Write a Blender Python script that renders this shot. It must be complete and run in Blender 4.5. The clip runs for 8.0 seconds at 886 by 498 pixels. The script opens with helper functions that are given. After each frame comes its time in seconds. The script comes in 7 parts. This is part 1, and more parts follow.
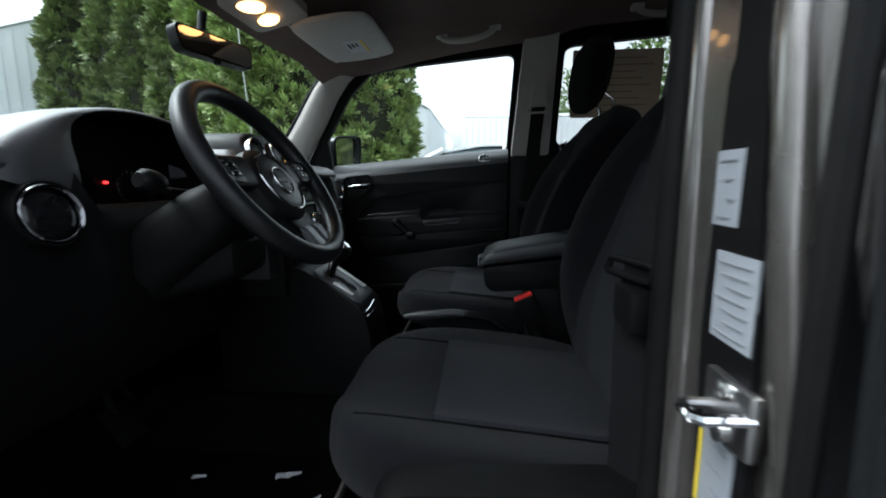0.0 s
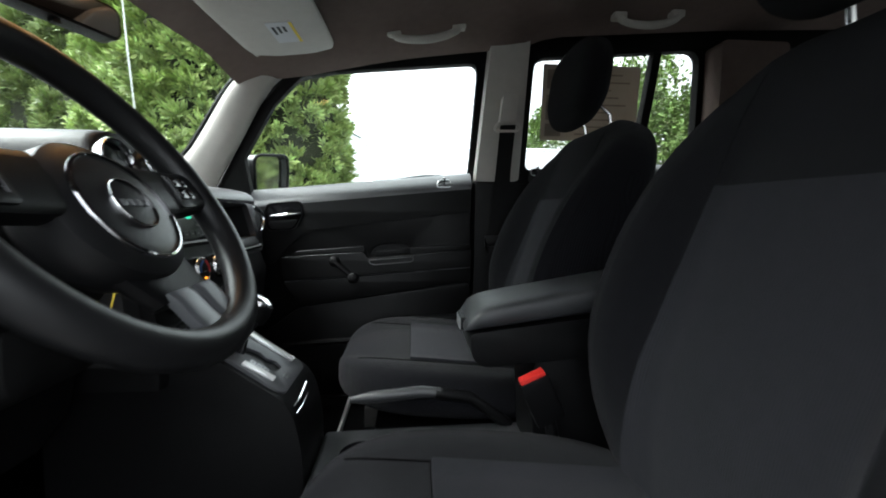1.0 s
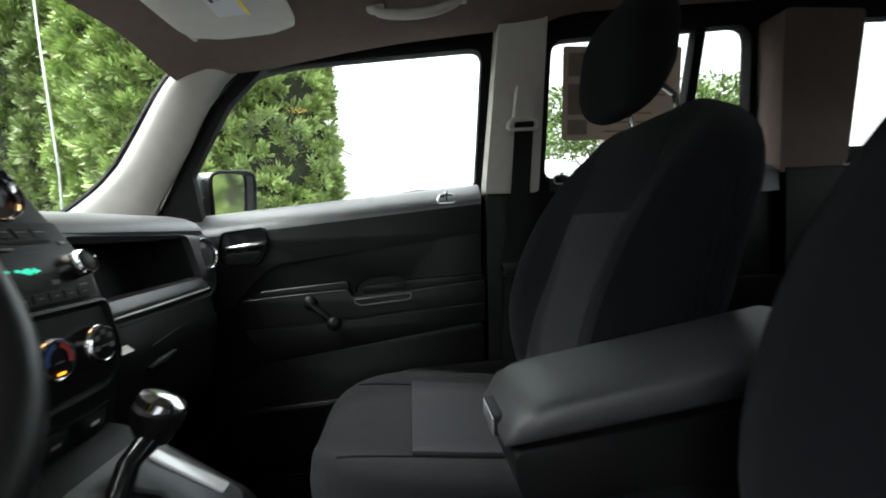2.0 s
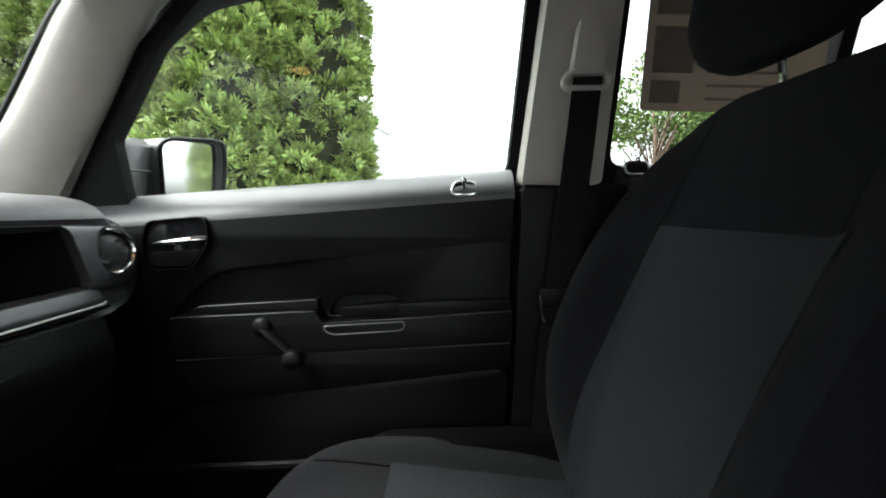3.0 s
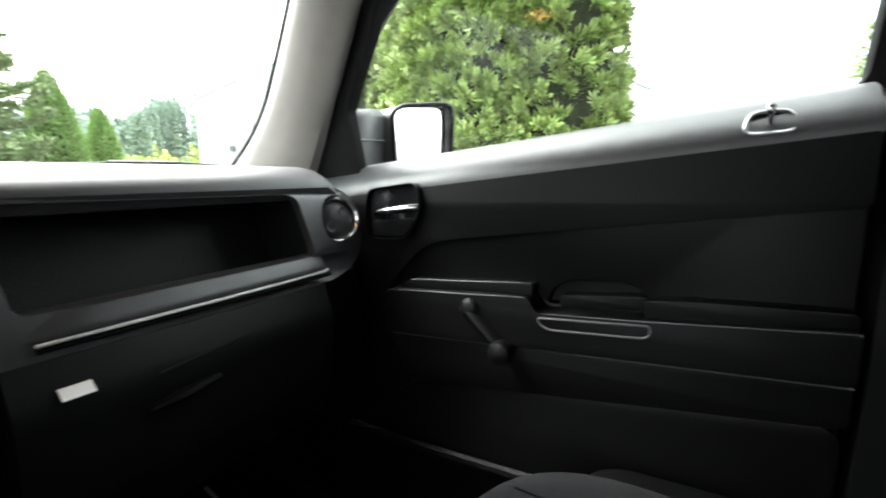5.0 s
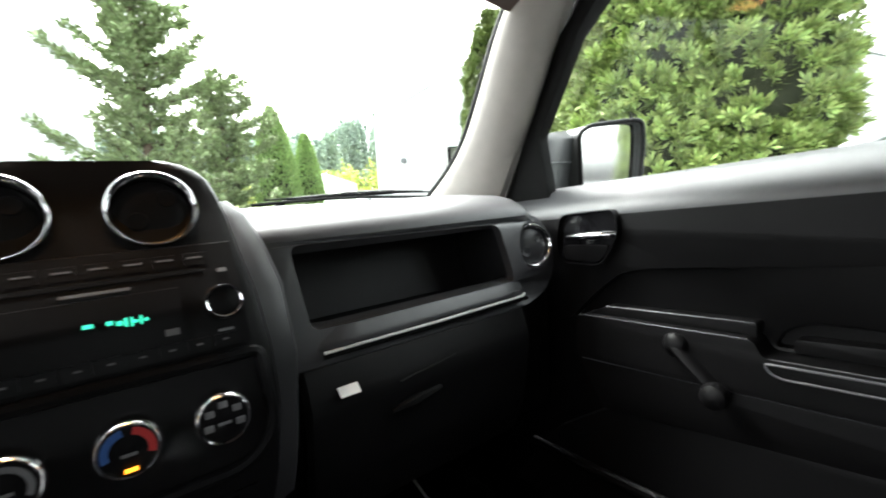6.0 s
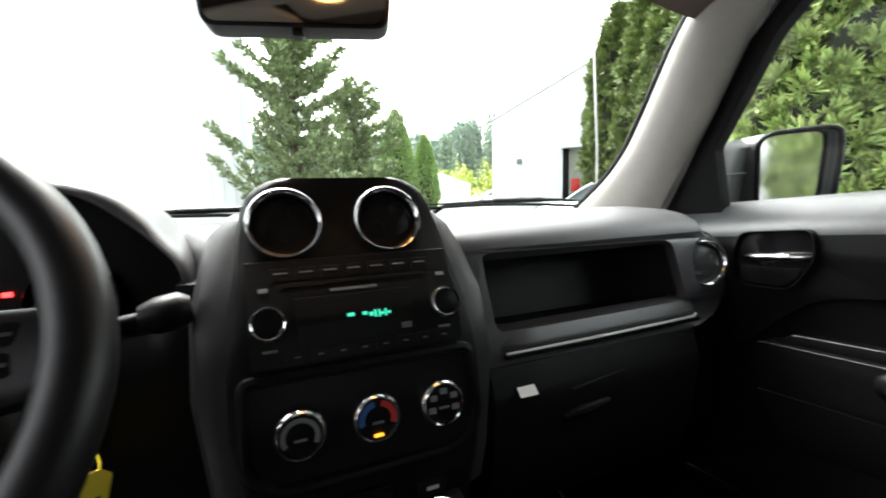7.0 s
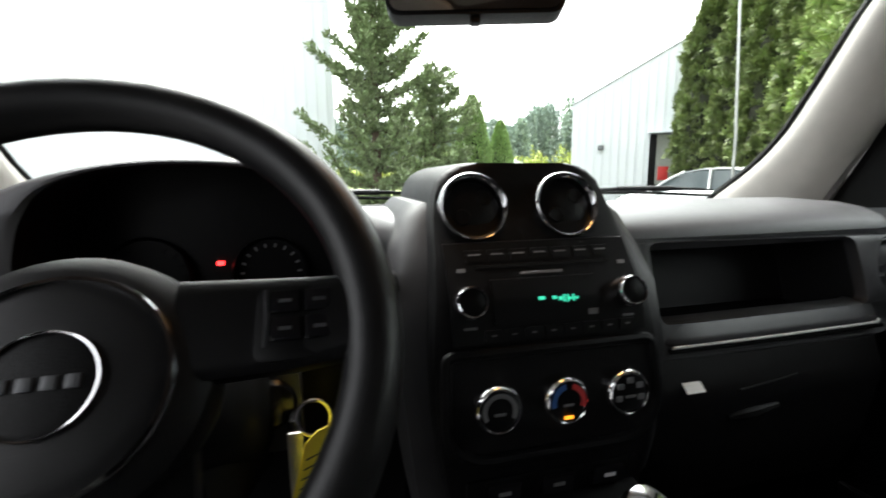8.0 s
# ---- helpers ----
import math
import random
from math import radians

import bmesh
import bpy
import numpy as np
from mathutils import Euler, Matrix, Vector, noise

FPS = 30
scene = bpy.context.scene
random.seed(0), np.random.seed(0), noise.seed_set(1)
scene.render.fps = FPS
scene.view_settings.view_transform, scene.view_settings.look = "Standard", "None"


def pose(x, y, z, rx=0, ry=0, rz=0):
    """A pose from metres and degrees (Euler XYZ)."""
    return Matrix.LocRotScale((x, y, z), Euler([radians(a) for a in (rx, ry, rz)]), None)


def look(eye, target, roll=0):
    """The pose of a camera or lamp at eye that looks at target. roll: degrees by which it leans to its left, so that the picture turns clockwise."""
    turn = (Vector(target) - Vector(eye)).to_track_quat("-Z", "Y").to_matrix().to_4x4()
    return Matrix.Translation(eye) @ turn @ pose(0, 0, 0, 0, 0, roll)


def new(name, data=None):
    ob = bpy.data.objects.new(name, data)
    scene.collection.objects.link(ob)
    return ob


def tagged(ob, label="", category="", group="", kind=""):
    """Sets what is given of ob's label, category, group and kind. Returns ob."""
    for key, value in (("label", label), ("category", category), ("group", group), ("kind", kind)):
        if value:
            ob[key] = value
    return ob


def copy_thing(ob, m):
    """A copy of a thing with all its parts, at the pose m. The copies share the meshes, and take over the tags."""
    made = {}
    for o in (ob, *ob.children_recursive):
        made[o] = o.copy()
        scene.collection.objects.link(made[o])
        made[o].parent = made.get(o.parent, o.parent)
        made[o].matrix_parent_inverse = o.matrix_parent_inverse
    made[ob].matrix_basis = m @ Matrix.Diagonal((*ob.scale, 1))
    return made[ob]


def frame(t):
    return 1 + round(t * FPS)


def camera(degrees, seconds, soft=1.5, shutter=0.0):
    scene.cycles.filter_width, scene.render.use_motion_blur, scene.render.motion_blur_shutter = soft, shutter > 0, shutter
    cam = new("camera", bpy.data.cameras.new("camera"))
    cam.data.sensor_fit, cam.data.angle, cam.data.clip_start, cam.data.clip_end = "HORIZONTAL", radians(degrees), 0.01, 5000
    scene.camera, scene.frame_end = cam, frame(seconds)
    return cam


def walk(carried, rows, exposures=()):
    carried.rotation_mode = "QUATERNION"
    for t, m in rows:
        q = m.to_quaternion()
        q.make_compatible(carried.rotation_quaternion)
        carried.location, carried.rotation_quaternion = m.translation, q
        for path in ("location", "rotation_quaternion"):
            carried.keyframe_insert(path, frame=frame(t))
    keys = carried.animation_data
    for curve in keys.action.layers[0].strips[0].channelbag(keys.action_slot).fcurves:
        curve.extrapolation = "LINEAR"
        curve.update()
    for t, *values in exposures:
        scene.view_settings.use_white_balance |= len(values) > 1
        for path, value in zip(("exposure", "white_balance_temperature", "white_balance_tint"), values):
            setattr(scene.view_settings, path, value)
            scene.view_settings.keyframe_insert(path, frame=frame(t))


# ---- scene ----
cam = camera(91.3, 8.0, 1.8, 0.4)
PATH = [
    (0, (0.0934, -1.0713, 1.0640), (-0.0818, 0.8969, 0.7545), -0.00),
    (0.5, (0.0503, -0.9184, 1.0348), (-0.0569, 1.0653, 0.8039), 0.50),
    (1, (0.0027, -0.7527, 1.0610), (0.1417, 1.2352, 0.8907), 0.67),
    (1.5, (-0.0093, -0.6164, 1.0592), (0.1668, 1.3706, 0.9150), -0.68),
    (1.7, (-0.0052, -0.5563, 1.0689), (0.1798, 1.4324, 0.9647), -1.75),
    (2.8, (0.0504, -0.1741, 1.1018), (0.0747, 1.8201, 0.9523), 1.39),
    (3, (0.0703, -0.1153, 1.1110), (0.0646, 1.8770, 0.9362), 1.38),
    (3.5, (0.0799, -0.0221, 1.1033), (0.1053, 1.9680, 0.9066), -0.66),
    (4, (0.0731, 0.0349, 1.0983), (-0.2120, 2.0004, 0.8633), -1.15),
    (4.5, (0.0702, 0.0692, 1.0949), (-0.6751, 1.8996, 0.7884), -0.54),
    (4.7, (0.0698, 0.0764, 1.0926), (-0.8043, 1.8470, 0.7752), -0.55),
    (5.8, (0.0263, 0.0190, 1.1331), (-1.4631, 1.3200, 0.8344), -2.54),
    (6, (0.0295, 0.0079, 1.1391), (-1.5459, 1.2074, 0.8570), -2.72),
    (6.5, (0.0211, -0.0350, 1.1550), (-1.6889, 0.9614, 0.8668), -1.51),
    (7, (0.0107, -0.0865, 1.1589), (-1.8154, 0.6857, 0.8963), -1.40),
    (7.5, (-0.0075, -0.1400, 1.1662), (-1.8845, 0.4933, 0.8910), -0.12),
    (8, (-0.0191, -0.1974, 1.1597), (-1.9377, 0.2688, 0.8412), -0.54),
]
EXPOSURES = [(0, 1.95, 5800, 6), (0.5, 2.7, 6000, 6), (1.0, 3.1, 6150, 6), (1.5, 3.2, 6250, 6), (3, 3.25, 6400, 7), (4.5, 3.6, 6400, 7), (6, 3.74, 6450, 9), (7, 3.27, 6500, 10), (8, 2.9, 6500, 10)]
walk(cam, [(t, look(eye, target, roll)) for t, eye, target, roll in PATH], EXPOSURES)

# ---- light ----
world = bpy.data.worlds.new("overcast_sky")
scene.world = world
world.use_nodes = True
wn, wl = world.node_tree.nodes, world.node_tree.links
sky = wn.new("ShaderNodeTexSky")
sky.sky_type, sky.sun_disc = "NISHITA", False
sky.sun_elevation, sky.sun_rotation = radians(59), radians(266)
sky.air_density, sky.dust_density, sky.ozone_density = 1.0, 6.0, 1.0
grey = wn.new("ShaderNodeHueSaturation")
grey.inputs["Saturation"].default_value = 0.12
wl.new(sky.outputs[0], grey.inputs["Color"])
wl.new(grey.outputs[0], wn["Background"].inputs["Color"])
wn["Background"].inputs["Strength"].default_value = 0.15

sun = new("sun", bpy.data.lights.new("sun", "SUN"))
sun.data.energy, sun.data.angle, sun.data.color = 0.8, radians(35), (1.0, 0.97, 0.92)
sun.matrix_world = look((-14, -1, 23), (0, 0, 0))


# ---- materials ----
def surface(name, color, rough=0.5, metal=0.0, grain=0.0, bump=0.0, vary=0.15, scale=40.0, coat=0.0, spec=0.5, island=0.0, sheen=0.0, stain=0.0):
    """A node material: colour broken by a coarse and a fine noise, roughness wear, fine relief."""
    m = bpy.data.materials.new(name)
    m.use_nodes = True
    nt = m.node_tree
    n, l = nt.nodes, nt.links
    b = n["Principled BSDF"]
    b.inputs["Roughness"].default_value, b.inputs["Metallic"].default_value = rough, metal
    b.inputs["Coat Weight"].default_value, b.inputs["Specular IOR Level"].default_value = coat, spec
    b.inputs["Sheen Weight"].default_value = sheen
    tc = n.new("ShaderNodeTexCoord")
    big, fine = n.new("ShaderNodeTexNoise"), n.new("ShaderNodeTexNoise")
    big.inputs["Scale"].default_value, fine.inputs["Scale"].default_value = scale / 9.0, scale
    big.inputs["Detail"].default_value = 4
    for t in (big, fine):
        l.new(tc.outputs["Object"], t.inputs["Vector"])
    add = n.new("ShaderNodeMath")
    add.operation = "ADD"
    l.new(big.outputs["Fac"], add.inputs[0]), l.new(fine.outputs["Fac"], add.inputs[1])
    val = n.new("ShaderNodeMapRange")
    val.inputs["From Min"].default_value, val.inputs["From Max"].default_value = 0.6, 1.4
    val.inputs["To Min"].default_value, val.inputs["To Max"].default_value = 1 - vary, 1 + vary
    l.new(add.outputs[0], val.inputs["Value"])
    out = val.outputs[0]
    if island:
        geo = n.new("ShaderNodeNewGeometry")
        isl = n.new("ShaderNodeMapRange")
        isl.inputs["To Min"].default_value, isl.inputs["To Max"].default_value = 1 - island, 1 + island
        l.new(geo.outputs["Random Per Island"], isl.inputs["Value"])
        mul = n.new("ShaderNodeMath")
        mul.operation = "MULTIPLY"
        l.new(out, mul.inputs[0]), l.new(isl.outputs[0], mul.inputs[1])
        out = mul.outputs[0]
    hsv = n.new("ShaderNodeHueSaturation")
    hsv.inputs["Color"].default_value = (*color, 1)
    l.new(out, hsv.inputs["Value"])
    if island:
        hue = n.new("ShaderNodeMapRange")
        hue.inputs["To Min"].default_value, hue.inputs["To Max"].default_value = 0.485, 0.515
        l.new(geo.outputs["Random Per Island"], hue.inputs["Value"])
        l.new(hue.outputs[0], hsv.inputs["Hue"])
    l.new(hsv.outputs[0], b.inputs["Base Color"])
    rr = n.new("ShaderNodeMapRange")
    rr.inputs["To Min"].default_value, rr.inputs["To Max"].default_value = max(0.02, rough - 0.08), min(1, rough + 0.08)
    l.new(big.outputs["Fac"], rr.inputs["Value"]), l.new(rr.outputs[0], b.inputs["Roughness"])
    if bump:
        g = n.new("ShaderNodeTexNoise")
        g.inputs["Scale"].default_value, g.inputs["Detail"].default_value = grain, 3
        l.new(tc.outputs["Object"], g.inputs["Vector"])
        bp = n.new("ShaderNodeBump")
        bp.inputs["Strength"].default_value, bp.inputs["Distance"].default_value = bump, 0.002
        l.new(g.outputs["Fac"], bp.inputs["Height"]), l.new(bp.outputs[0], b.inputs["Normal"])
    return m


def woven(name, color, thread, scale, axis_turn=0.0, sheen=0.05):
    """Upholstery: fine ribs of two yarns with a nap."""
    m = surface(name, color, 0.95, vary=0.22, scale=60, spec=0.06, sheen=sheen)
    nt = m.node_tree
    n, l = nt.nodes, nt.links
    b = n["Principled BSDF"]
    tc, wv = n.new("ShaderNodeTexCoord"), n.new("ShaderNodeTexWave")
    mp = n.new("ShaderNodeMapping")
    mp.inputs["Rotation"].default_value = (0, 0, radians(axis_turn))
    wv.wave_type, wv.bands_direction = "BANDS", "Y"
    wv.inputs["Scale"].default_value, wv.inputs["Distortion"].default_value = scale, 0.4
    wv.inputs["Detail Scale"].default_value = 8
    l.new(tc.outputs["Object"], mp.inputs[0]), l.new(mp.outputs[0], wv.inputs["Vector"])
    mix = n.new("ShaderNodeMix")
    mix.data_type = "RGBA"
    src = b.inputs["Base Color"].links[0].from_socket
    l.new(wv.outputs["Fac"], mix.inputs["Factor"])
    l.new(src, mix.inputs[6])
    mix.inputs[7].default_value = (*thread, 1)
    l.new(mix.outputs[2], b.inputs["Base Color"])
    bp = n.new("ShaderNodeBump")
    bp.inputs["Strength"].default_value, bp.inputs["Distance"].default_value = 0.5, 0.001
    l.new(wv.outputs["Fac"], bp.inputs["Height"]), l.new(bp.outputs[0], b.inputs["Normal"])
    return m


def glowing(name, color, strength):
    m = bpy.data.materials.new(name)
    m.use_nodes = True
    b = m.node_tree.nodes["Principled BSDF"]
    b.inputs["Base Color"].default_value = (*color, 1)
    b.inputs["Emission Color"].default_value, b.inputs["Emission Strength"].default_value = (*color, 1), strength
    return m


def pane_glass(name, tint=(0.95, 0.98, 0.96)):
    """Thin window glass: clear, with a Fresnel reflection."""
    m = bpy.data.materials.new(name)
    m.use_nodes = True
    n, l = m.node_tree.nodes, m.node_tree.links
    n.remove(n["Principled BSDF"])
    clear, shine, fr, mix = n.new("ShaderNodeBsdfTransparent"), n.new("ShaderNodeBsdfGlossy"), n.new("ShaderNodeLayerWeight"), n.new("ShaderNodeMixShader")
    power, gain = n.new("ShaderNodeMath"), n.new("ShaderNodeMath")
    power.operation, gain.operation = "POWER", "MULTIPLY_ADD"
    power.inputs[1].default_value, gain.inputs[1].default_value, gain.inputs[2].default_value = 5.0, 0.55, 0.012
    clear.inputs[0].default_value, shine.inputs["Roughness"].default_value = (*tint, 1), 0.02
    l.new(fr.outputs["Facing"], power.inputs[0]), l.new(power.outputs[0], gain.inputs[0])
    l.new(gain.outputs[0], mix.inputs[0]), l.new(clear.outputs[0], mix.inputs[1]), l.new(shine.outputs[0], mix.inputs[2])
    l.new(mix.outputs[0], n["Material Output"].inputs["Surface"])
    return m


BLACK = surface("black_grained_plastic", (0.0042, 0.0042, 0.0045), 0.42, grain=900, bump=0.2, vary=0.2, spec=0.15)
DASH = surface("dash_soft_vinyl", (0.044, 0.044, 0.0465), 0.42, grain=700, bump=0.2, vary=0.12, spec=0.55)
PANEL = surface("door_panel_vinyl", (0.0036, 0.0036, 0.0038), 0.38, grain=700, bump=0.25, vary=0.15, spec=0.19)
# door vinyl again, its base paled to carry the sky sheen on ledges
LEDGE_SHEEN = surface("sheen_pale_ledge_vinyl", (0.062, 0.063, 0.067), 0.44, grain=700, bump=0.2, vary=0.12, spec=0.8)
FACIA = surface("facia_satin_plastic", (0.044, 0.044, 0.0465), 0.36, grain=900, bump=0.2, vary=0.12, spec=0.85)
GLOSSBLACK = surface("gloss_black", (0.008, 0.008, 0.009), 0.16, vary=0.2)
GREYPLASTIC = surface("satin_grey_plastic", (0.16, 0.165, 0.17), 0.38, metal=0.3, grain=900, bump=0.1)
SPOKEGREY = surface("spoke_grey_plastic", (0.085, 0.087, 0.092), 0.36, metal=0.2, grain=900, bump=0.1)
SHELL = surface("mirror_shell_plastic", (0.040, 0.041, 0.043), 0.40, grain=900, bump=0.15)
CONSOLE = surface("console_grey_plastic", (0.030, 0.031, 0.033), 0.36, grain=900, bump=0.2)
SHIFTGREY = surface("shift_plate_grey", (0.070, 0.072, 0.077), 0.34, metal=0.25, grain=900, bump=0.15)
STRIP = surface("bright_silver_strip", (0.8, 0.8, 0.8), 0.34, metal=0.35, vary=0.05)
LEATHER = surface("wheel_leather", (0.009, 0.009, 0.0096), 0.40, grain=900, bump=0.12, vary=0.15, spec=0.34)
VINYL = surface("armrest_vinyl", (0.028, 0.029, 0.031), 0.42, grain=600, bump=0.4)
FABRIC = woven("black_seat_cloth", (0.0050, 0.0050, 0.0062), (0.0082, 0.0082, 0.0101), 420)
INSERT = woven("grey_seat_insert_cloth", (0.0165, 0.0165, 0.0192), (0.026, 0.026, 0.0302), 92)
STITCH = surface("black_stitching", (0.003, 0.003, 0.003), 0.9, spec=0.02)
TRIM = surface("pale_grey_pillar_trim", (0.45, 0.43, 0.395), 0.65, grain=500, bump=0.3, vary=0.06)
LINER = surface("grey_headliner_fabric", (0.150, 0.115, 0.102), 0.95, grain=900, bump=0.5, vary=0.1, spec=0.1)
CARPET = surface("black_carpet", (0.003, 0.003, 0.0032), 1.0, grain=300, bump=0.9, vary=0.4, spec=0.02)
RUBBER = surface("black_rubber", (0.005, 0.005, 0.005), 0.6, vary=0.3, spec=0.10)
CHROME = surface("chrome", (0.82, 0.82, 0.83), 0.10, metal=1.0, vary=0.04)
DARKCHROME = surface("dark_chrome", (0.22, 0.22, 0.23), 0.12, metal=1.0, vary=0.04)
RINGCHROME = surface("polished_dark_chrome", (0.42, 0.42, 0.43), 0.09, metal=1.0, vary=0.05)
SATIN = surface("satin_silver", (0.55, 0.56, 0.57), 0.30, metal=0.9, vary=0.06)
STEEL = surface("zinc_steel", (0.50, 0.50, 0.49), 0.35, metal=1.0, vary=0.2)
PAINT = surface("dark_grey_metallic_paint", (0.020, 0.021, 0.022), 0.20, metal=0.5, coat=1.0, vary=0.06)
JAMB = surface("champagne_grey_jamb_paint", (0.170, 0.158, 0.145), 0.26, metal=0.8, coat=0.8, vary=0.12)
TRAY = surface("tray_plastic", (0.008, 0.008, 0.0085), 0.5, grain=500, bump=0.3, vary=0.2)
SIDEMOULD = surface("stack_side_plastic", (0.030, 0.030, 0.0315), 0.40, grain=900, bump=0.2, vary=0.15, spec=0.4)
GLOVE = surface("glovebox_plastic", (0.0055, 0.0055, 0.0058), 0.42, grain=900, bump=0.2, vary=0.2, spec=0.3)
PALEPANE = surface("pale_workshop_pane", (0.30, 0.31, 0.27), 0.3, vary=0.3, scale=3)
SHRUB = surface("yellow_green_shrub", (0.36, 0.40, 0.10), 0.6, vary=0.2, scale=2, island=0.3)
WHITEPAINT = surface("white_car_paint", (0.70, 0.71, 0.72), 0.25, coat=0.7, vary=0.03)
BELT = surface("black_belt_webbing", (0.007, 0.007, 0.0075), 0.7, grain=1500, bump=0.3, spec=0.15)
RED = surface("red_plastic", (0.62, 0.025, 0.02), 0.4, vary=0.05)
REDMARK = surface("red_marking", (0.45, 0.03, 0.03), 0.6)
BLUEMARK = surface("blue_marking", (0.03, 0.10, 0.30), 0.6)
WHITEMARK = surface("white_marking", (0.65, 0.65, 0.65), 0.6)
GREYMARK = surface("grey_marking", (0.15, 0.15, 0.15), 0.6)
PAPER = surface("white_paper", (0.55, 0.56, 0.58), 0.8, vary=0.06)
GREYPAPER = surface("translucent_grey_paper", (0.46, 0.41, 0.36), 0.8, vary=0.08)
tl_, pb_, om_ = GREYPAPER.node_tree.nodes.new("ShaderNodeBsdfTranslucent"), GREYPAPER.node_tree.nodes["Principled BSDF"], GREYPAPER.node_tree.nodes["Material Output"]
ad_ = GREYPAPER.node_tree.nodes.new("ShaderNodeMixShader")
tl_.inputs[0].default_value, ad_.inputs[0].default_value = (0.30, 0.26, 0.22, 1), 0.6
GREYPAPER.node_tree.links.new(pb_.outputs[0], ad_.inputs[1]), GREYPAPER.node_tree.links.new(tl_.outputs[0], ad_.inputs[2]), GREYPAPER.node_tree.links.new(ad_.outputs[0], om_.inputs[0])
DARKPRINT = surface("brown_grey_print", (0.20, 0.165, 0.14), 0.8, vary=0.2)
GREYPRINT = surface("faded_grey_print", (0.185, 0.20, 0.215), 0.6, vary=0.2)
INK = surface("black_ink", (0.03, 0.03, 0.03), 0.8)
YELLOW = surface("yellow_tag_card", (0.75, 0.58, 0.04), 0.6, vary=0.08)
LABEL = surface("grey_white_label_vinyl", (0.24, 0.26, 0.28), 0.5, vary=0.1)
TINTMIRROR = surface("dimmed_mirror_glass", (0.34, 0.32, 0.30), 0.03, metal=1.0, vary=0.0)
GLASS = pane_glass("window_glass")
PRIVACY = pane_glass("tinted_rear_glass", (0.76, 0.77, 0.76))
RADIOFACE = surface("matt_black_radio_plastic", (0.0045, 0.0045, 0.0048), 0.38, grain=900, bump=0.1, vary=0.15, spec=0.22)
SILVERLINE = surface("bright_silver_paint", (0.80, 0.80, 0.79), 0.35, metal=0.15, vary=0.04)
CARDWHITE = surface("bright_white_card", (0.86, 0.86, 0.84), 0.7, vary=0.04)
TINTED = surface("dark_car_glass", (0.06, 0.075, 0.08), 0.06, vary=0.05)
MIRROR = surface("mirror_silver", (0.86, 0.87, 0.88), 0.02, metal=1.0, vary=0.0)
LAMPGLOW = glowing("warm_lamp_lens", (1.0, 0.50, 0.16), 1.6)
GREENGLOW = glowing("green_display_segments", (0.04, 0.62, 0.38), 0.16)
REDGLOW = glowing("red_warning_lamp", (1.0, 0.03, 0.03), 0.9)
AMBERGLOW = glowing("amber_indicator", (1.0, 0.30, 0.02), 0.35)
ASPHALT = surface("asphalt", (0.055, 0.055, 0.056), 0.9, grain=60, bump=0.8, vary=0.3, scale=8)
GRASS = surface("meadow_grass", (0.16, 0.20, 0.05), 0.95, vary=0.3, scale=2)
CLADDING = surface("pale_blue_metal_cladding", (0.80, 0.825, 0.84), 0.5, metal=0.05, vary=0.05, scale=3)
FLASHING = surface("grey_edge_flashing", (0.42, 0.44, 0.45), 0.5, metal=0.2)
ROOFMETAL = surface("grey_roof_metal", (0.66, 0.70, 0.72), 0.45, metal=0.4, vary=0.08, scale=3)
DARKROOM = surface("dark_workshop_inside", (0.03, 0.03, 0.032), 0.8, vary=0.3, scale=4)
HEDGELEAF = surface("arborvitae_leaf", (0.15, 0.225, 0.045), 0.6, vary=0.22, scale=10, island=0.22)
# fresh tips are yellower; inner shade is put into the spray bases' colour
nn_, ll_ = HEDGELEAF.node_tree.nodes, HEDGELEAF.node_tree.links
tip_fac_, tone_ = nn_.new("ShaderNodeAttribute"), nn_.new("ShaderNodeAttribute")
tip_fac_.attribute_name, tone_.attribute_name = "tip_blend", "clump"
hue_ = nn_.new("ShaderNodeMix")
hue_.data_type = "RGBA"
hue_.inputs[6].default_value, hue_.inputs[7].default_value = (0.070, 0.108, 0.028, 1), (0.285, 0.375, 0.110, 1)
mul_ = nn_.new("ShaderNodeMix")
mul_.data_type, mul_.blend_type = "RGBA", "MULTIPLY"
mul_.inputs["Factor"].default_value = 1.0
ll_.new(tip_fac_.outputs["Fac"], hue_.inputs["Factor"])
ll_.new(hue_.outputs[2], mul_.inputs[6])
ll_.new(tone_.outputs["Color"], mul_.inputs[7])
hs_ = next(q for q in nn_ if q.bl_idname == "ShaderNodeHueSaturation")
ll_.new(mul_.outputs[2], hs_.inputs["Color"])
# near-black core colour stands for the shade deep between the tufts
HEDGECORE = surface("arborvitae_shade_core", (0.018, 0.022, 0.008), 0.95, vary=0.4, scale=20)
SPRUCELEAF = surface("spruce_needles", (0.235, 0.300, 0.140), 0.65, vary=0.25, scale=10, island=0.4)
CYPRESSLEAF = surface("cypress_leaf", (0.22, 0.33, 0.10), 0.65, vary=0.25, scale=10, island=0.4)
BROADLEAF = surface("broad_leaf", (0.085, 0.14, 0.025), 0.55, vary=0.25, scale=10, island=0.45)
BARK = surface("bark", (0.12, 0.085, 0.06), 0.95, grain=25, bump=0.9, vary=0.35)
# distance haze over the far woods is mixed into this leaf colour
HAZELEAF = surface("haze_pale_leaf", (0.30, 0.37, 0.32), 0.6, vary=0.15, scale=1, island=0.2)


# ---- building helpers ----
def thing(name, label, category, loc=(0, 0, 0), group="", kind=""):
    ob = new(name)
    ob.empty_display_size = 0.05
    ob.location = loc
    return tagged(ob, label, category, group, kind)


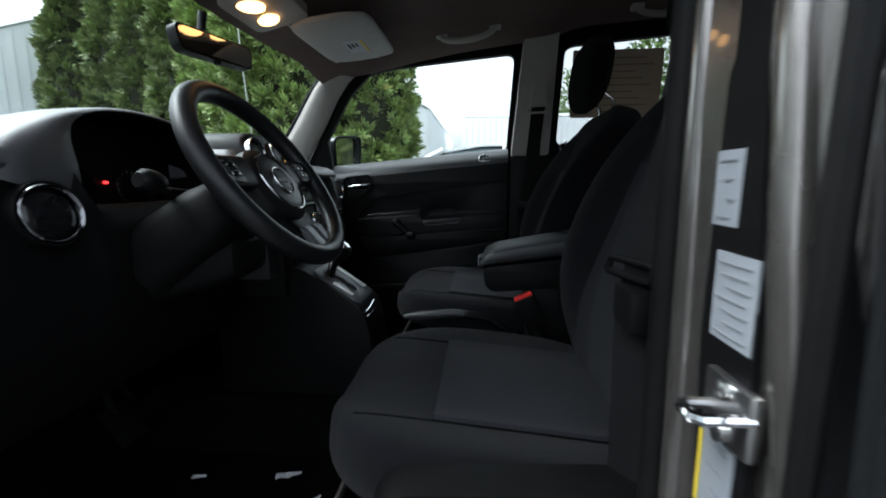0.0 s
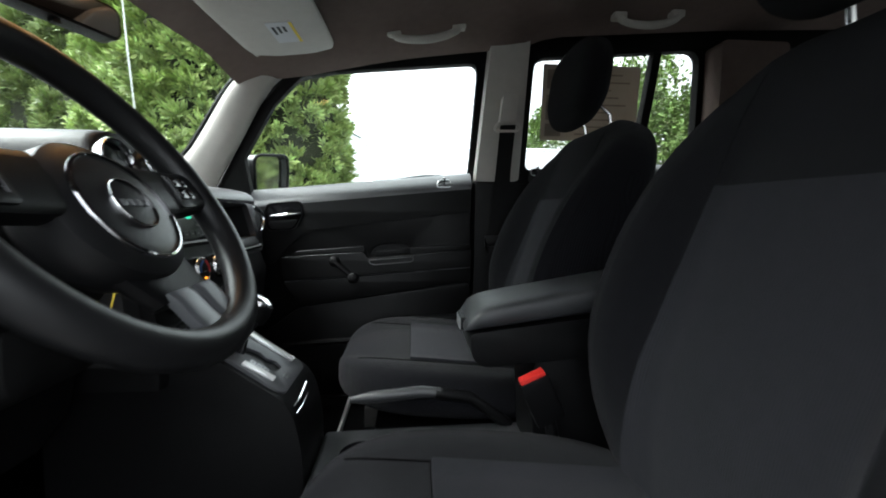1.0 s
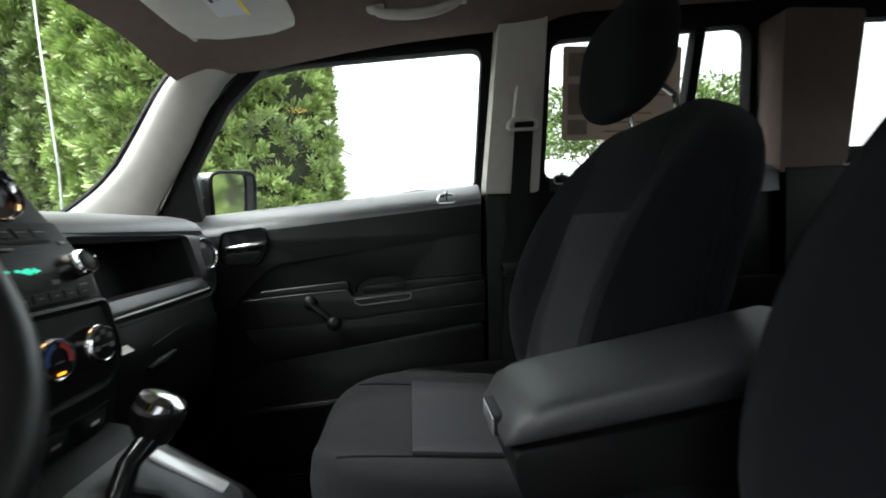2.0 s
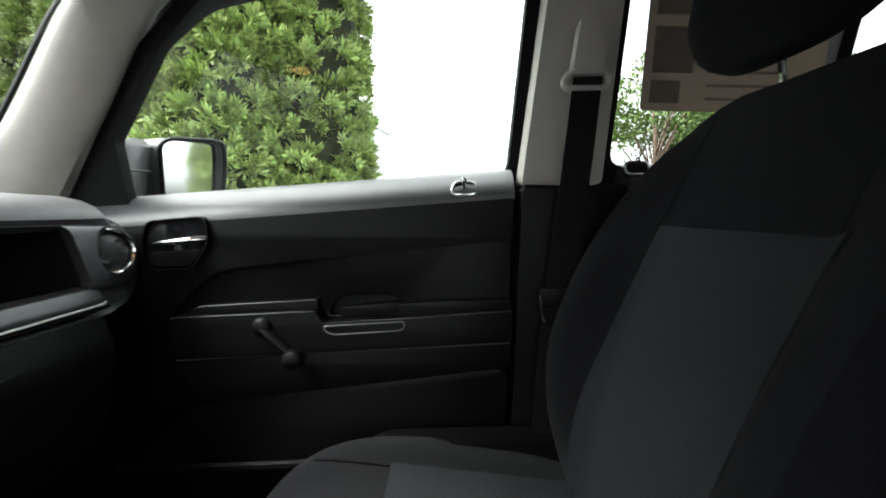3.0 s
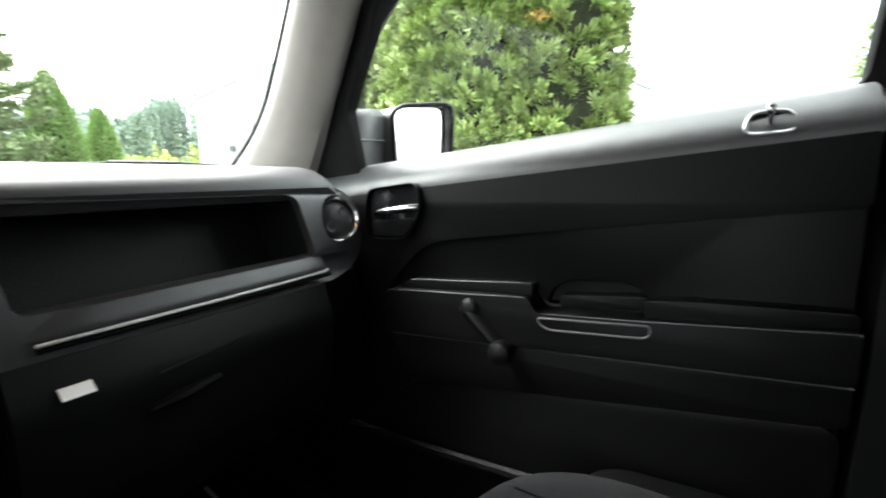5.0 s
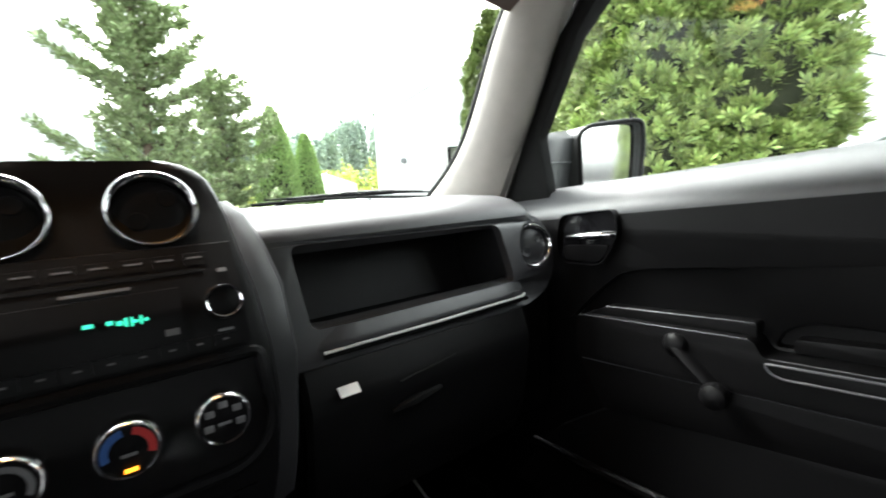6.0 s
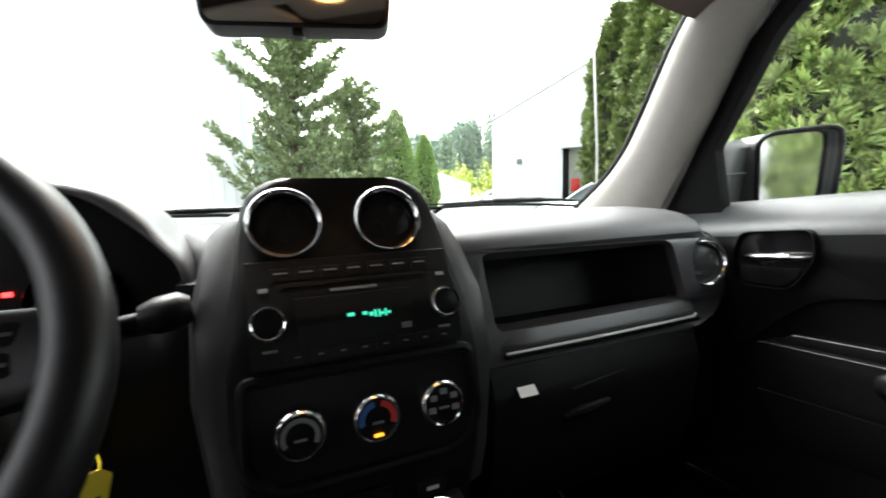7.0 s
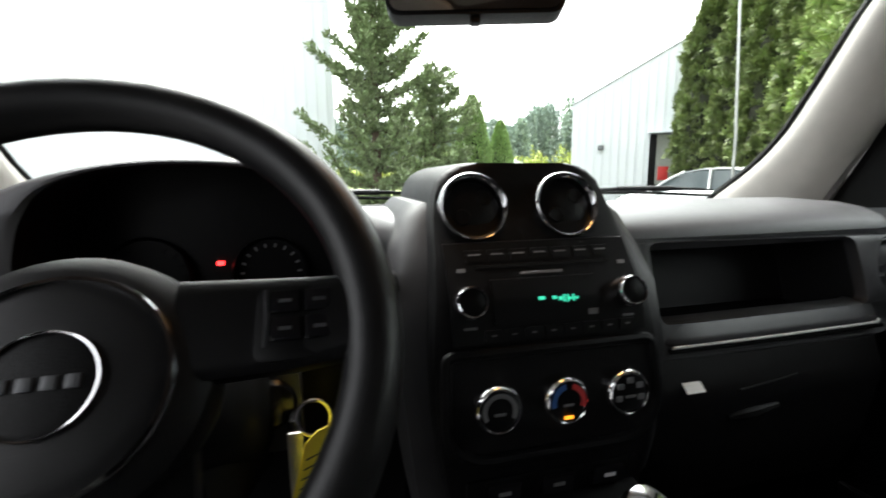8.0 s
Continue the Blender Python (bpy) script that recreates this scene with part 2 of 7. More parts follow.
def mesh_object(name, bm, mat, crease=38):
    me = bpy.data.meshes.new(name)
    bm.normal_update()
    bm.to_mesh(me)
    bm.free()
    me.materials.append(mat)
    me.polygons.foreach_set("use_smooth", [True] * len(me.polygons))
    me.set_sharp_from_angle(angle=radians(crease))
    return new(name, me)


def part(name, bm, mat, parent, label="", crease=38):
    ob = mesh_object(name, bm, mat, crease)
    ob.parent = parent
    if parent.type == "EMPTY":
        ob.matrix_parent_inverse = Matrix.Translation(parent.location).inverted()
    return tagged(ob, label)


def whole(name, bm, mat, label, category, kind="", group="", crease=38):
    return tagged(mesh_object(name, bm, mat, crease), label, category, group, kind)


def B():
    return bmesh.new()


def box(bm, x0, x1, y0, y1, z0, z1, bevel=0.0, seg=2, m=None):
    g = bmesh.ops.create_cube(bm, size=1.0)["verts"]
    for v in g:
        v.co = Vector((x0 + (v.co.x + 0.5) * (x1 - x0), y0 + (v.co.y + 0.5) * (y1 - y0), z0 + (v.co.z + 0.5) * (z1 - z0)))
    if bevel:
        es = list({e for v in g for e in v.link_edges})
        r = bmesh.ops.bevel(bm, geom=es, offset=bevel, segments=seg, profile=0.6, affect="EDGES", clamp_overlap=True)
        g = list({v for f in r["faces"] for v in f.verts} | {v for v in g if v.is_valid})
    if m is not None:
        bmesh.ops.transform(bm, matrix=m, verts=g)
    return bm


def loft(bm, rings, cap=True, closed=False, loop=True):
    """Skin a row of equally long rings."""
    vs = [[bm.verts.new(p) for p in r] for r in rings]
    k = len(vs[0])
    for i in range(len(vs) if closed else len(vs) - 1):
        a, b = vs[i], vs[(i + 1) % len(vs)]
        for j in range(k if loop else k - 1):
            bm.faces.new((a[j], a[(j + 1) % k], b[(j + 1) % k], b[j]))
    if cap and not closed:
        bm.faces.new(vs[0][::-1])
        bm.faces.new(vs[-1])
    bmesh.ops.recalc_face_normals(bm, faces=bm.faces[:])
    return bm


def tube(bm, pts, r, n=10, closed=False, flat=1.0, side=None):
    """A round (or flattened) bar along points; r may be a list."""
    pts = [Vector(p) for p in pts]
    rings, k = [], len(pts)
    up = None
    for i, p in enumerate(pts):
        a = pts[(i - 1) % k] if closed or i > 0 else p
        b = pts[(i + 1) % k] if closed or i < k - 1 else p
        d = (b - a).normalized()
        if side is not None:
            up = Vector(side)
        elif up is None:
            up = Vector((0, 0, 1)) if abs(d.z) < 0.9 else Vector((1, 0, 0))
        u = d.cross(up).normalized()
        w = u.cross(d).normalized()
        if side is None:
            up = w
        rad = r[i] if isinstance(r, (list, tuple)) else r
        rings.append([p + rad * (math.cos(t) * u + flat * math.sin(t) * w) for t in (2 * math.pi * j / n for j in range(n))])
    return loft(bm, rings, closed=closed)


def lathe(bm, prof, m, n=32):
    """Turn a profile of (radius, height) about the z axis of the pose m."""
    rings = [[m @ Vector((max(r, 1e-5) * math.cos(2 * math.pi * j / n), max(r, 1e-5) * math.sin(2 * math.pi * j / n), h)) for j in range(n)] for r, h in prof]
    return loft(bm, rings)


def facing(p, d, up=(0, 0, 1)):
    """A pose at p whose z axis points along d."""
    d = Vector(d).normalized()
    x = Vector(up).cross(d)
    x = x.normalized() if x.length > 1e-4 else Vector((1, 0, 0))
    return Matrix.Translation(p) @ Matrix((x, d.cross(x), d)).transposed().to_4x4()


def rpoly(pts, r, n=5):
    """The outline with its corners rounded by r (or a list of radii)."""
    out, k = [], len(pts)
    for i in range(k):
        p, a, b = Vector(pts[i]), Vector(pts[i - 1]), Vector(pts[(i + 1) % k])
        q = r[i] if isinstance(r, (list, tuple)) else r
        da, db = a - p, b - p
        q = min(q, da.length * 0.48, db.length * 0.48)
        s, e = p + da.normalized() * q, p + db.normalized() * q
        for j in range(n + 1):
            t = j / n
            out.append(tuple((1 - t) ** 2 * s + 2 * t * (1 - t) * p + t * t * e))
    return out


def rrect(u0, v0, u1, v1, r, n=5):
    return rpoly([(u0, v0), (u1, v0), (u1, v1), (u0, v1)], r, n)


def plate(bm, outline, holes, put, w0, w1, bevel=0.0, seg=2, both=False):
    """A flat panel with holes; put(u, v, w) gives the place. Its face is at w1."""
    loops = [outline] + list(holes)
    flat = [p for lp in loops for p in lp]
    tris = geometry_tris(loops)
    lo = [bm.verts.new(put(u, v, w0)) for u, v in flat]
    hi = [bm.verts.new(put(u, v, w1)) for u, v in flat]
    fs = []
    for t in tris:
        fs.append(bm.faces.new([hi[i] for i in t]))
        fs.append(bm.faces.new([lo[i] for i in reversed(t)]))
    o, rim = 0, []
    for lp in loops:
        k = len(lp)
        for j in range(k):
            a, b = o + j, o + (j + 1) % k
            fs.append(bm.faces.new((lo[a], lo[b], hi[b], hi[a])))
            rim.append((hi[a], hi[b]))
            if both:
                rim.append((lo[a], lo[b]))
        o += k
    bmesh.ops.recalc_face_normals(bm, faces=fs)
    if bevel:
        es = [bm.edges.get(p) for p in rim]
        bmesh.ops.bevel(bm, geom=[e for e in es if e], offset=bevel, segments=seg, profile=0.5, affect="EDGES", clamp_overlap=True)
    return bm


def geometry_tris(loops):
    from mathutils import geometry
    return geometry.tessellate_polygon([[Vector((u, v, 0)) for u, v in lp] for lp in loops])


def sheet(bm, f, nu, nv, thick=0.0):
    """A surface f(s, t) over the unit square, thickened."""
    vs = [[bm.verts.new(f(i / nu, j / nv)) for j in range(nv + 1)] for i in range(nu + 1)]
    fs = [bm.faces.new((vs[i][j], vs[i + 1][j], vs[i + 1][j + 1], vs[i][j + 1])) for i in range(nu) for j in range(nv)]
    if thick:
        bm.normal_update()
        bmesh.ops.solidify(bm, geom=fs, thickness=thick)
        bmesh.ops.recalc_face_normals(bm, faces=bm.faces[:])
    return bm


def se(t, p):
    """Signed power of sine or cosine, for rounded sections."""
    return math.copysign(abs(t) ** p, t)


def smooth(a, b, x):
    t = min(1, max(0, (x - a) / (b - a)))
    return t * t * (3 - 2 * t)


def lerp(a, b, t):
    return a + (b - a) * t


def steps(table, x):
    """Linear interpolation in a short table of (x, y)."""
    for (a, p), (b, q) in zip(table, table[1:]):
        if x <= b:
            return lerp(p, q, min(1, max(0, (x - a) / (b - a))))
    return table[-1][1]


# ---- the place: ground and the vehicle's shell ----
whole("ground", sheet(B(), lambda s, t: Vector((-300 + 600 * s, -300 + 600 * t, 0)), 8, 8), ASPHALT, "grey asphalt yard under the parked vehicles", "ground", "structure")


ROOF = [(-0.58, 1.462), (-0.45, 1.502), (-0.36, 1.524), (-0.26, 1.546), (-0.14, 1.571), (0.0, 1.596), (0.2, 1.622), (0.5, 1.651), (1.0, 1.688), (1.95, 1.735)]


def roof_z(x):
    """Height of the headliner along the car: low at the windscreen header, rising to the rear."""
    return steps(ROOF, x)


def side_y(z):
    return 0.745 - 0.0875 * (z - 1.15)


def on_side(side, off):
    """Panels of the body side: u along the car, v up, w inwards."""
    return lambda u, v, w: Vector((u, side * (side_y(v) + off - w), v))


FRONT_WIN = rpoly([(-0.655, 1.108), (0.190, 1.190), (0.213, 1.550), (-0.275, 1.506), (-0.385, 1.480), (-0.515, 1.375), (-0.628, 1.245)], [0.01, 0.02, 0.035, 0.04, 0.03, 0.03, 0.03])
REAR_WIN = rpoly([(0.385, 1.205), (0.985, 1.245), (0.966, 1.617), (0.402, 1.571)], [0.03, 0.04, 0.05, 0.04])
QUARTER_WIN = rpoly([(1.235, 1.28), (1.74, 1.30), (1.69, 1.655), (1.245, 1.632)], 0.04)
SIDE = [(-0.86, 1.08), (-0.62, 1.08), (2.02, 1.10), (1.93, 1.755), (0.36, 1.650), (-0.2, 1.565), (-0.45, 1.505), (-0.66, 1.30)]


def grow(poly, d):
    cx, cy = sum(p[0] for p in poly) / len(poly), sum(p[1] for p in poly) / len(poly)
    return [(x + math.copysign(d, x - cx) * min(1, abs(x - cx) * 8), y + math.copysign(d, y - cy) * min(1, abs(y - cy) * 8)) for x, y in poly]


DOORWAY = rpoly([(-0.60, 0.46), (0.255, 0.46), (0.275, 1.10), (0.285, 1.52), (-0.33, 1.46), (-0.60, 1.15)], 0.05)
LOWSIDE = [(-0.95, 0.34), (2.05, 0.34), (2.05, 1.10), (-0.86, 1.08)]
wall_r = thing("wall_passenger_side", "dark grey metallic body side with black window seals", "body side", kind="structure")
part("outer_panel", plate(B(), SIDE, [[(x - 0.03 * smooth(-0.2, -0.5, x) * smooth(1.36, 1.25, z), z) for x, z in grow(FRONT_WIN, 0.012)], grow(REAR_WIN, 0.012), grow(QUARTER_WIN, 0.012)], on_side(1, 0.050), 0, 0.015), PAINT, wall_r)
part("window_seal", plate(B(), SIDE, [FRONT_WIN, REAR_WIN, QUARTER_WIN], on_side(1, 0.030), 0, 0.035, 0.006), RUBBER, wall_r, "black rubber window surround")
part("lower_panel", plate(B(), LOWSIDE, [], lambda u, v, w: Vector((u, 0.845 - w, v)), 0, 0.06), PAINT, wall_r)
wall_l = thing("wall_driver_side", "dark grey metallic body side with an open front doorway", "body side", kind="structure")
TOP = [(-0.86, 0.34), (2.05, 0.34), (1.93, 1.755), (0.36, 1.650), (-0.2, 1.565), (-0.45, 1.505), (-0.66, 1.30), (-0.95, 1.0)]
part("window_seal", plate(B(), TOP, [DOORWAY, REAR_WIN, QUARTER_WIN], on_side(-1, 0.02), 0, 0.03, 0.006), RUBBER, wall_l)
part("outer_panel", plate(B(), TOP, [grow(DOORWAY, 0.02), grow(REAR_WIN, 0.012), grow(QUARTER_WIN, 0.012)], on_side(-1, 0.060), 0, 0.035, 0.008), PAINT, wall_l)

# panes
for side, name, hole in ((1, "window_1", FRONT_WIN), (1, "window_2", REAR_WIN), (1, "window_3", QUARTER_WIN), (-1, "window_4", REAR_WIN), (-1, "window_5", QUARTER_WIN)):
    w = thing(name, "clear side window pane in a black rubber seal", "window", kind="structure")
    p = part("pane", plate(B(), grow(hole, 0.008), [], on_side(side, 0.018), 0, 0.004), GLASS if hole is FRONT_WIN else PRIVACY, w)
    p.visible_shadow = hole is not FRONT_WIN
    if hole is REAR_WIN:
        part("divider_bar", plate(B(), [(0.765, 1.21), (0.795, 1.21), (0.838, 1.605), (0.808, 1.605)], [], on_side(side, 0.03), 0, 0.035, 0.005), RUBBER, w, "black upright bar between two panes")


def pillar_front(z):
    """Forward edge of the windscreen pillar trim: it sweeps out over the dash at its foot."""
    return steps([(1.09, -0.85), (1.108, -0.832), (1.125, -0.805), (1.15, -0.765), (1.18, -0.722), (1.21, -0.688), (1.24, -0.660), (1.30, -0.618), (1.40, -0.552), (1.52, -0.450)], z)


# windscreen, bowed forward in the middle
def screen(s, t):
    y = lerp(-1, 1, t)
    bow = 0.11 * (1 - y * y)
    return Vector((lerp(-0.835, -0.455, s) - bow, y * lerp(0.64, 0.585, s), lerp(1.085, 1.50, s) + 0.012 * (1 - y * y)))


ws = thing("window_6", "sloping clear windscreen with a black border", "windscreen", kind="structure")
p = part("pane", sheet(B(), screen, 10, 16, 0.004), GLASS, ws)
p.visible_shadow = False
border = B()
tube(border, [screen(0.0, j / 16) for j in range(17)], 0.012, 8)
for e in (0.0, 1.0):
    tube(border, [(pillar_front(z) - 0.006, (2 * e - 1) * lerp(0.628, 0.586, (z - 1.09) / 0.42), z) for z in (lerp(1.092, 1.51, i / 14) for i in range(15))], 0.010, 8)
part("black_border", border, RUBBER, ws)


def liner(s, t):
    x = lerp(-0.50, 1.93, s) - 0.05 * (1 - (2 * t - 1) ** 2) * (1 - smooth(0, 0.1, s))
    y = lerp(-1, 1, t)
    yy = y * (0.66 if x > -0.3 else lerp(0.60, 0.66, smooth(-0.55, -0.3, x)))
    drop = (0.042 * smooth(0.66, 1.0, abs(y)) + 0.012 * y * y) * (1 - 0.55 * smooth(0.32, 0.45, x))
    return Vector((x, yy, roof_z(x) - drop - 0.012 * (1 - smooth(0, 0.015, s))))


whole("ceiling", sheet(B(), liner, 40, 32, -0.018), LINER, "grey fabric headliner, darker towards the rear", "headliner", "structure")


def roof_skin(s, t):
    x, y = lerp(-0.52, 1.98, s), lerp(-1, 1, t)
    return Vector((x - 0.04 * (1 - y * y) * (1 - smooth(0, 0.1, s)), y * 0.735, roof_z(x) + 0.055 - 0.05 * abs(y) ** 4))


whole("roof", sheet(B(), roof_skin, 24, 16, 0.012), PAINT, "dark grey metallic car roof panel", "roof", "structure")


def floor_f(s, t):
    x, y = lerp(-1.02, 1.95, s), lerp(-0.72, 0.72, t)
    tunnel = 0.13 * (1 - smooth(0.09, 0.16, abs(y)))
    return Vector((x, y, 0.41 + max(tunnel, 0.40 * smooth(-0.78, -1.02, x), 0.16 * smooth(0.75, 0.85, x))))


whole("floor", sheet(B(), floor_f, 40, 28, 0.03), CARPET, "black carpeted cabin floor", "floor", "structure")
whole("wall_front", sheet(B(), lambda s, t: Vector((-1.0 - 0.03 * s, lerp(-0.76, 0.76, t), lerp(0.36, 1.07, s))), 4, 4, 0.02), RUBBER, "black bulkhead behind the dashboard", "bulkhead", "structure")
tail = thing("wall_rear", "dark tailgate with a rear window", "tailgate", kind="structure")
part("tailgate_panel", plate(B(), [(-0.74, 0.40), (0.74, 0.40), (0.72, 1.2), (0.66, 1.74), (-0.66, 1.74), (-0.72, 1.2)], [rrect(-0.58, 1.20, 0.58, 1.54, 0.06)], lambda u, v, w: Vector((2.0 - w - 0.10 * max(0, v - 1.1), u, v)), 0, 0.05), BLACK, tail)
p = part("pane", plate(B(), rrect(-0.59, 1.19, 0.59, 1.55, 0.06), [], lambda u, v, w: Vector((1.985 - w - 0.10 * max(0, v - 1.1), u, v)), 0, 0.004), PRIVACY, tail)
for side in (-1, 1):
    whole("sill", box(B(), -0.9, 2.0, min(side * 0.66, side * 0.80), max(side * 0.66, side * 0.80), 0.34, 0.455, 0.02), PAINT if side > 0 else JAMB, "painted door sill along the cabin floor", "sill", "structure")

for side in (-1, 1):
    whole("trim", box(B(), -1.02, -0.60 if side > 0 else -0.62, min(side * 0.655, side * 0.70), max(side * 0.655, side * 0.70), 0.38, 1.075, 0.012), BLACK, "black footwell kick panel", "kick panel", "structure", "kick panels")

# A pillars
for side in (1, -1):
    rings = []
    for i in range(25):
        s = i / 24
        z = lerp(1.098, 1.515, s)
        pin = Vector((pillar_front(z), lerp(0.622, 0.578, s), z + 0.004))
        out = Vector((steps([(1.09, -0.645), (1.111, -0.632), (1.278, -0.527), (1.39, -0.464), (1.45, -0.420), (1.515, -0.340)], z), lerp(0.668, 0.632, s), z))
        into = Vector((0.35, -1, 0.1)).normalized()
        ring = []
        for j in range(9):
            t = j / 8
            q = pin.lerp(out, t) + into * 0.030 * (1 - abs(2 * t - 1) ** 2.6)
            ring.append(Vector((q.x, side * q.y, q.z)))
        for t in (1.0, 0.5, 0.0):
            q = pin.lerp(out, t) - into * 0.028
            ring.append(Vector((q.x, side * q.y, q.z)))
        rings.append(ring)
    whole("trim", loft(B(), rings), TRIM, "pale grey moulded windscreen pillar trim", "pillar trim", "structure", "pillar trims")
    # black sail panel between pillar and window
    sail = rpoly([(-0.645, 1.085), (-0.514, 1.085), (-0.520, 1.140), (-0.531, 1.224), (-0.432, 1.388), (-0.338, 1.480), (-0.270, 1.497), (-0.20, 1.545), (-0.335, 1.522), (-0.475, 1.385)], 0.008)
    if side > 0:
        whole("trim", plate(B(), sail, [], on_side(side, -0.005), 0.030, 0.055, 0.006), RUBBER, "black plastic sail panel at the window corner", "sail panel", "structure")

# B pillars, passenger side: pale upper trim over black lower trim
bp = thing("trim", "pale grey upper and black lower door pillar trim", "pillar trim", kind="structure")
part("upper_trim", plate(B(), rpoly([(0.205, 1.158), (0.347, 1.165), (0.366, 1.62), (0.245, 1.615)], 0.012), [], on_side(1, 0.0), 0.0, 0.080, 0.022, 4), TRIM, bp, "pale grey upper trim")
part("lower_trim", plate(B(), rpoly([(0.198, 0.46), (0.40, 0.46), (0.385, 1.164), (0.202, 1.156)], 0.012), [], lambda u, v, w: Vector((u, 0.735 - w, v)), 0, 0.100, 0.025, 4), BLACK, bp, "black lower trim")
part("trim_joint", box(B(), 0.205, 0.38, 0.63, 0.648, 1.1545, 1.1595), RUBBER, bp)
cp = thing("trim", "rear pillar trim between two windows, darkened as in shade", "pillar trim", kind="structure")
# liner tone in place of pale trim: rear cabin shade put into the colour
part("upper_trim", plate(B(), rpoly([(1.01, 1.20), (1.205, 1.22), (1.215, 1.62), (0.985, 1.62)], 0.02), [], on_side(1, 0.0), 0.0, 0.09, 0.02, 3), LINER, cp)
part("rear_side_panel", plate(B(), [(1.02, 0.45), (1.96, 0.45), (1.96, 1.24), (1.02, 1.22)], [], lambda u, v, w: Vector((u, 0.74 - w, v)), 0, 0.10, 0.02), BLACK, cp)
cp2 = thing("trim", "pale grey rear pillar trim behind the driver", "pillar trim", kind="structure")
part("upper_trim", plate(B(), rpoly([(1.01, 1.20), (1.205, 1.22), (1.215, 1.62), (0.985, 1.62)], 0.02), [], on_side(-1, 0.0), 0.0, 0.09, 0.02, 3), TRIM, cp2)
part("rear_side_panel", plate(B(), [(1.02, 0.45), (1.96, 0.45), (1.96, 1.24), (1.02, 1.22)], [], lambda u, v, w: Vector((u, -0.74 + w, v)), 0, 0.10, 0.02), BLACK, cp2)

# B pillar, driver side: jamb with labels, seals and striker
jamb = thing("door_jamb", "champagne-grey painted door pillar with black lower trim, white labels and a striker", "door pillar", (0.30, -0.75, 0.4), kind="structure")
part("inner_trim", plate(B(), rpoly([(0.268, 0.46), (0.42, 0.46), (0.40, 1.58), (0.275, 1.58)], 0.02), [], lambda u, v, w: Vector((u, -0.735 + w - 0.02 * (v - 1.1), v)), 0, 0.10, 0.03, 4), BLACK, jamb, "black plastic pillar trim")
part("jamb_panel", loft(B(), [[Vector((x, y, z)) for x, y in ((0.262 + lean, -0.700), (0.267 + lean, -0.725), (0.2685 + lean, -0.765), (0.274 + lean, -0.788), (0.285 + lean, -0.806), (0.304 + lean, -0.820), (0.33 + lean, -0.826), (0.33 + lean, -0.700))] for z, lean in ((0.42, -0.004), (0.8, 0.0), (1.15, 0.004), (1.58, 0.018))]), JAMB, jamb)
part("jamb_roll", tube(B(), [(0.264, -0.712, 0.44), (0.266, -0.708, 0.8), (0.270, -0.692, 1.08), (0.274, -0.682, 1.2), (0.286, -0.676, 1.54)], 0.012, 14), JAMB, jamb)
part("jamb_roll", tube(B(), [(0.283, -0.824, 0.44), (0.284, -0.822, 0.86), (0.278, -0.798, 1.02), (0.279, -0.782, 1.15), (0.296, -0.765, 1.54)], 0.012, 14), JAMB, jamb)
part("lower_cover", loft(B(), [[Vector((0.2685 + lean + dx, y, z)) for dx, y in ((-0.0016, y0), (-0.0016, y1), (0.002, y1), (0.002, y0))] for z, lean, y0, y1 in ((0.44, -0.0036, -0.812, -0.742), (0.8, 0.0, -0.806, -0.738), (1.04, 0.0027, -0.782, -0.716), (1.14, 0.004, -0.767, -0.708), (1.50, 0.0150, -0.742, -0.700))]), BLACK, jamb, "black pillar cover strip")
part("door_seal", tube(B(), [(0.256, -0.690, 0.44), (0.256, -0.687, 0.8), (0.260, -0.672, 1.08), (0.270, -0.658, 1.5), (0.25, -0.65, 1.54)], 0.012, 10), RUBBER, jamb, "black rubber door seal")
part("outer_seal", tube(B(), [(0.279, -0.824, 0.44), (0.282, -0.824, 1.1), (0.294, -0.816, 1.56)], 0.009, 8), RUBBER, jamb)
for k, (z0, z1, y0, y1) in enumerate(((1.032, 1.086, -0.757, -0.724), (0.950, 1.014, -0.788, -0.738), (0.816, 0.880, -0.786, -0.746))):
    lab = part("label_sticker", box(B(), 0.2655 + 0.0045 * (z0 - 0.8) / 0.3, 0.2675 + 0.0045 * (z0 - 0.8) / 0.3, y0, y1, z0, z1), LABEL, jamb, "white printed label")
    if k == 2:
        part("yellow_band", box(B(), 0.2640, 0.2648, y1 - 0.0022, y1 + 0.001, z0, z1 - 0.004), YELLOW, lab)
    for i in range(7 if k == 1 else 4):
        zz = lerp(z1 - 0.007, z0 + 0.006, i / (6 if k == 1 else 3))
        part("print_bar", box(B(), 0.2642 + 0.0045 * (z0 - 0.8) / 0.3, 0.2648 + 0.0045 * (z0 - 0.8) / 0.3, y0 + 0.006 + 0.004 * (i % 2), y1 - 0.006 - 0.006 * (i % 3), zz - 0.0006, zz + 0.0006), GREYPRINT, lab)
st = part("striker_plate", box(B(), 0.262, 0.272, -0.804, -0.748, 0.884, 0.930, 0.004), STEEL, jamb, "zinc striker plate")
part("striker_loop", tube(B(), [(0.268, -0.756, 0.902), (0.240, -0.768, 0.908), (0.235, -0.774, 0.909), (0.236, -0.786, 0.907), (0.242, -0.792, 0.908), (0.268, -0.801, 0.914)], 0.0045, 8), CHROME, st)
for z in (0.891, 0.922):
    part("bolt", lathe(B(), [(0.007, 0), (0.007, 0.004), (0.004, 0.006), (0, 0.006)], facing((0.262, -0.776, z), (-1, 0, 0)), 10), STEEL, st)
rd = thing("door_2", "closed dark grey rear passenger door, driver side", "car door", (0.6, -0.84, 0.45), kind="structure")
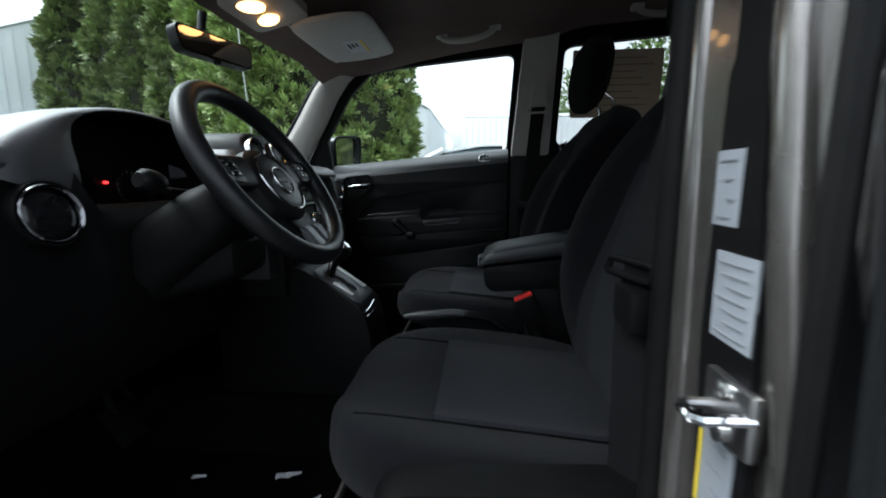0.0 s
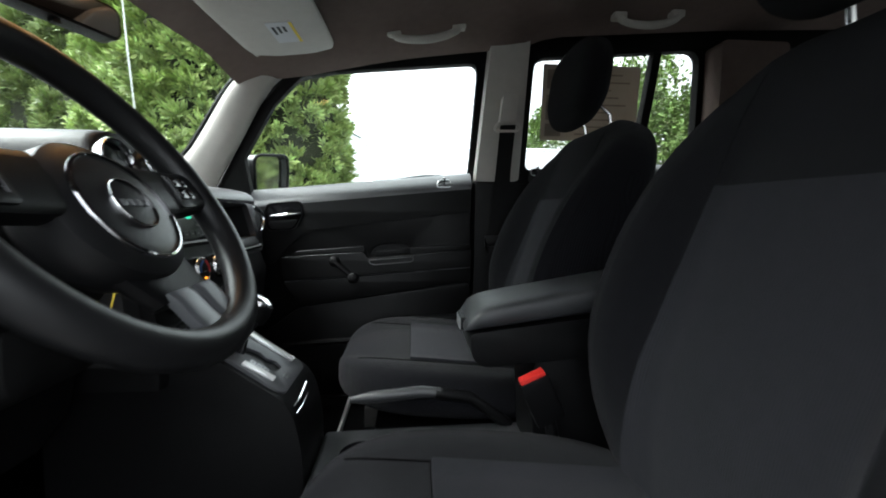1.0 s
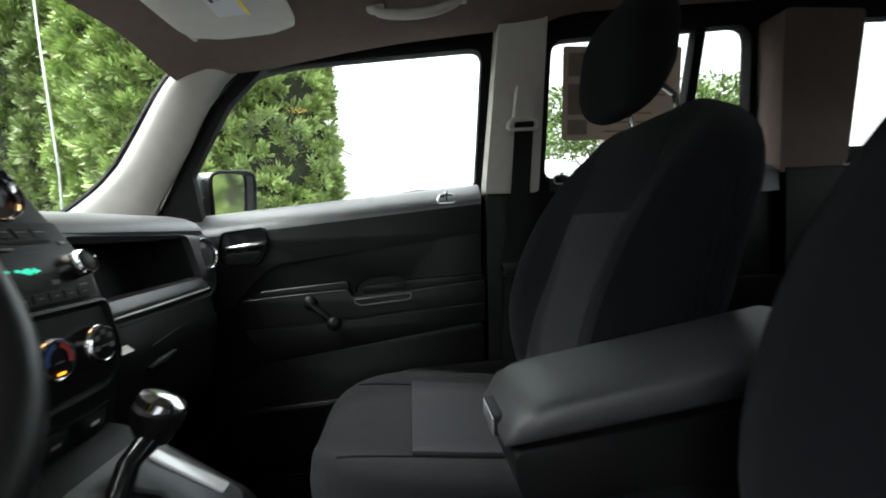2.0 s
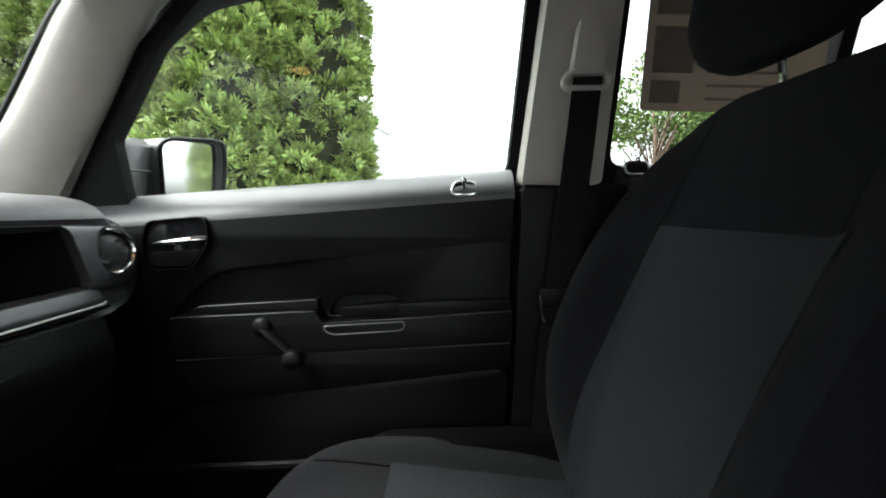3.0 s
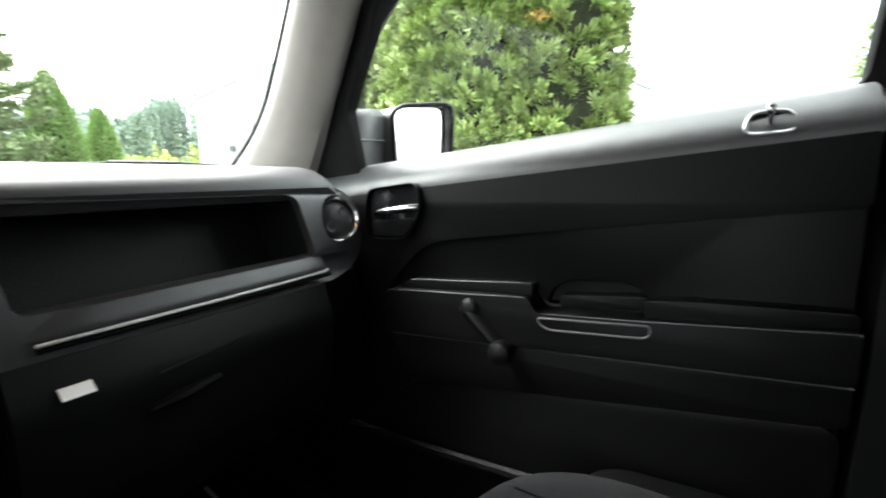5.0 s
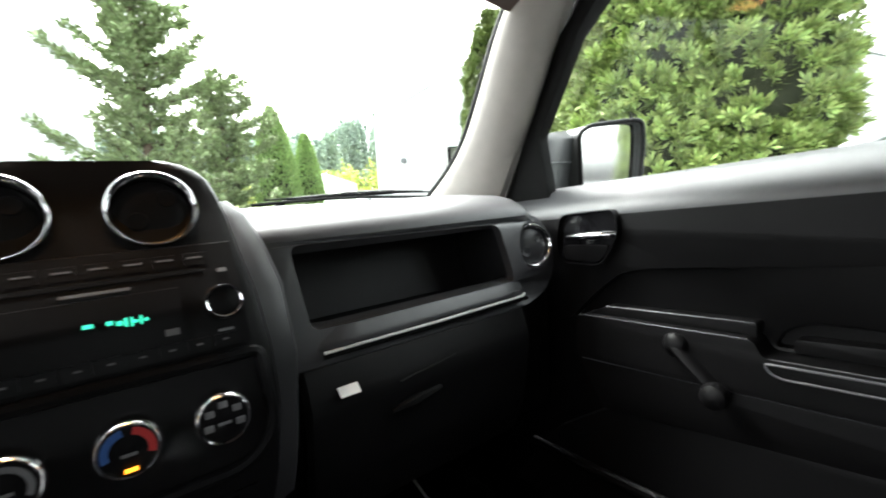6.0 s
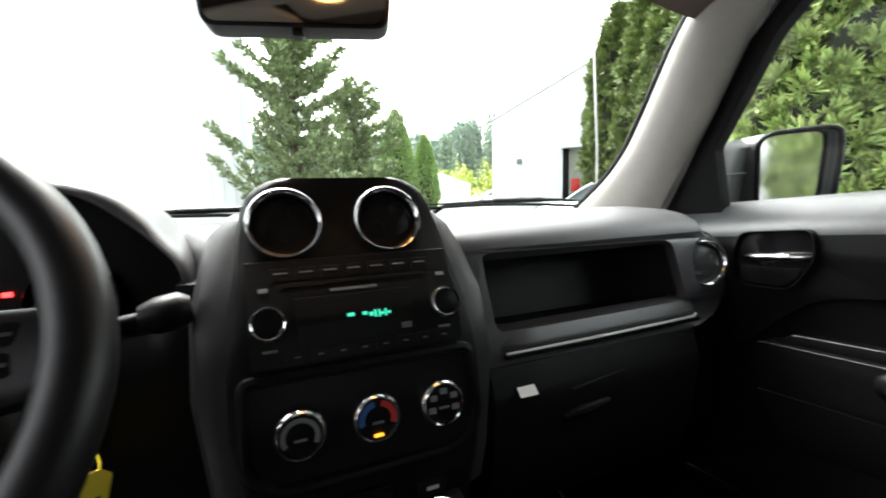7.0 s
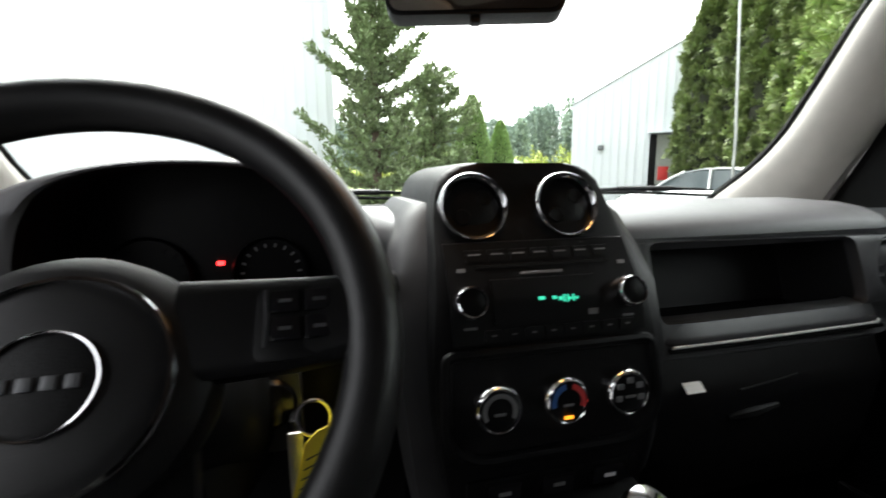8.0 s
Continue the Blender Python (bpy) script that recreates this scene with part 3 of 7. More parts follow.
part("door_skin", loft(B(), [[Vector((x, y - 0.018 * math.sin(math.pi * (z - 0.42) / 0.75), z)) for x, y in ((0.292, -0.828), (0.298, -0.846), (0.315, -0.855), (0.7, -0.862), (1.02, -0.862), (1.02, -0.80), (0.31, -0.80))] for z in (0.42, 0.55, 0.7, 0.85, 1.0, 1.12)]), PAINT, rd)
part("front_edge", tube(B(), [(0.306, -0.842, 0.43), (0.306, -0.860, 0.78), (0.306, -0.850, 1.13)], 0.014, 14), PAINT, rd)
part("upper_frame", loft(B(), [[Vector((x, y, z)) for x, y in ((0.292 + 0.05 * (z - 1.12), -0.80), (0.296 + 0.05 * (z - 1.12), yo + 0.012), (0.310 + 0.05 * (z - 1.12), yo), (0.37, yo), (0.380, yo + 0.012), (0.380, -0.78))] for z, yo in ((1.125, -0.856), (1.14, -0.850), (1.17, -0.835), (1.22, -0.815), (1.30, -0.797), (1.45, -0.785), (1.60, -0.775))]), PAINT, rd)
part("door_handle", box(B(), 0.86, 0.99, -0.905, -0.875, 1.0, 1.025, 0.01), PAINT, rd)

# driver door, swung wide open on its front hinges
# never in view; added to keep doorway light off wheel and dash
d4 = thing("door_4", "dark grey driver door swung wide open", "car door", (-0.60, -0.80, 0.45), kind="structure")
DM = Matrix.Translation((-0.605, -0.815, 0)) @ Matrix.Rotation(radians(-66), 4, "Z")
on_open = lambda u, v, w: DM @ Vector((u, -0.02 + w, v))
part("door_skin", plate(B(), rpoly([(0.0, 0.46), (0.80, 0.46), (0.86, 1.12), (0.0, 1.08)], 0.04), [], on_open, -0.045, 0.0, 0.015, 3), PAINT, d4)
part("inner_panel", plate(B(), rpoly([(0.02, 0.48), (0.78, 0.48), (0.84, 1.11), (0.02, 1.07)], 0.04), [], on_open, 0.0, 0.07, 0.015, 3), PANEL, d4)
part("window_frame", plate(B(), rpoly([(0.02, 1.07), (0.86, 1.11), (0.87, 1.52), (0.30, 1.47)], 0.03), [rpoly([(0.11, 1.10), (0.81, 1.14), (0.82, 1.48), (0.34, 1.435)], 0.03)], on_open, -0.02, 0.015, 0.006), RUBBER, d4)
p = part("pane", plate(B(), [(0.10, 1.09), (0.82, 1.13), (0.83, 1.49), (0.33, 1.445)], [], on_open, -0.004, 0.0), GLASS, d4)
p.visible_shadow = False

# passenger door
d1 = thing("door_1", "closed black vinyl front passenger door panel with window crank", "car door", (-0.2, 0.68, 0.45), kind="structure")
flatdoor = lambda u, v, w: Vector((u, 0.735 - w, v))
pocket = rpoly([(-0.138, 0.916), (-0.004, 0.928), (-0.008, 0.946), (-0.030, 0.958), (-0.105, 0.953), (-0.130, 0.938)], [0.006, 0.006, 0.01, 0.02, 0.02, 0.012], 4)
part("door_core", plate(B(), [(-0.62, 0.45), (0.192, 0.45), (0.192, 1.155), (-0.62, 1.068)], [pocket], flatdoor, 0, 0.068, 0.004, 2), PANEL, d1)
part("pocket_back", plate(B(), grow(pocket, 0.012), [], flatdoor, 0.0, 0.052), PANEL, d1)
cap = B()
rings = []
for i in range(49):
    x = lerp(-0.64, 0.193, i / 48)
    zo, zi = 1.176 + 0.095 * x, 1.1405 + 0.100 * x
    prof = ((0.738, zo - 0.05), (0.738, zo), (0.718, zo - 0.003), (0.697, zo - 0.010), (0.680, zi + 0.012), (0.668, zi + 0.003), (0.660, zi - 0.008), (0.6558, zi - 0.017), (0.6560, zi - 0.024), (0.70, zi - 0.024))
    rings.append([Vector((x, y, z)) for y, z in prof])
part("belt_cap", loft(cap, rings), LEDGE_SHEEN, d1, "soft black window ledge, paled for its sky sheen", 60)
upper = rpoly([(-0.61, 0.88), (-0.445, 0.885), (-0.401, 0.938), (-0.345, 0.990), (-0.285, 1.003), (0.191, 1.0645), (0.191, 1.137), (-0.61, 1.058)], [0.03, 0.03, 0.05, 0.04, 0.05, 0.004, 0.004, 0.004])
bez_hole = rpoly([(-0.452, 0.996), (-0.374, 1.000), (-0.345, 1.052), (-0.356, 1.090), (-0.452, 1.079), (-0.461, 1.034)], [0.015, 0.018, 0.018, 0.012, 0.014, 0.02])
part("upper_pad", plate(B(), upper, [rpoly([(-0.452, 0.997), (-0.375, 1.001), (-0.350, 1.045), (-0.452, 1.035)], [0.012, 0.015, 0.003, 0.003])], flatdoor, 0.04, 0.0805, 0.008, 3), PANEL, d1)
bz = part("handle_bezel", plate(B(), grow(bez_hole, 0.007), [grow(bez_hole, -0.004)], flatdoor, 0.075, 0.094, 0.005, 3), PANEL, d1)
part("handle_cup", plate(B(), bez_hole, [], flatdoor, 0.07, 0.086), GLOSSBLACK, bz)
part("cup_step", plate(B(), rpoly([(-0.446, 1.000), (-0.382, 1.003), (-0.366, 1.020), (-0.362, 1.033), (-0.450, 1.026)], 0.008), [], flatdoor, 0.08, 0.090, 0.003), BLACK, bz)
part("pull_lever", tube(B(), [(-0.444, 0.648, 1.0415), (-0.425, 0.642, 1.0430), (-0.395, 0.640, 1.0465), (-0.366, 0.643, 1.0505), (-0.353, 0.650, 1.0520)], [0.005, 0.0075, 0.0085, 0.008, 0.006], 12, flat=0.8), CHROME, bz, "chrome inside door lever")
led = rpoly([(-0.41, 0.838), (0.191, 0.886), (0.191, 0.941), (0.0, 0.922), (-0.140, 0.911), (-0.151, 0.932), (-0.407, 0.913)], [0.01, 0.01, 0.006, 0.008, 0.010, 0.010, 0.012])
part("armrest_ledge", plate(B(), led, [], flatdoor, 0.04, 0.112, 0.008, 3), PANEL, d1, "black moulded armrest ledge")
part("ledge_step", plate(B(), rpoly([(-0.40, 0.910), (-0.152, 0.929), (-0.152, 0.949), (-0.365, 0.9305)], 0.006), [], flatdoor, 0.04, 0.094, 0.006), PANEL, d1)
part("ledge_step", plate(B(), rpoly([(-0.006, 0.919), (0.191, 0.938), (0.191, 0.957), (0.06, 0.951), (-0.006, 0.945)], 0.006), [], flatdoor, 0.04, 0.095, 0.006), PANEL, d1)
# thin pale tubes paint the window glints along the armrest edges
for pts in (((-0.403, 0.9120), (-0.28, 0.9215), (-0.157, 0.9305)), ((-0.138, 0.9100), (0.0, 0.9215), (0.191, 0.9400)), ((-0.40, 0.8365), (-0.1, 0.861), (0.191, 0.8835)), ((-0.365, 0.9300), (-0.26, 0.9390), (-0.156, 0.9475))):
    part("edge_glint", tube(B(), [(u, (0.6435 if pts[0] == (-0.365, 0.9300) else 0.6255) if v > 0.90 else 0.6290, v) for u, v in pts], 0.0017, 6), LEDGE_SHEEN, d1)
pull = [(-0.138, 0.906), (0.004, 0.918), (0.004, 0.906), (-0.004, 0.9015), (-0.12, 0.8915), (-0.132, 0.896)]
# rim in the paled vinyl, so its lit edge is in the colour
part("pull_rim", tube(B(), [Vector((u, 0.622, v)) for u, v in rpoly(pull, 0.008, 3)], 0.0016, 6, closed=True), LEDGE_SHEEN, d1)
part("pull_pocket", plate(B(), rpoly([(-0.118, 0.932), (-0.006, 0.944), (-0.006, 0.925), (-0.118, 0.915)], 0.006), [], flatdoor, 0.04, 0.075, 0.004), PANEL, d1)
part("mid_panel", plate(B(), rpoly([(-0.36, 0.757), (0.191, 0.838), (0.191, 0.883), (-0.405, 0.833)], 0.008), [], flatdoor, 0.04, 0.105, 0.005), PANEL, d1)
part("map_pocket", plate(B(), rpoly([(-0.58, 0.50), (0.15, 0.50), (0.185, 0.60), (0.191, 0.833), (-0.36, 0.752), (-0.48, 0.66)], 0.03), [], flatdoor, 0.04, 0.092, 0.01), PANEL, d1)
part("pocket_lip", tube(B(), [(-0.52, 0.638, 0.622), (-0.35, 0.630, 0.636), (-0.10, 0.628, 0.654), (0.12, 0.630, 0.668)], 0.009, 8), PANEL, d1)
crank = part("window_crank", tube(B(), [(-0.243, 0.627, 0.902), (-0.226, 0.622, 0.888), (-0.200, 0.620, 0.866), (-0.184, 0.622, 0.853)], [0.015, 0.0145, 0.0135, 0.012], 12, flat=0.6), BLACK, d1, "black window winder arm")
part("crank_boss", lathe(B(), [(0.018, 0), (0.019, 0.010), (0.017, 0.018), (0.011, 0.023), (0, 0.025)], facing((-0.243, 0.637, 0.902), (0, -1, 0)), 20), BLACK, crank)
part("crank_knob", lathe(B(), [(0.009, 0), (0.010, 0.006), (0.016, 0.012), (0.018, 0.020), (0.016, 0.030), (0.009, 0.035), (0, 0.036)], facing((-0.184, 0.626, 0.852), (0, -1, 0)), 20), BLACK, crank)


def lock_pin(parent, x, y, z):
    m = Matrix.Translation((x, y, z)) @ Matrix((Vector((1, 0, 0)), Vector((0, 0.62, 0.785)), Vector((0, -0.785, 0.62)))).transposed().to_4x4()
    rim = part("lock_bezel", tube(B(), [m @ Vector((u, v, 0.004)) for u, v in rpoly([(-0.024, -0.017), (0.024, -0.015), (0.020, 0.016), (-0.018, 0.015)], 0.012, 4)], 0.0023, 8, closed=True), SATIN, parent, "satin lock bezel")
    part("lock_recess", plate(B(), rpoly([(-0.023, -0.016), (0.023, -0.014), (0.019, 0.015), (-0.017, 0.014)], 0.012, 4), [], lambda u, v, w: m @ Vector((u, v, w)), -0.004, 0.0035), RUBBER, rim)
    part("lock_pin", lathe(B(), [(0.0028, -0.004), (0.003, 0.012), (0.0046, 0.014), (0.0048, 0.020), (0.003, 0.0225), (0, 0.0225)], facing(m @ Vector((0, -0.004, 0.003)), (0, -0.1, 1)), 10), CHROME, rim)


lock_pin(d1, 0.103, 0.6720, 1.1500)

# rear passenger-side door
d3 = thing("door_3", "closed black rear door panel beside the rear bench", "car door", (0.7, 0.68, 0.45), kind="structure")
part("door_core", plate(B(), [(0.405, 0.45), (1.01, 0.45), (1.01, 1.20), (0.405, 1.165)], [], flatdoor, 0, 0.06, 0.006), PANEL, d3)
rings = []
for i in range(9):
    x = lerp(0.40, 1.015, i / 8)
    zo = 1.184 + 0.06 * x
    rings.append([Vector((x, y, z)) for y, z in ((0.738, zo - 0.05), (0.738, zo), (0.70, zo - 0.008), (0.672, zo - 0.02), (0.660, zo - 0.04), (0.656, zo - 0.09), (0.70, zo - 0.09))])
part("belt_cap", loft(B(), rings), LEDGE_SHEEN, d3, "", 60)
part("armrest_ledge", plate(B(), rpoly([(0.42, 0.82), (1.0, 0.84), (1.0, 0.93), (0.42, 0.92)], 0.02), [], flatdoor, 0.05, 0.11, 0.01), PANEL, d3)
lock_pin(d3, 0.412, 0.676, 1.194)

# window price sheet hung inside the rear side pane
sheet_plane = lambda u, v, w: Vector((u, side_y(v) - 0.012 - w, v))
ps = thing("window_sheet", "grey printed price sheet in a clear sleeve on the rear window", "paper sheet", (0.58, 0.73, 1.31))
part("sleeve", plate(B(), rrect(0.430, 1.308, 0.762, 1.552, 0.008), [], sheet_plane, 0, 0.0015), GREYPAPER, ps)
part("print_block", plate(B(), rrect(0.445, 1.375, 0.520, 1.455, 0.002), [], sheet_plane, 0.0015, 0.0022), DARKPRINT, ps)
part("print_block", plate(B(), rrect(0.445, 1.475, 0.530, 1.535, 0.002), [], sheet_plane, 0.0015, 0.0022), DARKPRINT, ps)
part("print_block", plate(B(), rrect(0.445, 1.322, 0.500, 1.362, 0.002), [], sheet_plane, 0.0015, 0.0022), DARKPRINT, ps)
for i in range(9):
    z = 1.328 + 0.024 * i
    part("print_bar", plate(B(), [(0.548, z), (0.548 + 0.10 + 0.09 * ((i * 37) % 10) / 10, z), (0.548 + 0.10 + 0.09 * ((i * 37) % 10) / 10, z + 0.005), (0.548, z + 0.005)], [], sheet_plane, 0.0015, 0.0022), DARKPRINT, ps)


# ---- seats ----
def pad(bm, m, L, w_of, t_of, bolster_of, pe=6.0, pt=3.0, n=3.6, ns=26, na=44, bend=0.0):
    """A stuffed cushion: length L along x, width along y, thickness along z (face up), raised side bolsters."""
    rings = []
    for i in range(ns + 1):
        s = 0.5 - 0.5 * math.cos(math.pi * i / ns)
        e = abs(2 * s - 1)
        kw, kt = max(0.02, 1 - e ** pe) ** (1 / pe), max(0.004, 1 - e ** pt) ** (1 / pt)
        w, t = w_of(s) * kw, t_of(s) * kt
        bolster = bolster_of(s) if callable(bolster_of) else bolster_of
        ring = []
        for j in range(na):
            a = 2 * math.pi * j / na
            y, d = w * se(math.cos(a), 2 / n), t / 2 * se(math.sin(a), 2 / n)
            if d > 0:
                d += bolster * kt * smooth(0.45, 0.86, abs(y) / max(w, 1e-4)) * (1 - smooth(0.93, 1.0, abs(y) / max(w, 1e-4)))
            ring.append(m @ Vector((s * L, y, d - bend * max(0, 1 - s / 0.38) ** 1.7)))
        rings.append(ring)
    return loft(bm, rings)


def pad_face(m, L, w_of, t_of, bolster_of, s, y, lift, pe=6.0, pt=3.0, n=3.6, bend=0.0):
    e = abs(2 * s - 1)
    kw, kt = max(0.02, 1 - e ** pe) ** (1 / pe), max(0.004, 1 - e ** pt) ** (1 / pt)
    w, t = w_of(s) * kw, t_of(s) * kt
    bolster = bolster_of(s) if callable(bolster_of) else bolster_of
    r = min(0.999, abs(y) / w)
    d = t / 2 * (1 - r ** n) ** (1 / n)
    d += bolster * kt * smooth(0.45, 0.86, r) * (1 - smooth(0.93, 1.0, r))
    return m @ Vector((s * L, y, d + lift - bend * max(0, 1 - s / 0.38) ** 1.7))


def front_seat(y0, dx, dz, label, side, lean=0.300):
    st = thing("front_seat", label, "car seat", (0.1 + dx, y0, 0.42), "front seats")
    # cushion runs from the rear to the front
    mc = Matrix.Translation((0.36 + dx, y0, 0.649 + dz)) @ Matrix(((-1, 0, 0), (0, -1, 0), (0, 0, 1))).to_4x4() @ pose(0, 0, 0, 0, -4, 0)
    cw, ct = (lambda s: 0.245 + 0.015 * math.sin(math.pi * s)), (lambda s: 0.086 + 0.020 * s)
    cu = part("cushion", pad(B(), mc, 0.535, cw, ct, 0.026, pe=3.2), FABRIC, st)
    iw = 0.152
    part("cushion_insert", sheet(B(), lambda s, t: pad_face(mc, 0.535, cw, ct, 0.026, lerp(0.10, 0.685, s), lerp(-iw, iw, t), 0.003, pe=3.2), 20, 18, -0.006), INSERT, cu, "lighter grey ribbed insert")
    seam = [pad_face(mc, 0.535, cw, ct, 0.026, 0.685, lerp(-iw, iw, j / 12), 0.0008, pe=3.2) for j in range(13)]
    part("seam", tube(B(), seam, 0.0012, 6), STITCH, cu)
    for e in (-1, 1):
        part("seam", tube(B(), [pad_face(mc, 0.535, cw, ct, 0.026, lerp(0.10, 0.90, j / 16), e * (iw + 0.001), 0.0008, pe=3.2) for j in range(17)], 0.0012, 6), STITCH, cu)
    # backrest, reclined; its face looks forward
    rise = math.sqrt(1 - lean * lean)
    up, fwd = Vector((lean, 0, rise)), Vector((-rise, 0, lean))
    mb = Matrix.Translation(Vector((0.226 + dx, y0, 0.650 + dz)) - fwd * 0.070) @ Matrix((up, Vector((0, -1, 0)), fwd)).transposed().to_4x4()
    bw = lambda s: steps([(0, 0.205), (0.2, 0.238), (0.4, 0.254), (0.6, 0.256), (0.78, 0.250), (0.9, 0.240), (1.0, 0.222)], s) + (0.016 * smooth(0.6, 0.9, s) if lean > 0.29 else 0)
    bb = lambda s: 0.012 + 0.070 * math.sin(math.pi * min(1, max(0, (s - 0.02) / 0.90))) ** 0.9
    bt = lambda s: lerp(0.155, 0.115, s)
    bk = part("backrest", pad(B(), mb, 0.672, bw, bt, bb, pe=5.0, pt=4.0, bend=0.055), FABRIC, st)
    wi = lambda s: lerp(0.150, 0.128, s)
    inner = 1.22 if y0 > 0 else 1
    part("back_insert", sheet(B(), lambda s, t: pad_face(mb, 0.672, bw, bt, bb, lerp(0.07, 0.70, s), lerp(-1, inner, t) * wi(lerp(0.07, 0.70, s)), 0.0045, 5.0, 4.0, bend=0.055), 26, 20, -0.006), INSERT, bk, "lighter grey ribbed insert")
    part("seam", tube(B(), [pad_face(mb, 0.672, bw, bt, bb, 0.70, lerp(-0.128, 0.128, j / 16), 0.002, 5.0, 4.0, bend=0.055) for j in range(17)], 0.0006, 6), FABRIC, bk)
    for e in (-1, 1):
        part("seam", tube(B(), [pad_face(mb, 0.672, bw, bt, bb, lerp(0.07, 0.93, j / 20), e * (wi(lerp(0.07, 0.70, min(1, j / 16))) + 0.001), 0.003, 5.0, 4.0, bend=0.055) for j in range(21)], 0.0006, 6), FABRIC, bk)
    # head restraint
    hc = Vector((0.414 + dx + 0.1 * (0.300 - lean), y0, 1.376 + dz + 0.12 * (0.300 - lean)))
    seat_top = mb @ Vector((0.672, 0, 0))
    hup, hfw = Vector((0.13, 0, 0.9915)), Vector((-0.9915, 0, 0.13))
    mh = Matrix.Translation(hc - hup * 0.102) @ Matrix((hup, Vector((0, -1, 0)), hfw)).transposed().to_4x4()
    hd = part("headrest", pad(B(), mh, 0.204, lambda s: steps([(0, 0.116), (0.35, 0.143), (1, 0.130)], s), lambda s: lerp(0.085, 0.105, s), 0.0, pe=3.6, pt=2.8, n=3.0, ns=18, na=32), FABRIC, st)
    for e in (-1, 1):
        part("post", tube(B(), [hc + Vector((0.018, e * 0.075, -0.05)), hc.lerp(seat_top, 0.62) + Vector((0.004, e * 0.075, -0.012)), seat_top - up * 0.045 + Vector((0.0, e * 0.075, 0))], 0.0048, 8), CHROME, hd, "chrome headrest post")
    # plastic base, side shield and rails
    part("side_shield", plate(B(), rpoly([(-0.075 + dx, 0.60), (-0.06 + dx, 0.705), (-0.02 + dx, 0.727), (0.17 + dx, 0.737), (0.30 + dx, 0.742), (0.44 + dx, 0.735), (0.46 + dx, 0.60), (0.40 + dx, 0.545), (-0.05 + dx, 0.545)], [0.03, 0.035, 0.03, 0.03, 0.03, 0.03, 0.03, 0.03, 0.03]), [], lambda u, v, w: Vector((u, y0 + side * ((0.243 if side < 0 else 0.213) + w), v + dz)), 0, 0.055, 0.014, 3), BLACK, st, "black plastic seat side shield")
    part("recliner_lever", tube(B(), [(0.24 + dx, y0 + side * 0.288, 0.705 + dz), (0.30 + dx, y0 + side * 0.296, 0.712 + dz), (0.36 + dx, y0 + side * 0.290, 0.735 + dz)], [0.012, 0.013, 0.010], 10, flat=0.6), BLACK, st)
    part("seat_pan", box(B(), -0.08 + dx, 0.40 + dx, y0 - 0.20, y0 + 0.20, 0.535, 0.60 + dz, 0.02), BLACK, st)
    part("release_bar", tube(B(), [(0.02 + dx, y0 - 0.15, 0.52), (-0.15 + dx, y0 - 0.15, 0.545), (-0.165 + dx, y0 - 0.13, 0.55), (-0.165 + dx, y0 + 0.13, 0.55), (-0.15 + dx, y0 + 0.15, 0.545), (0.02 + dx, y0 + 0.15, 0.52)], 0.006, 8), STEEL, st, "steel seat release bar")
    for e in (-1, 1):
        part("rail", box(B(), -0.14, 0.44, y0 + e * 0.19 - 0.018, y0 + e * 0.19 + 0.018, 0.40, 0.47, 0.006), STEEL, st, "steel seat rail")
        part("rail_bracket", box(B(), -0.02 + dx, 0.36 + dx, y0 + e * 0.19 - 0.024, y0 + e * 0.19 + 0.024, 0.465, 0.54, 0.008), BLACK, st)
    return st


front_seat(0.347, 0.0, 0.0, "black cloth passenger seat with lighter grey ribbed inserts", 1)
front_seat(-0.352, 0.030, -0.002, "black cloth driver seat with lighter grey ribbed inserts", -1, 0.285)

# rear bench
rb = thing("rear_bench", "black cloth rear bench seat across the cabin", "bench seat", (1.0, 0, 0.57))
mr = Matrix.Translation((1.32, 0, 0.70)) @ Matrix(((-1, 0, 0), (0, -1, 0), (0, 0, 1))).to_4x4()
part("cushion", pad(B(), mr, 0.50, lambda s: 0.62, lambda s: 0.18, 0.0, ns=16, na=40), FABRIC, rb)
mrb = Matrix.Translation((1.38, 0, 0.72)) @ Matrix((Vector((0.36, 0, 0.933)), Vector((0, -1, 0)), Vector((-0.933, 0, 0.36)))).transposed().to_4x4()
part("backrest", pad(B(), mrb, 0.56, lambda s: 0.62, lambda s: 0.13, 0.0, ns=16, na=40), FABRIC, rb)
part("support", box(B(), 0.86, 1.36, -0.58, 0.58, 0.53, 0.62, 0.02), BLACK, rb)


# ---- belts ----
def ribbon(bm, pts, w, t=0.0016, side=(1, 0, 0)):
    rings = []
    sd = Vector(side).normalized()
    for i, p in enumerate(pts):
        p = Vector(p)
        d = (Vector(pts[min(i + 1, len(pts) - 1)]) - Vector(pts[max(i - 1, 0)])).normalized()
        nrm = d.cross(sd).normalized()
        rings.append([p + sd * a * w / 2 + nrm * b * t / 2 for a, b in ((-1, -1), (1, -1), (1, 1), (-1, 1))])
    return loft(bm, rings)


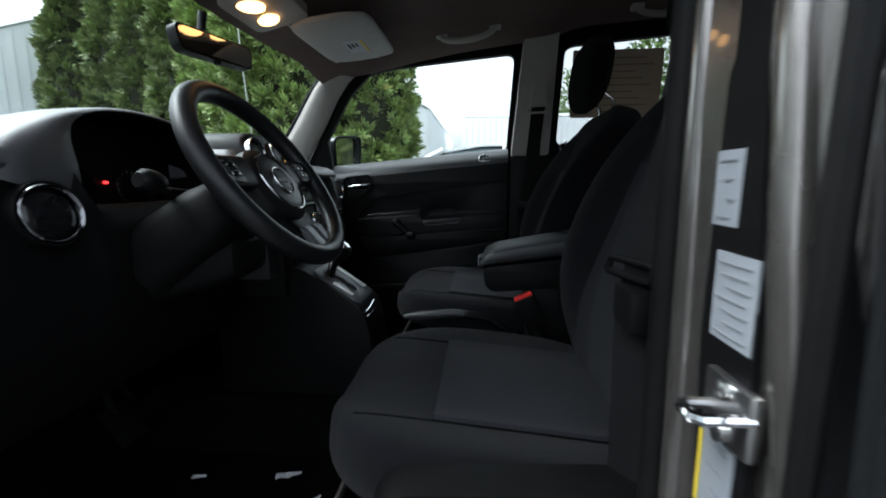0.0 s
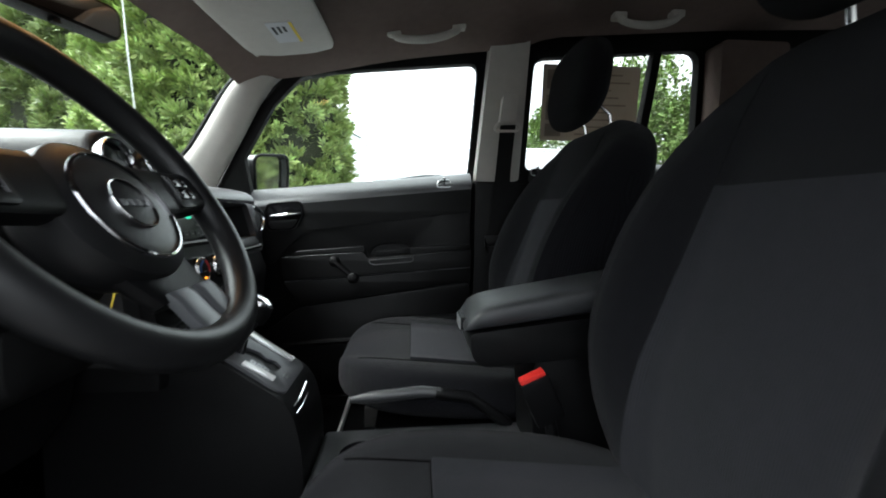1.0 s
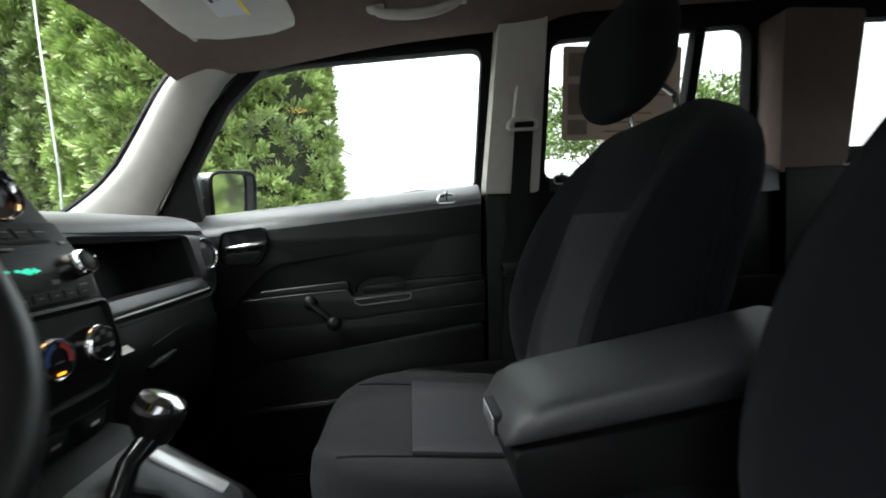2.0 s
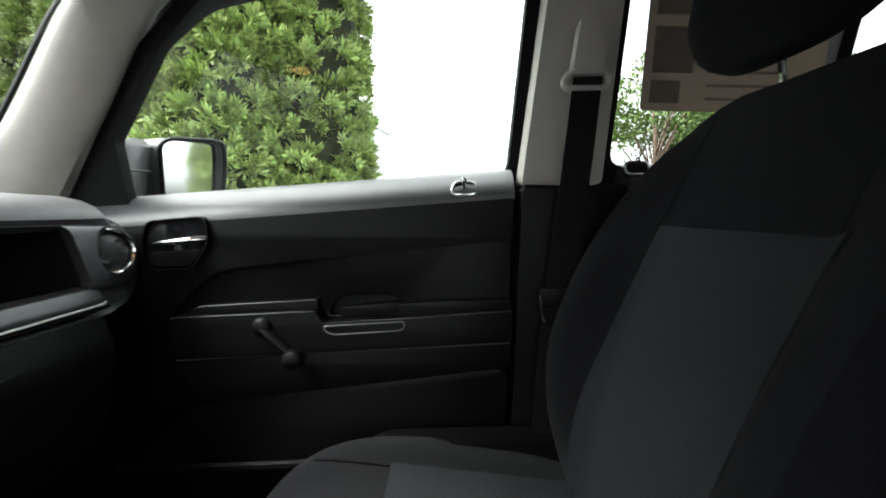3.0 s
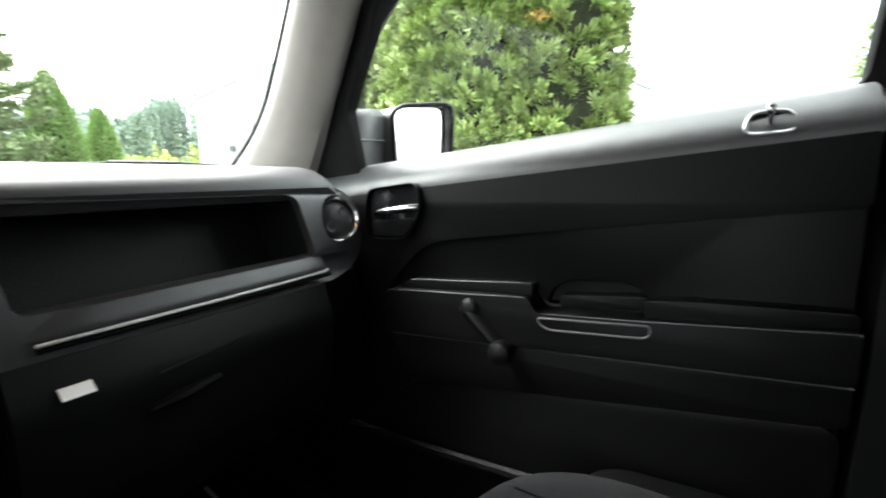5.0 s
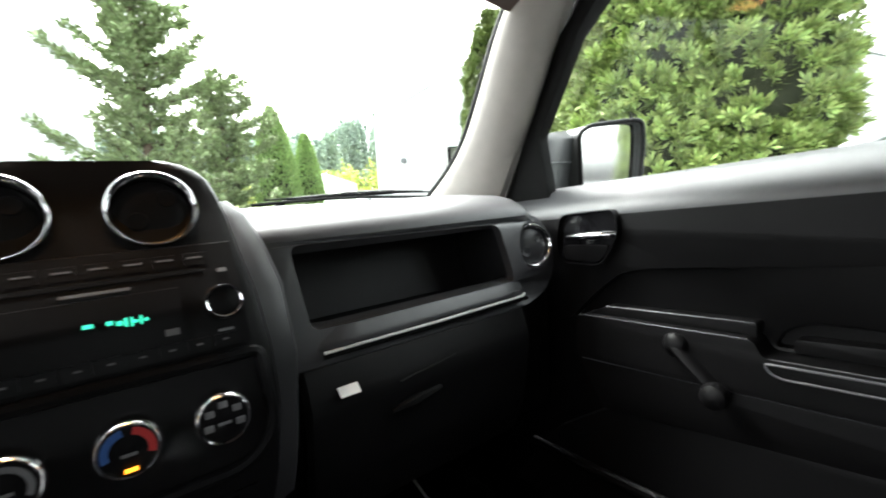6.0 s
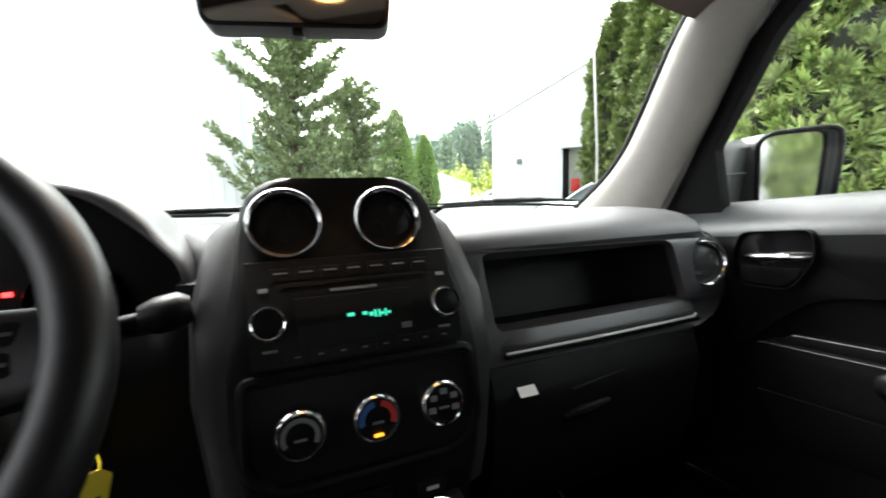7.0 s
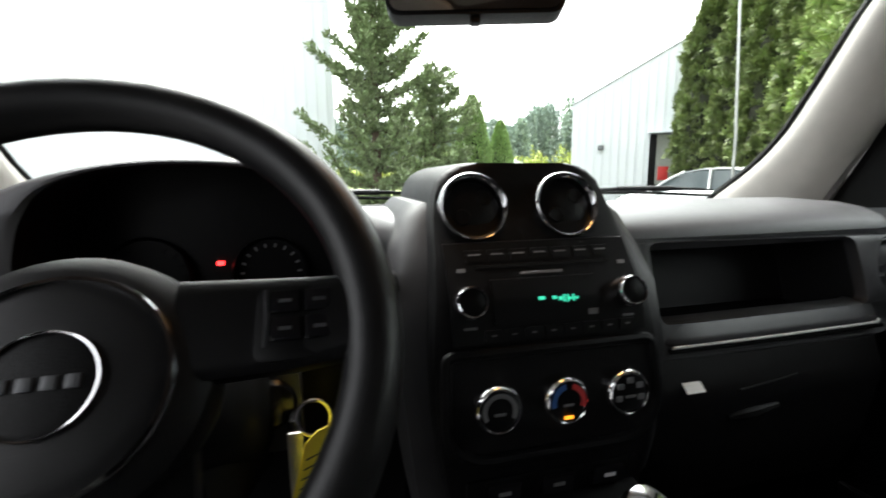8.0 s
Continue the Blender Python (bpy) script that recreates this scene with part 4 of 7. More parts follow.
def seat_belt(s, x0, label, low):
    bt = thing("seat_belt", label, "seat belt", (x0, s * 0.62, 0.47), "front seat belts")
    part("webbing", ribbon(B(), [(x0 + 0.022, s * 0.602, 1.330), (x0 + 0.010, s * 0.592, 1.20), (x0 - 0.010, s * 0.590, 1.0), (x0 - 0.022, s * 0.590, 0.80), (x0 - 0.02, s * 0.596, 0.50)], 0.047, side=(1, 0, 0.05)), BELT, bt)
    part("webbing", ribbon(B(), [(x0 + 0.026, s * 0.611, 1.334), (x0 + 0.012, s * 0.604, 1.20), (x0 + 0.006, s * 0.602, 1.0), (x0 + 0.010, s * 0.603, 0.62)], 0.047, side=(1, 0, 0.05)), BELT, bt)
    an = part("anchor_loop", tube(B(), [Vector((x0 + 0.022 + u, s * (0.598 + 0.25 * abs(u)), 1.326 + v)) for u, v in rpoly([(-0.038, -0.004), (-0.030, -0.014), (0.030, -0.012), (0.038, 0.0), (0.028, 0.014), (-0.028, 0.012)], 0.006, 3)], 0.0062, 8, closed=True), TRIM if s > 0 else BLACK, bt, "grey belt anchor loop")
    part("anchor_cover", plate(B(), rpoly([(x0 - 0.004, 1.338), (x0 + 0.046, 1.340), (x0 + 0.052, 1.425), (x0 + 0.006, 1.423)], 0.010), [], lambda u, v, w: Vector((u, s * (0.625 - w - 0.03 * (v - 1.34)), v)), 0, 0.028, 0.008, 3), TRIM if s > 0 else BLACK, an, "grey adjuster cover")
    z = low
    part("latch_tongue", box(B(), x0 - 0.045, x0 + 0.025, s * 0.588 - 0.006, s * 0.588 + 0.006, z, z + 0.035, 0.005), BLACK, bt)
    part("latch_plate", tube(B(), [(x0 - 0.044, s * 0.586, z + 0.03), (x0 - 0.040, s * 0.582, z - 0.008), (x0 - 0.034, s * 0.582, z - 0.020)], 0.003, 6), CHROME, bt)


seat_belt(1, 0.272, "black seat belt hanging from a pale pillar anchor", 0.955)
db = thing("seat_belt", "black seat belt hanging beside the driver seat", "seat belt", (0.25, -0.63, 0.47), "front seat belts")
part("webbing", ribbon(B(), [(0.330, -0.618, 1.40), (0.305, -0.622, 1.20), (0.268, -0.615, 1.03), (0.256, -0.612, 0.90), (0.262, -0.622, 0.50)], 0.047, side=(0.6, -0.8, 0.05)), BELT, db)
part("webbing", ribbon(B(), [(0.336, -0.626, 1.40), (0.315, -0.632, 1.20), (0.300, -0.636, 1.00), (0.300, -0.638, 0.60)], 0.047, side=(0.9, 0.4, 0.05)), BELT, db)
tg = part("latch_tongue", tube(B(), [Vector((0.250 + u * 0.5, -0.606 - u * 0.9, 0.972 + v)) for u, v in rpoly([(-0.030, -0.006), (0.028, -0.010), (0.030, 0.008), (-0.026, 0.010)], 0.006, 3)], 0.0045, 8, closed=True), RUBBER, db)
part("latch_body", box(B(), 0.240, 0.266, -0.646, -0.588, 0.912, 0.955, 0.006), RUBBER, tg)
part("anchor_loop", tube(B(), [Vector((0.332 + u, -0.622, 1.405 + v)) for u, v in rrect(-0.036, -0.012, 0.036, 0.014, 0.008, 3)], 0.006, 8, closed=True), BLACK, db)


def buckle(y, lean, label, x=0.185, z=0.799):
    b = thing("belt_buckle", label, "belt buckle", (x + 0.04, y, 0.60), "belt buckles")
    up, sd = Vector((-0.42, lean, 0.90)).normalized(), Vector((0, 1, 0))
    fw = sd.cross(up).normalized()
    m = Matrix.Translation((x + 0.012, y, z - 0.01)) @ Matrix((-sd, fw, up)).transposed().to_4x4()
    bd = part("housing", box(B(), -0.013, 0.013, -0.024, 0.024, -0.065, 0.018, 0.006, m=m), BLACK, b)
    part("release_button", box(B(), -0.0105, 0.0105, -0.021, 0.021, 0.010, 0.0235, 0.003, m=m), RED, bd, "red release button")
    part("stalk", tube(B(), [m @ Vector((0, 0, -0.06)), (x + 0.05, y, z - 0.13), (x + 0.07, y, z - 0.22)], 0.010, 8), BLACK, b)


buckle(-0.105, -0.10, "black belt buckle with a red button beside the driver seat")


# ---- centre console ----
con = thing("centre_console", "dark grey plastic centre console with shifter and cup holders", "console", (-0.1, 0, 0.42))
along_y = lambda u, v, w: Vector((u, w, v))
part("riser", plate(B(), rpoly([(-0.56, 0.42), (-0.56, 0.84), (-0.375, 0.862), (-0.335, 0.853), (-0.200, 0.762), (-0.184, 0.735), (-0.172, 0.68), (-0.165, 0.42)], [0.01, 0.01, 0.02, 0.03, 0.03, 0.03, 0.03, 0.01]), [], along_y, -0.080, 0.082, 0.014, 3, both=True), BLACK, con)
part("tray", plate(B(), rpoly([(-0.17, 0.45), (-0.17, 0.622), (0.12, 0.632), (0.40, 0.64), (0.40, 0.45)], 0.012), [], along_y, -0.088, 0.088, 0.012, 3, both=True), CONSOLE, con)
part("end_trim", tube(B(), [(-0.186, 0.010, 0.756), (-0.184, -0.035, 0.751), (-0.187, -0.066, 0.745)], 0.0026, 8), CHROME, con, "thin chrome trim")
part("end_trim", tube(B(), [(-0.182, 0.006, 0.738), (-0.180, -0.040, 0.737), (-0.182, -0.068, 0.736)], 0.0016, 8), CHROME, con, "thin chrome trim")
for x in (-0.085, 0.015):
    part("cup_holder", lathe(B(), [(0.040, 0.0), (0.040, 0.006), (0.036, 0.007), (0.034, 0.0), (0.033, -0.05), (0, -0.05)], pose(x, -0.012, 0.629), 28), GLOSSBLACK, con)
nrm = Vector((0.58, 0, 0.815)).normalized()
dn = Vector((0.815, 0, -0.58)).normalized()
mp_ = Matrix.Translation(Vector((-0.268, 0.004, 0.8000)) + nrm * 0.010) @ Matrix((dn, Vector((0, 1, 0)), nrm)).transposed().to_4x4()
on_plate = lambda u, v, w: mp_ @ Vector((u, v, w))
gate = rpoly([(-0.040, -0.030), (-0.002, -0.022), (0.012, -0.020), (0.024, -0.029), (0.040, -0.024), (0.043, 0.004), (0.028, 0.010), (0.012, 0.000), (-0.002, 0.006), (-0.025, -0.006), (-0.040, -0.008)], 0.004, 3)
pl = part("shift_plate", plate(B(), rrect(-0.066, -0.072, 0.074, 0.066, 0.022), [gate], on_plate, -0.006, 0.002, 0.003), SHIFTGREY, con, "grey shift gate plate")
part("gate_floor", plate(B(), rrect(-0.05, -0.036, 0.052, 0.014, 0.004), [], on_plate, -0.016, -0.010), CARPET, pl)
part("silver_strip", plate(B(), rpoly([(-0.040, 0.034), (0.050, 0.045), (0.050, 0.061), (-0.040, 0.050)], 0.003), [], on_plate, 0.002, 0.0050, 0.002), STRIP, pl)
part("silver_strip", plate(B(), rpoly([(-0.010, -0.066), (0.046, -0.055), (0.046, -0.041), (-0.010, -0.052)], 0.003), [], on_plate, 0.002, 0.0050, 0.002), STRIP, pl)
for i in range(3):
    part("gate_mark", plate(B(), rrect(-0.004 + 0.012 * i, -0.044 + 0.0015 * i, 0.006 + 0.012 * i, -0.034 + 0.0015 * i, 0.003), [rrect(-0.002 + 0.012 * i, -0.042 + 0.0015 * i, 0.004 + 0.012 * i, -0.036 + 0.0015 * i, 0.002)], on_plate, 0.002, 0.003), SATIN, pl)
for i in range(2):
    part("gate_mark", plate(B(), rrect(0.053 + 0.006 * i, -0.020, 0.056 + 0.006 * i, -0.010, 0.001), [], on_plate, 0.002, 0.003), GREYMARK, pl)
sh = thing("gear_shifter", "black gear lever with a chrome-topped knob", "gear lever", (-0.285, 0.012, 0.81))
part("lever", tube(B(), [on_plate(-0.026, -0.034, -0.009), (-0.286, -0.006, 0.85), (-0.277, 0.0260, 0.868)], [0.012, 0.011, 0.013], 12), GLOSSBLACK, sh)
kn = part("knob", tube(B(), [(-0.279, 0.0260, 0.858), (-0.276, 0.0270, 0.876), (-0.272, 0.0280, 0.892), (-0.268, 0.0290, 0.900)], [0.014, 0.022, 0.024, 0.018], 16, flat=1.15), BLACK, sh)
part("knob_cap", tube(B(), [(-0.271, 0.0285, 0.896), (-0.267, 0.0290, 0.903), (-0.265, 0.0295, 0.907)], [0.0225, 0.021, 0.011], 16, flat=1.15), CHROME, kn, "chrome knob cap")

pb = thing("parking_brake", "parking brake lever with a bright grip beside the passenger seat", "hand brake", (0.0, 0.085, 0.63))
part("grip", tube(B(), [(-0.105, 0.085, 0.690), (-0.07, 0.085, 0.694), (0.02, 0.085, 0.703), (0.06, 0.085, 0.700)], [0.009, 0.012, 0.012, 0.011], 12), CONSOLE, pb)
part("lever", tube(B(), [(0.05, 0.085, 0.700), (0.12, 0.085, 0.69), (0.20, 0.085, 0.63)], [0.012, 0.011, 0.012], 10), BLACK, pb)
part("button", lathe(B(), [(0.007, 0), (0.007, 0.012), (0.005, 0.015), (0, 0.015)], facing((-0.105, 0.085, 0.690), (-1, 0, -0.1)), 12), CONSOLE, pb)

ar = thing("armrest", "grey vinyl padded console armrest lid on a black bin", "armrest", (0.25, 0.0, 0.63))
part("pedestal", plate(B(), rpoly([(0.215, 0.62), (0.205, 0.78), (0.212, 0.815), (0.46, 0.85), (0.46, 0.62)], 0.02), [], along_y, -0.046, 0.080, 0.014, 3, both=True), BLACK, ar)
part("bin", plate(B(), rpoly([(0.099, 0.858), (0.103, 0.816), (0.122, 0.800), (0.46, 0.83), (0.46, 0.905)], 0.012), [], along_y, -0.050, 0.092, 0.012, 3, both=True), BLACK, ar)
rings = []
for i in range(21):
    s = i / 20
    x = 0.092 + 0.37 * s
    k = (1 - (1 - min(1, s / 0.17)) ** 2.4) ** (1 / 2.4) if s < 0.17 else 1
    zt, zb = 0.862 + 0.055 * s + (0.038 + 0.012 * s) * max(k, 0.1), 0.858 + 0.052 * s
    hw = 0.076 * (0.82 + 0.18 * k)
    zc, zh = (zt + zb) / 2, (zt - zb) / 2
    rings.append([Vector((x, 0.022 + hw * se(math.cos(a), 0.45), zc + zh * se(math.sin(a), 0.5))) for a in (2 * math.pi * j / 28 for j in range(28))])
part("lid", loft(B(), rings), VINYL, ar, "grey vinyl padded lid")
part("lid_latch", box(B(), 0.088, 0.104, -0.004, 0.056, 0.852, 0.876, 0.004), BLACK, ar)
for i in range(4):
    part("latch_rib", box(B(), 0.0865, 0.091, -0.002, 0.054, 0.8545 + 0.005 * i, 0.8570 + 0.005 * i), SATIN, ar)

# ---- dashboard ----
dash = thing("dashboard", "black moulded dashboard with centre stack and storage tray", "dashboard", (-0.6, 0, 0.9))
rings = []
for i in range(33):
    y = lerp(-0.665, 0.640, i / 32)
    e = smooth(0.55, 0.64, y) + smooth(-0.60, -0.665, y)
    dz, dxx = -0.055 * e * e, -0.03 * e
    gx = -0.80 - 0.10 * (1 - (y / 0.67) ** 2)
    gap = smooth(-0.555, -0.535, y) * smooth(-0.155, -0.175, y)
    prof = ((-0.472, 1.070), (-0.4605, 1.0865), (-0.4625, 1.0935), (-0.4715, 1.1035), (-0.494, 1.1135), (-0.53, 1.1200), (-0.62, 1.123), (-0.72, 1.118), (gx, 1.106), (gx, 1.06), (-0.52, 1.066))
    end = smooth(-0.52, -0.58, y)
    rings.append([Vector((lerp(x, min(x, -0.60 - 0.1 * (-0.466 - x)), gap) + dxx * (x > -0.6) - end * (0.024 * (x > -0.47) + 0.022 * (-0.50 < x <= -0.47) + 0.012 * (-0.56 < x <= -0.50)), y, z + dz * (x > -0.7))) for x, z in prof])
part("top_pad", loft(B(), rings), DASH, dash, "soft black dash top")
lean = lambda u, v, w: Vector((-0.466 + 0.2 * (1.085 - v) + w - 0.24 * max(0, u - 0.525), u, v))
tray_hole = rpoly([(0.174, 0.984), (0.509, 0.985), (0.492, 1.0775), (0.162, 1.0815)], [0.012, 0.016, 0.018, 0.014])
facia = rpoly([(0.125, 0.940), (0.535, 0.945), (0.600, 0.955), (0.642, 0.99), (0.645, 1.045), (0.615, 1.076), (0.57, 1.089), (0.13, 1.089)], [0.01, 0.02, 0.04, 0.05, 0.05, 0.04, 0.02, 0.01], 6)
vent_c = (0.575, 1.034)
vent_hole = [(vent_c[0] + 0.041 * math.cos(2 * math.pi * j / 28), vent_c[1] + 0.041 * math.sin(2 * math.pi * j / 28)) for j in range(28)]
part("facia", plate(B(), facia, [tray_hole, vent_hole], lean, -0.010, 0.006, 0.006, 3), FACIA, dash, "dark grey satin facia")
tray_in = rpoly([(0.171, 0.955), (0.515, 0.955), (0.496, 1.0800), (0.159, 1.0840)], [0.012, 0.016, 0.018, 0.014])
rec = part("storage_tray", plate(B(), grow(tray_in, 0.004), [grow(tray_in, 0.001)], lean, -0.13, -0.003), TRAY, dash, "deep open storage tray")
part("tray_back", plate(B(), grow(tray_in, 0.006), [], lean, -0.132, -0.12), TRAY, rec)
part("tray_mat", plate(B(), rpoly([(-0.56, 0.185), (-0.47, 0.185), (-0.47, 0.50), (-0.56, 0.50)], 0.01), [], lambda u, v, w: Vector((u, v, 0.9595 + w)), 0, 0.003), RUBBER, rec)
rings = []
for i in range(13):
    y = lerp(0.176, 0.524, i / 12)
    rings.append([Vector((-0.4405 - 0.010 * smooth(0.505, 0.524, y) - 0.008 * smooth(0.196, 0.176, y) + x, y, z + 0.003 * i / 12)) for x, z in ((-0.03, 0.983), (-0.006, 0.984), (0.000, 0.9825), (0.009, 0.9690), (0.0115, 0.9625), (0.0105, 0.9590), (0.002, 0.951), (-0.03, 0.951))])
lip = part("tray_lip", loft(B(), rings), FACIA, dash)
part("chrome_strip", tube(B(), [(-0.4300, 0.182, 0.9585), (-0.4290, 0.35, 0.9597), (-0.4300, 0.512, 0.9622), (-0.4365, 0.524, 0.9628)], 0.0019, 8), SILVERLINE, lip, "thin bright silver strip")
part("strip_groove", tube(B(), [(-0.4335, 0.182, 0.9525), (-0.4330, 0.35, 0.9535), (-0.4335, 0.526, 0.9560)], 0.0032, 8), RUBBER, lip)
part("badge_bar", box(B(), -0.4350, -0.4315, 0.478, 0.508, 0.9690, 0.9720), GREYMARK, lip)


def air_vent(c, d, r, parent, fins=True):
    m = facing(c, d)
    v = part("air_vent", lathe(B(), [(r * 1.20, -0.030), (r * 1.15, -0.012), (r * 1.13, -0.001), (r * 1.08, 0.003), (r * 1.02, 0.003), (r, -0.004), (r * 0.98, -0.02)], m, 36), BLACK if fins else FACIA, parent)
    part("vent_ring", lathe(B(), [(r, -0.010), (r, 0.002), (r * 0.985, 0.0045), (r * 0.95, 0.0058), (r * 0.90, 0.0042), (r * 0.85, 0.0005), (r * 0.83, -0.010)], m, 36), DARKCHROME if fins else CHROME, v, "chrome vent ring")
    part("vent_disc", lathe(B(), [(r * 0.84, -0.012), (r * 0.82, -0.004), (r * 0.6, 0.001), (r * 0.3, 0.002), (0, 0.002)], m, 32), GLOSSBLACK if fins else DASH, v)
    for e in (-1, 1):
        part("vent_dimple", lathe(B(), [(r * 0.26, 0.0008), (r * 0.22, 0.0024), (r * 0.1, 0.0014), (0, 0.001)], m @ pose(e * r * 0.36, e * r * 0.3, 0), 16), BLACK if fins else DASH, v)
    return v


air_vent((-0.464, vent_c[0], vent_c[1]), (1, -0.28, 0.2), 0.037, dash, False)
air_vent((-0.466, -0.553, 1.022), (1, -0.12, 0.22), 0.040, dash)
glove_x = lambda v: steps([(0.72, -0.452), (0.80, -0.425), (0.90, -0.412), (0.95, -0.430)], v)
on_glove = lambda u, v, w: Vector((glove_x(v) + w, u, v))
gb = part("glovebox", loft(B(), [[on_glove(0.150, v, -0.02), on_glove(0.150, v, -0.006), on_glove(0.156, v, 0.0), on_glove(0.50, v, 0.0), on_glove(0.512, v, -0.004), on_glove(0.520, v, -0.02)] for v in (lerp(0.735, 0.944, k / 14) for k in range(15))]), GLOVE, dash, "black glovebox lid")
part("glove_handle", tube(B(), [on_glove(0.255, 0.868, 0.003), on_glove(0.285, 0.872, 0.006), on_glove(0.33, 0.876, 0.003)], [0.004, 0.008, 0.004], 8), PANEL, gb)
part("glove_seam", tube(B(), [on_glove(0.268, 0.903, 0.001), on_glove(0.36, 0.912, 0.001)], 0.0016, 6), PANEL, gb)
part("dash_tag", loft(B(), [[on_glove(u0, v, w + dw) for u0, w in ((0.188, 0.0), (0.188, 0.0014), (0.213, 0.0014), (0.213, 0.0))] for v, dw in ((0.9105, 0.007), (0.9145, 0.0040), (0.9190, 0.0005))]), CARDWHITE, gb, "small white paper tag")
well = lambda y: smooth(-0.500, -0.484, y) * smooth(-0.165, -0.185, y)
part("lower_bolster", loft(B(), [[Vector((x - 0.026 * smooth(-0.47, -0.54, y) * smooth(0.86, 0.98, z), y, z)) for x, z in ((-0.468, 1.075 - 0.045 * well(y)), (-0.455, 1.015), (-0.448, 0.95), (-0.452, 0.88), (-0.475, 0.78), (-0.52, 0.72), (-0.62, 0.72), (-0.62, 1.07 - 0.07 * well(y)))] for y in (-0.655, -0.60, -0.56, -0.52, -0.50, -0.492, -0.484, -0.45, -0.30, -0.20, -0.185, -0.175, -0.165, -0.135)]), BLACK, dash, "black knee bolster under the wheel")
part("underside", box(B(), -0.95, -0.47, 0.14, 0.64, 0.72, 0.95, 0.03), GLOVE, dash)
part("inner_body", box(B(), -0.92, -0.60, -0.64, 0.14, 0.75, 1.05, 0.02), BLACK, dash)

# hood over the instruments
def curve(pts, n):
    """n + 1 points on a smooth line through the given ones."""
    q = [pts[0], *pts, pts[-1]]
    out = []
    for k in range(n + 1):
        u = min(k / n * (len(pts) - 1), len(pts) - 1.0001)
        i, f = int(u), u % 1
        a, b, c, d = (Vector(v) for v in q[i:i + 4])
        out.append(0.5 * (2 * b + (c - a) * f + (2 * a - 5 * b + 4 * c - d) * f * f + (3 * b - a - 3 * c + d) * f ** 3))
    return out


brow = curve([(-0.602, 1.070), (-0.588, 1.102), (-0.562, 1.124), (-0.528, 1.142), (-0.488, 1.160), (-0.439, 1.174), (-0.385, 1.183), (-0.330, 1.185), (-0.270, 1.181), (-0.222, 1.169), (-0.196, 1.150), (-0.176, 1.122), (-0.156, 1.095), (-0.150, 1.060)], 52)
brim = curve([(-0.486, 1.030), (-0.486, 1.070), (-0.485, 1.100), (-0.480, 1.128), (-0.465, 1.152), (-0.430, 1.168), (-0.383, 1.175), (-0.330, 1.176), (-0.280, 1.172), (-0.240, 1.160), (-0.206, 1.135), (-0.178, 1.108), (-0.163, 1.085), (-0.160, 1.040)], 52)
ahead = lambda z: 0.022 * smooth(1.17, 1.07, z)
arch = lambda x, k, f: [Vector((x + ahead(q.y) * smooth(-0.60, -0.51, x), q.x, 1.05 + (q.y - 1.05) * f)) for q in (a.lerp(b, k) for a, b in zip(brow, brim))]
part("instrument_hood", loft(B(), [arch(*q) for q in ((-0.76, 0, 0.40), (-0.70, 0, 0.72), (-0.64, 0, 0.92), (-0.58, 0, 0.99), (-0.54, 0, 1.0), (-0.520, 0, 0.998), (-0.508, 0.12, 1.0), (-0.502, 0.35, 1.0), (-0.500, 0.65, 1.0), (-0.501, 0.88, 1.0), (-0.506, 1.0, 1.0))], cap=False, loop=False), DASH, dash, "arched dark grey instrument hood")
clus = part("instrument_panel", plate(B(), [(q.x, q.y + 0.004) for q in brim[::-1]] + [(-0.486, 0.99), (-0.160, 0.99)], [], lambda u, v, w: Vector((-0.600 + w, u, v)), 0, 0.015), BLACK, dash)
# near-black colour stands for the unlit inside under the hood
part("recess_wall", loft(B(), [arch(x, 1.0, 1.0) for x in (-0.505, -0.53, -0.56, -0.60)], cap=False, loop=False), BLACK, clus, "instrument recess wall, blackened for its unlit depth")
for y, r in ((-0.415, 0.048), (-0.280, 0.044)):
    m = facing((-0.582, y, 1.048), (1, 0, 0.15))
    part("dial_ring", lathe(B(), [(r, -0.004), (r, 0.008), (r * 0.96, 0.010), (r * 0.92, 0.006), (r * 0.92, -0.004)], m, 36), BLACK, clus)
    for j in range(13):
        a = radians(220 - 20 * j)
        # left dial's ticks carry the hood's shade as a near-black colour
        part("dial_tick", box(B(), r * 0.70, r * 0.82, -0.0012, 0.0012, 0.001, 0.0022, m=m @ Matrix.Rotation(a, 4, "Z")), (GREYMARK if y == -0.280 else RUBBER) if j > 1 else REDMARK, clus)
part("warning_lamp", box(B(), -0.5855, -0.5815, -0.3410, -0.3335, 1.0594, 1.0640), REDGLOW, clus, "small lit red warning lamp")

# centre stack
CY = -0.004
face_x = lambda z: steps([(0.78, -0.372), (0.88, -0.362), (0.96, -0.364), (1.048, -0.386), (1.093, -0.418), (1.136, -0.447), (1.185, -0.462)], z)
face_n = lambda z: Vector((1, 0, -(face_x(z + 0.012) - face_x(z - 0.012)) / 0.024)).normalized()


def stack_body(bm, table, back, r, off):
    rings = []
    for z, w in table:
        fx = face_x(min(z, 1.18)) + off
        rings.append([Vector((x, CY + y, z)) for x, y in ((back, -w), (fx - r, -w), (fx - r * 0.3, -w + r * 0.3), (fx, -w + r), (fx, -w * 0.4), (fx, w * 0.4), (fx, w - r), (fx - r * 0.3, w - r * 0.3), (fx - r, w), (back, w))])
    return loft(bm, rings)


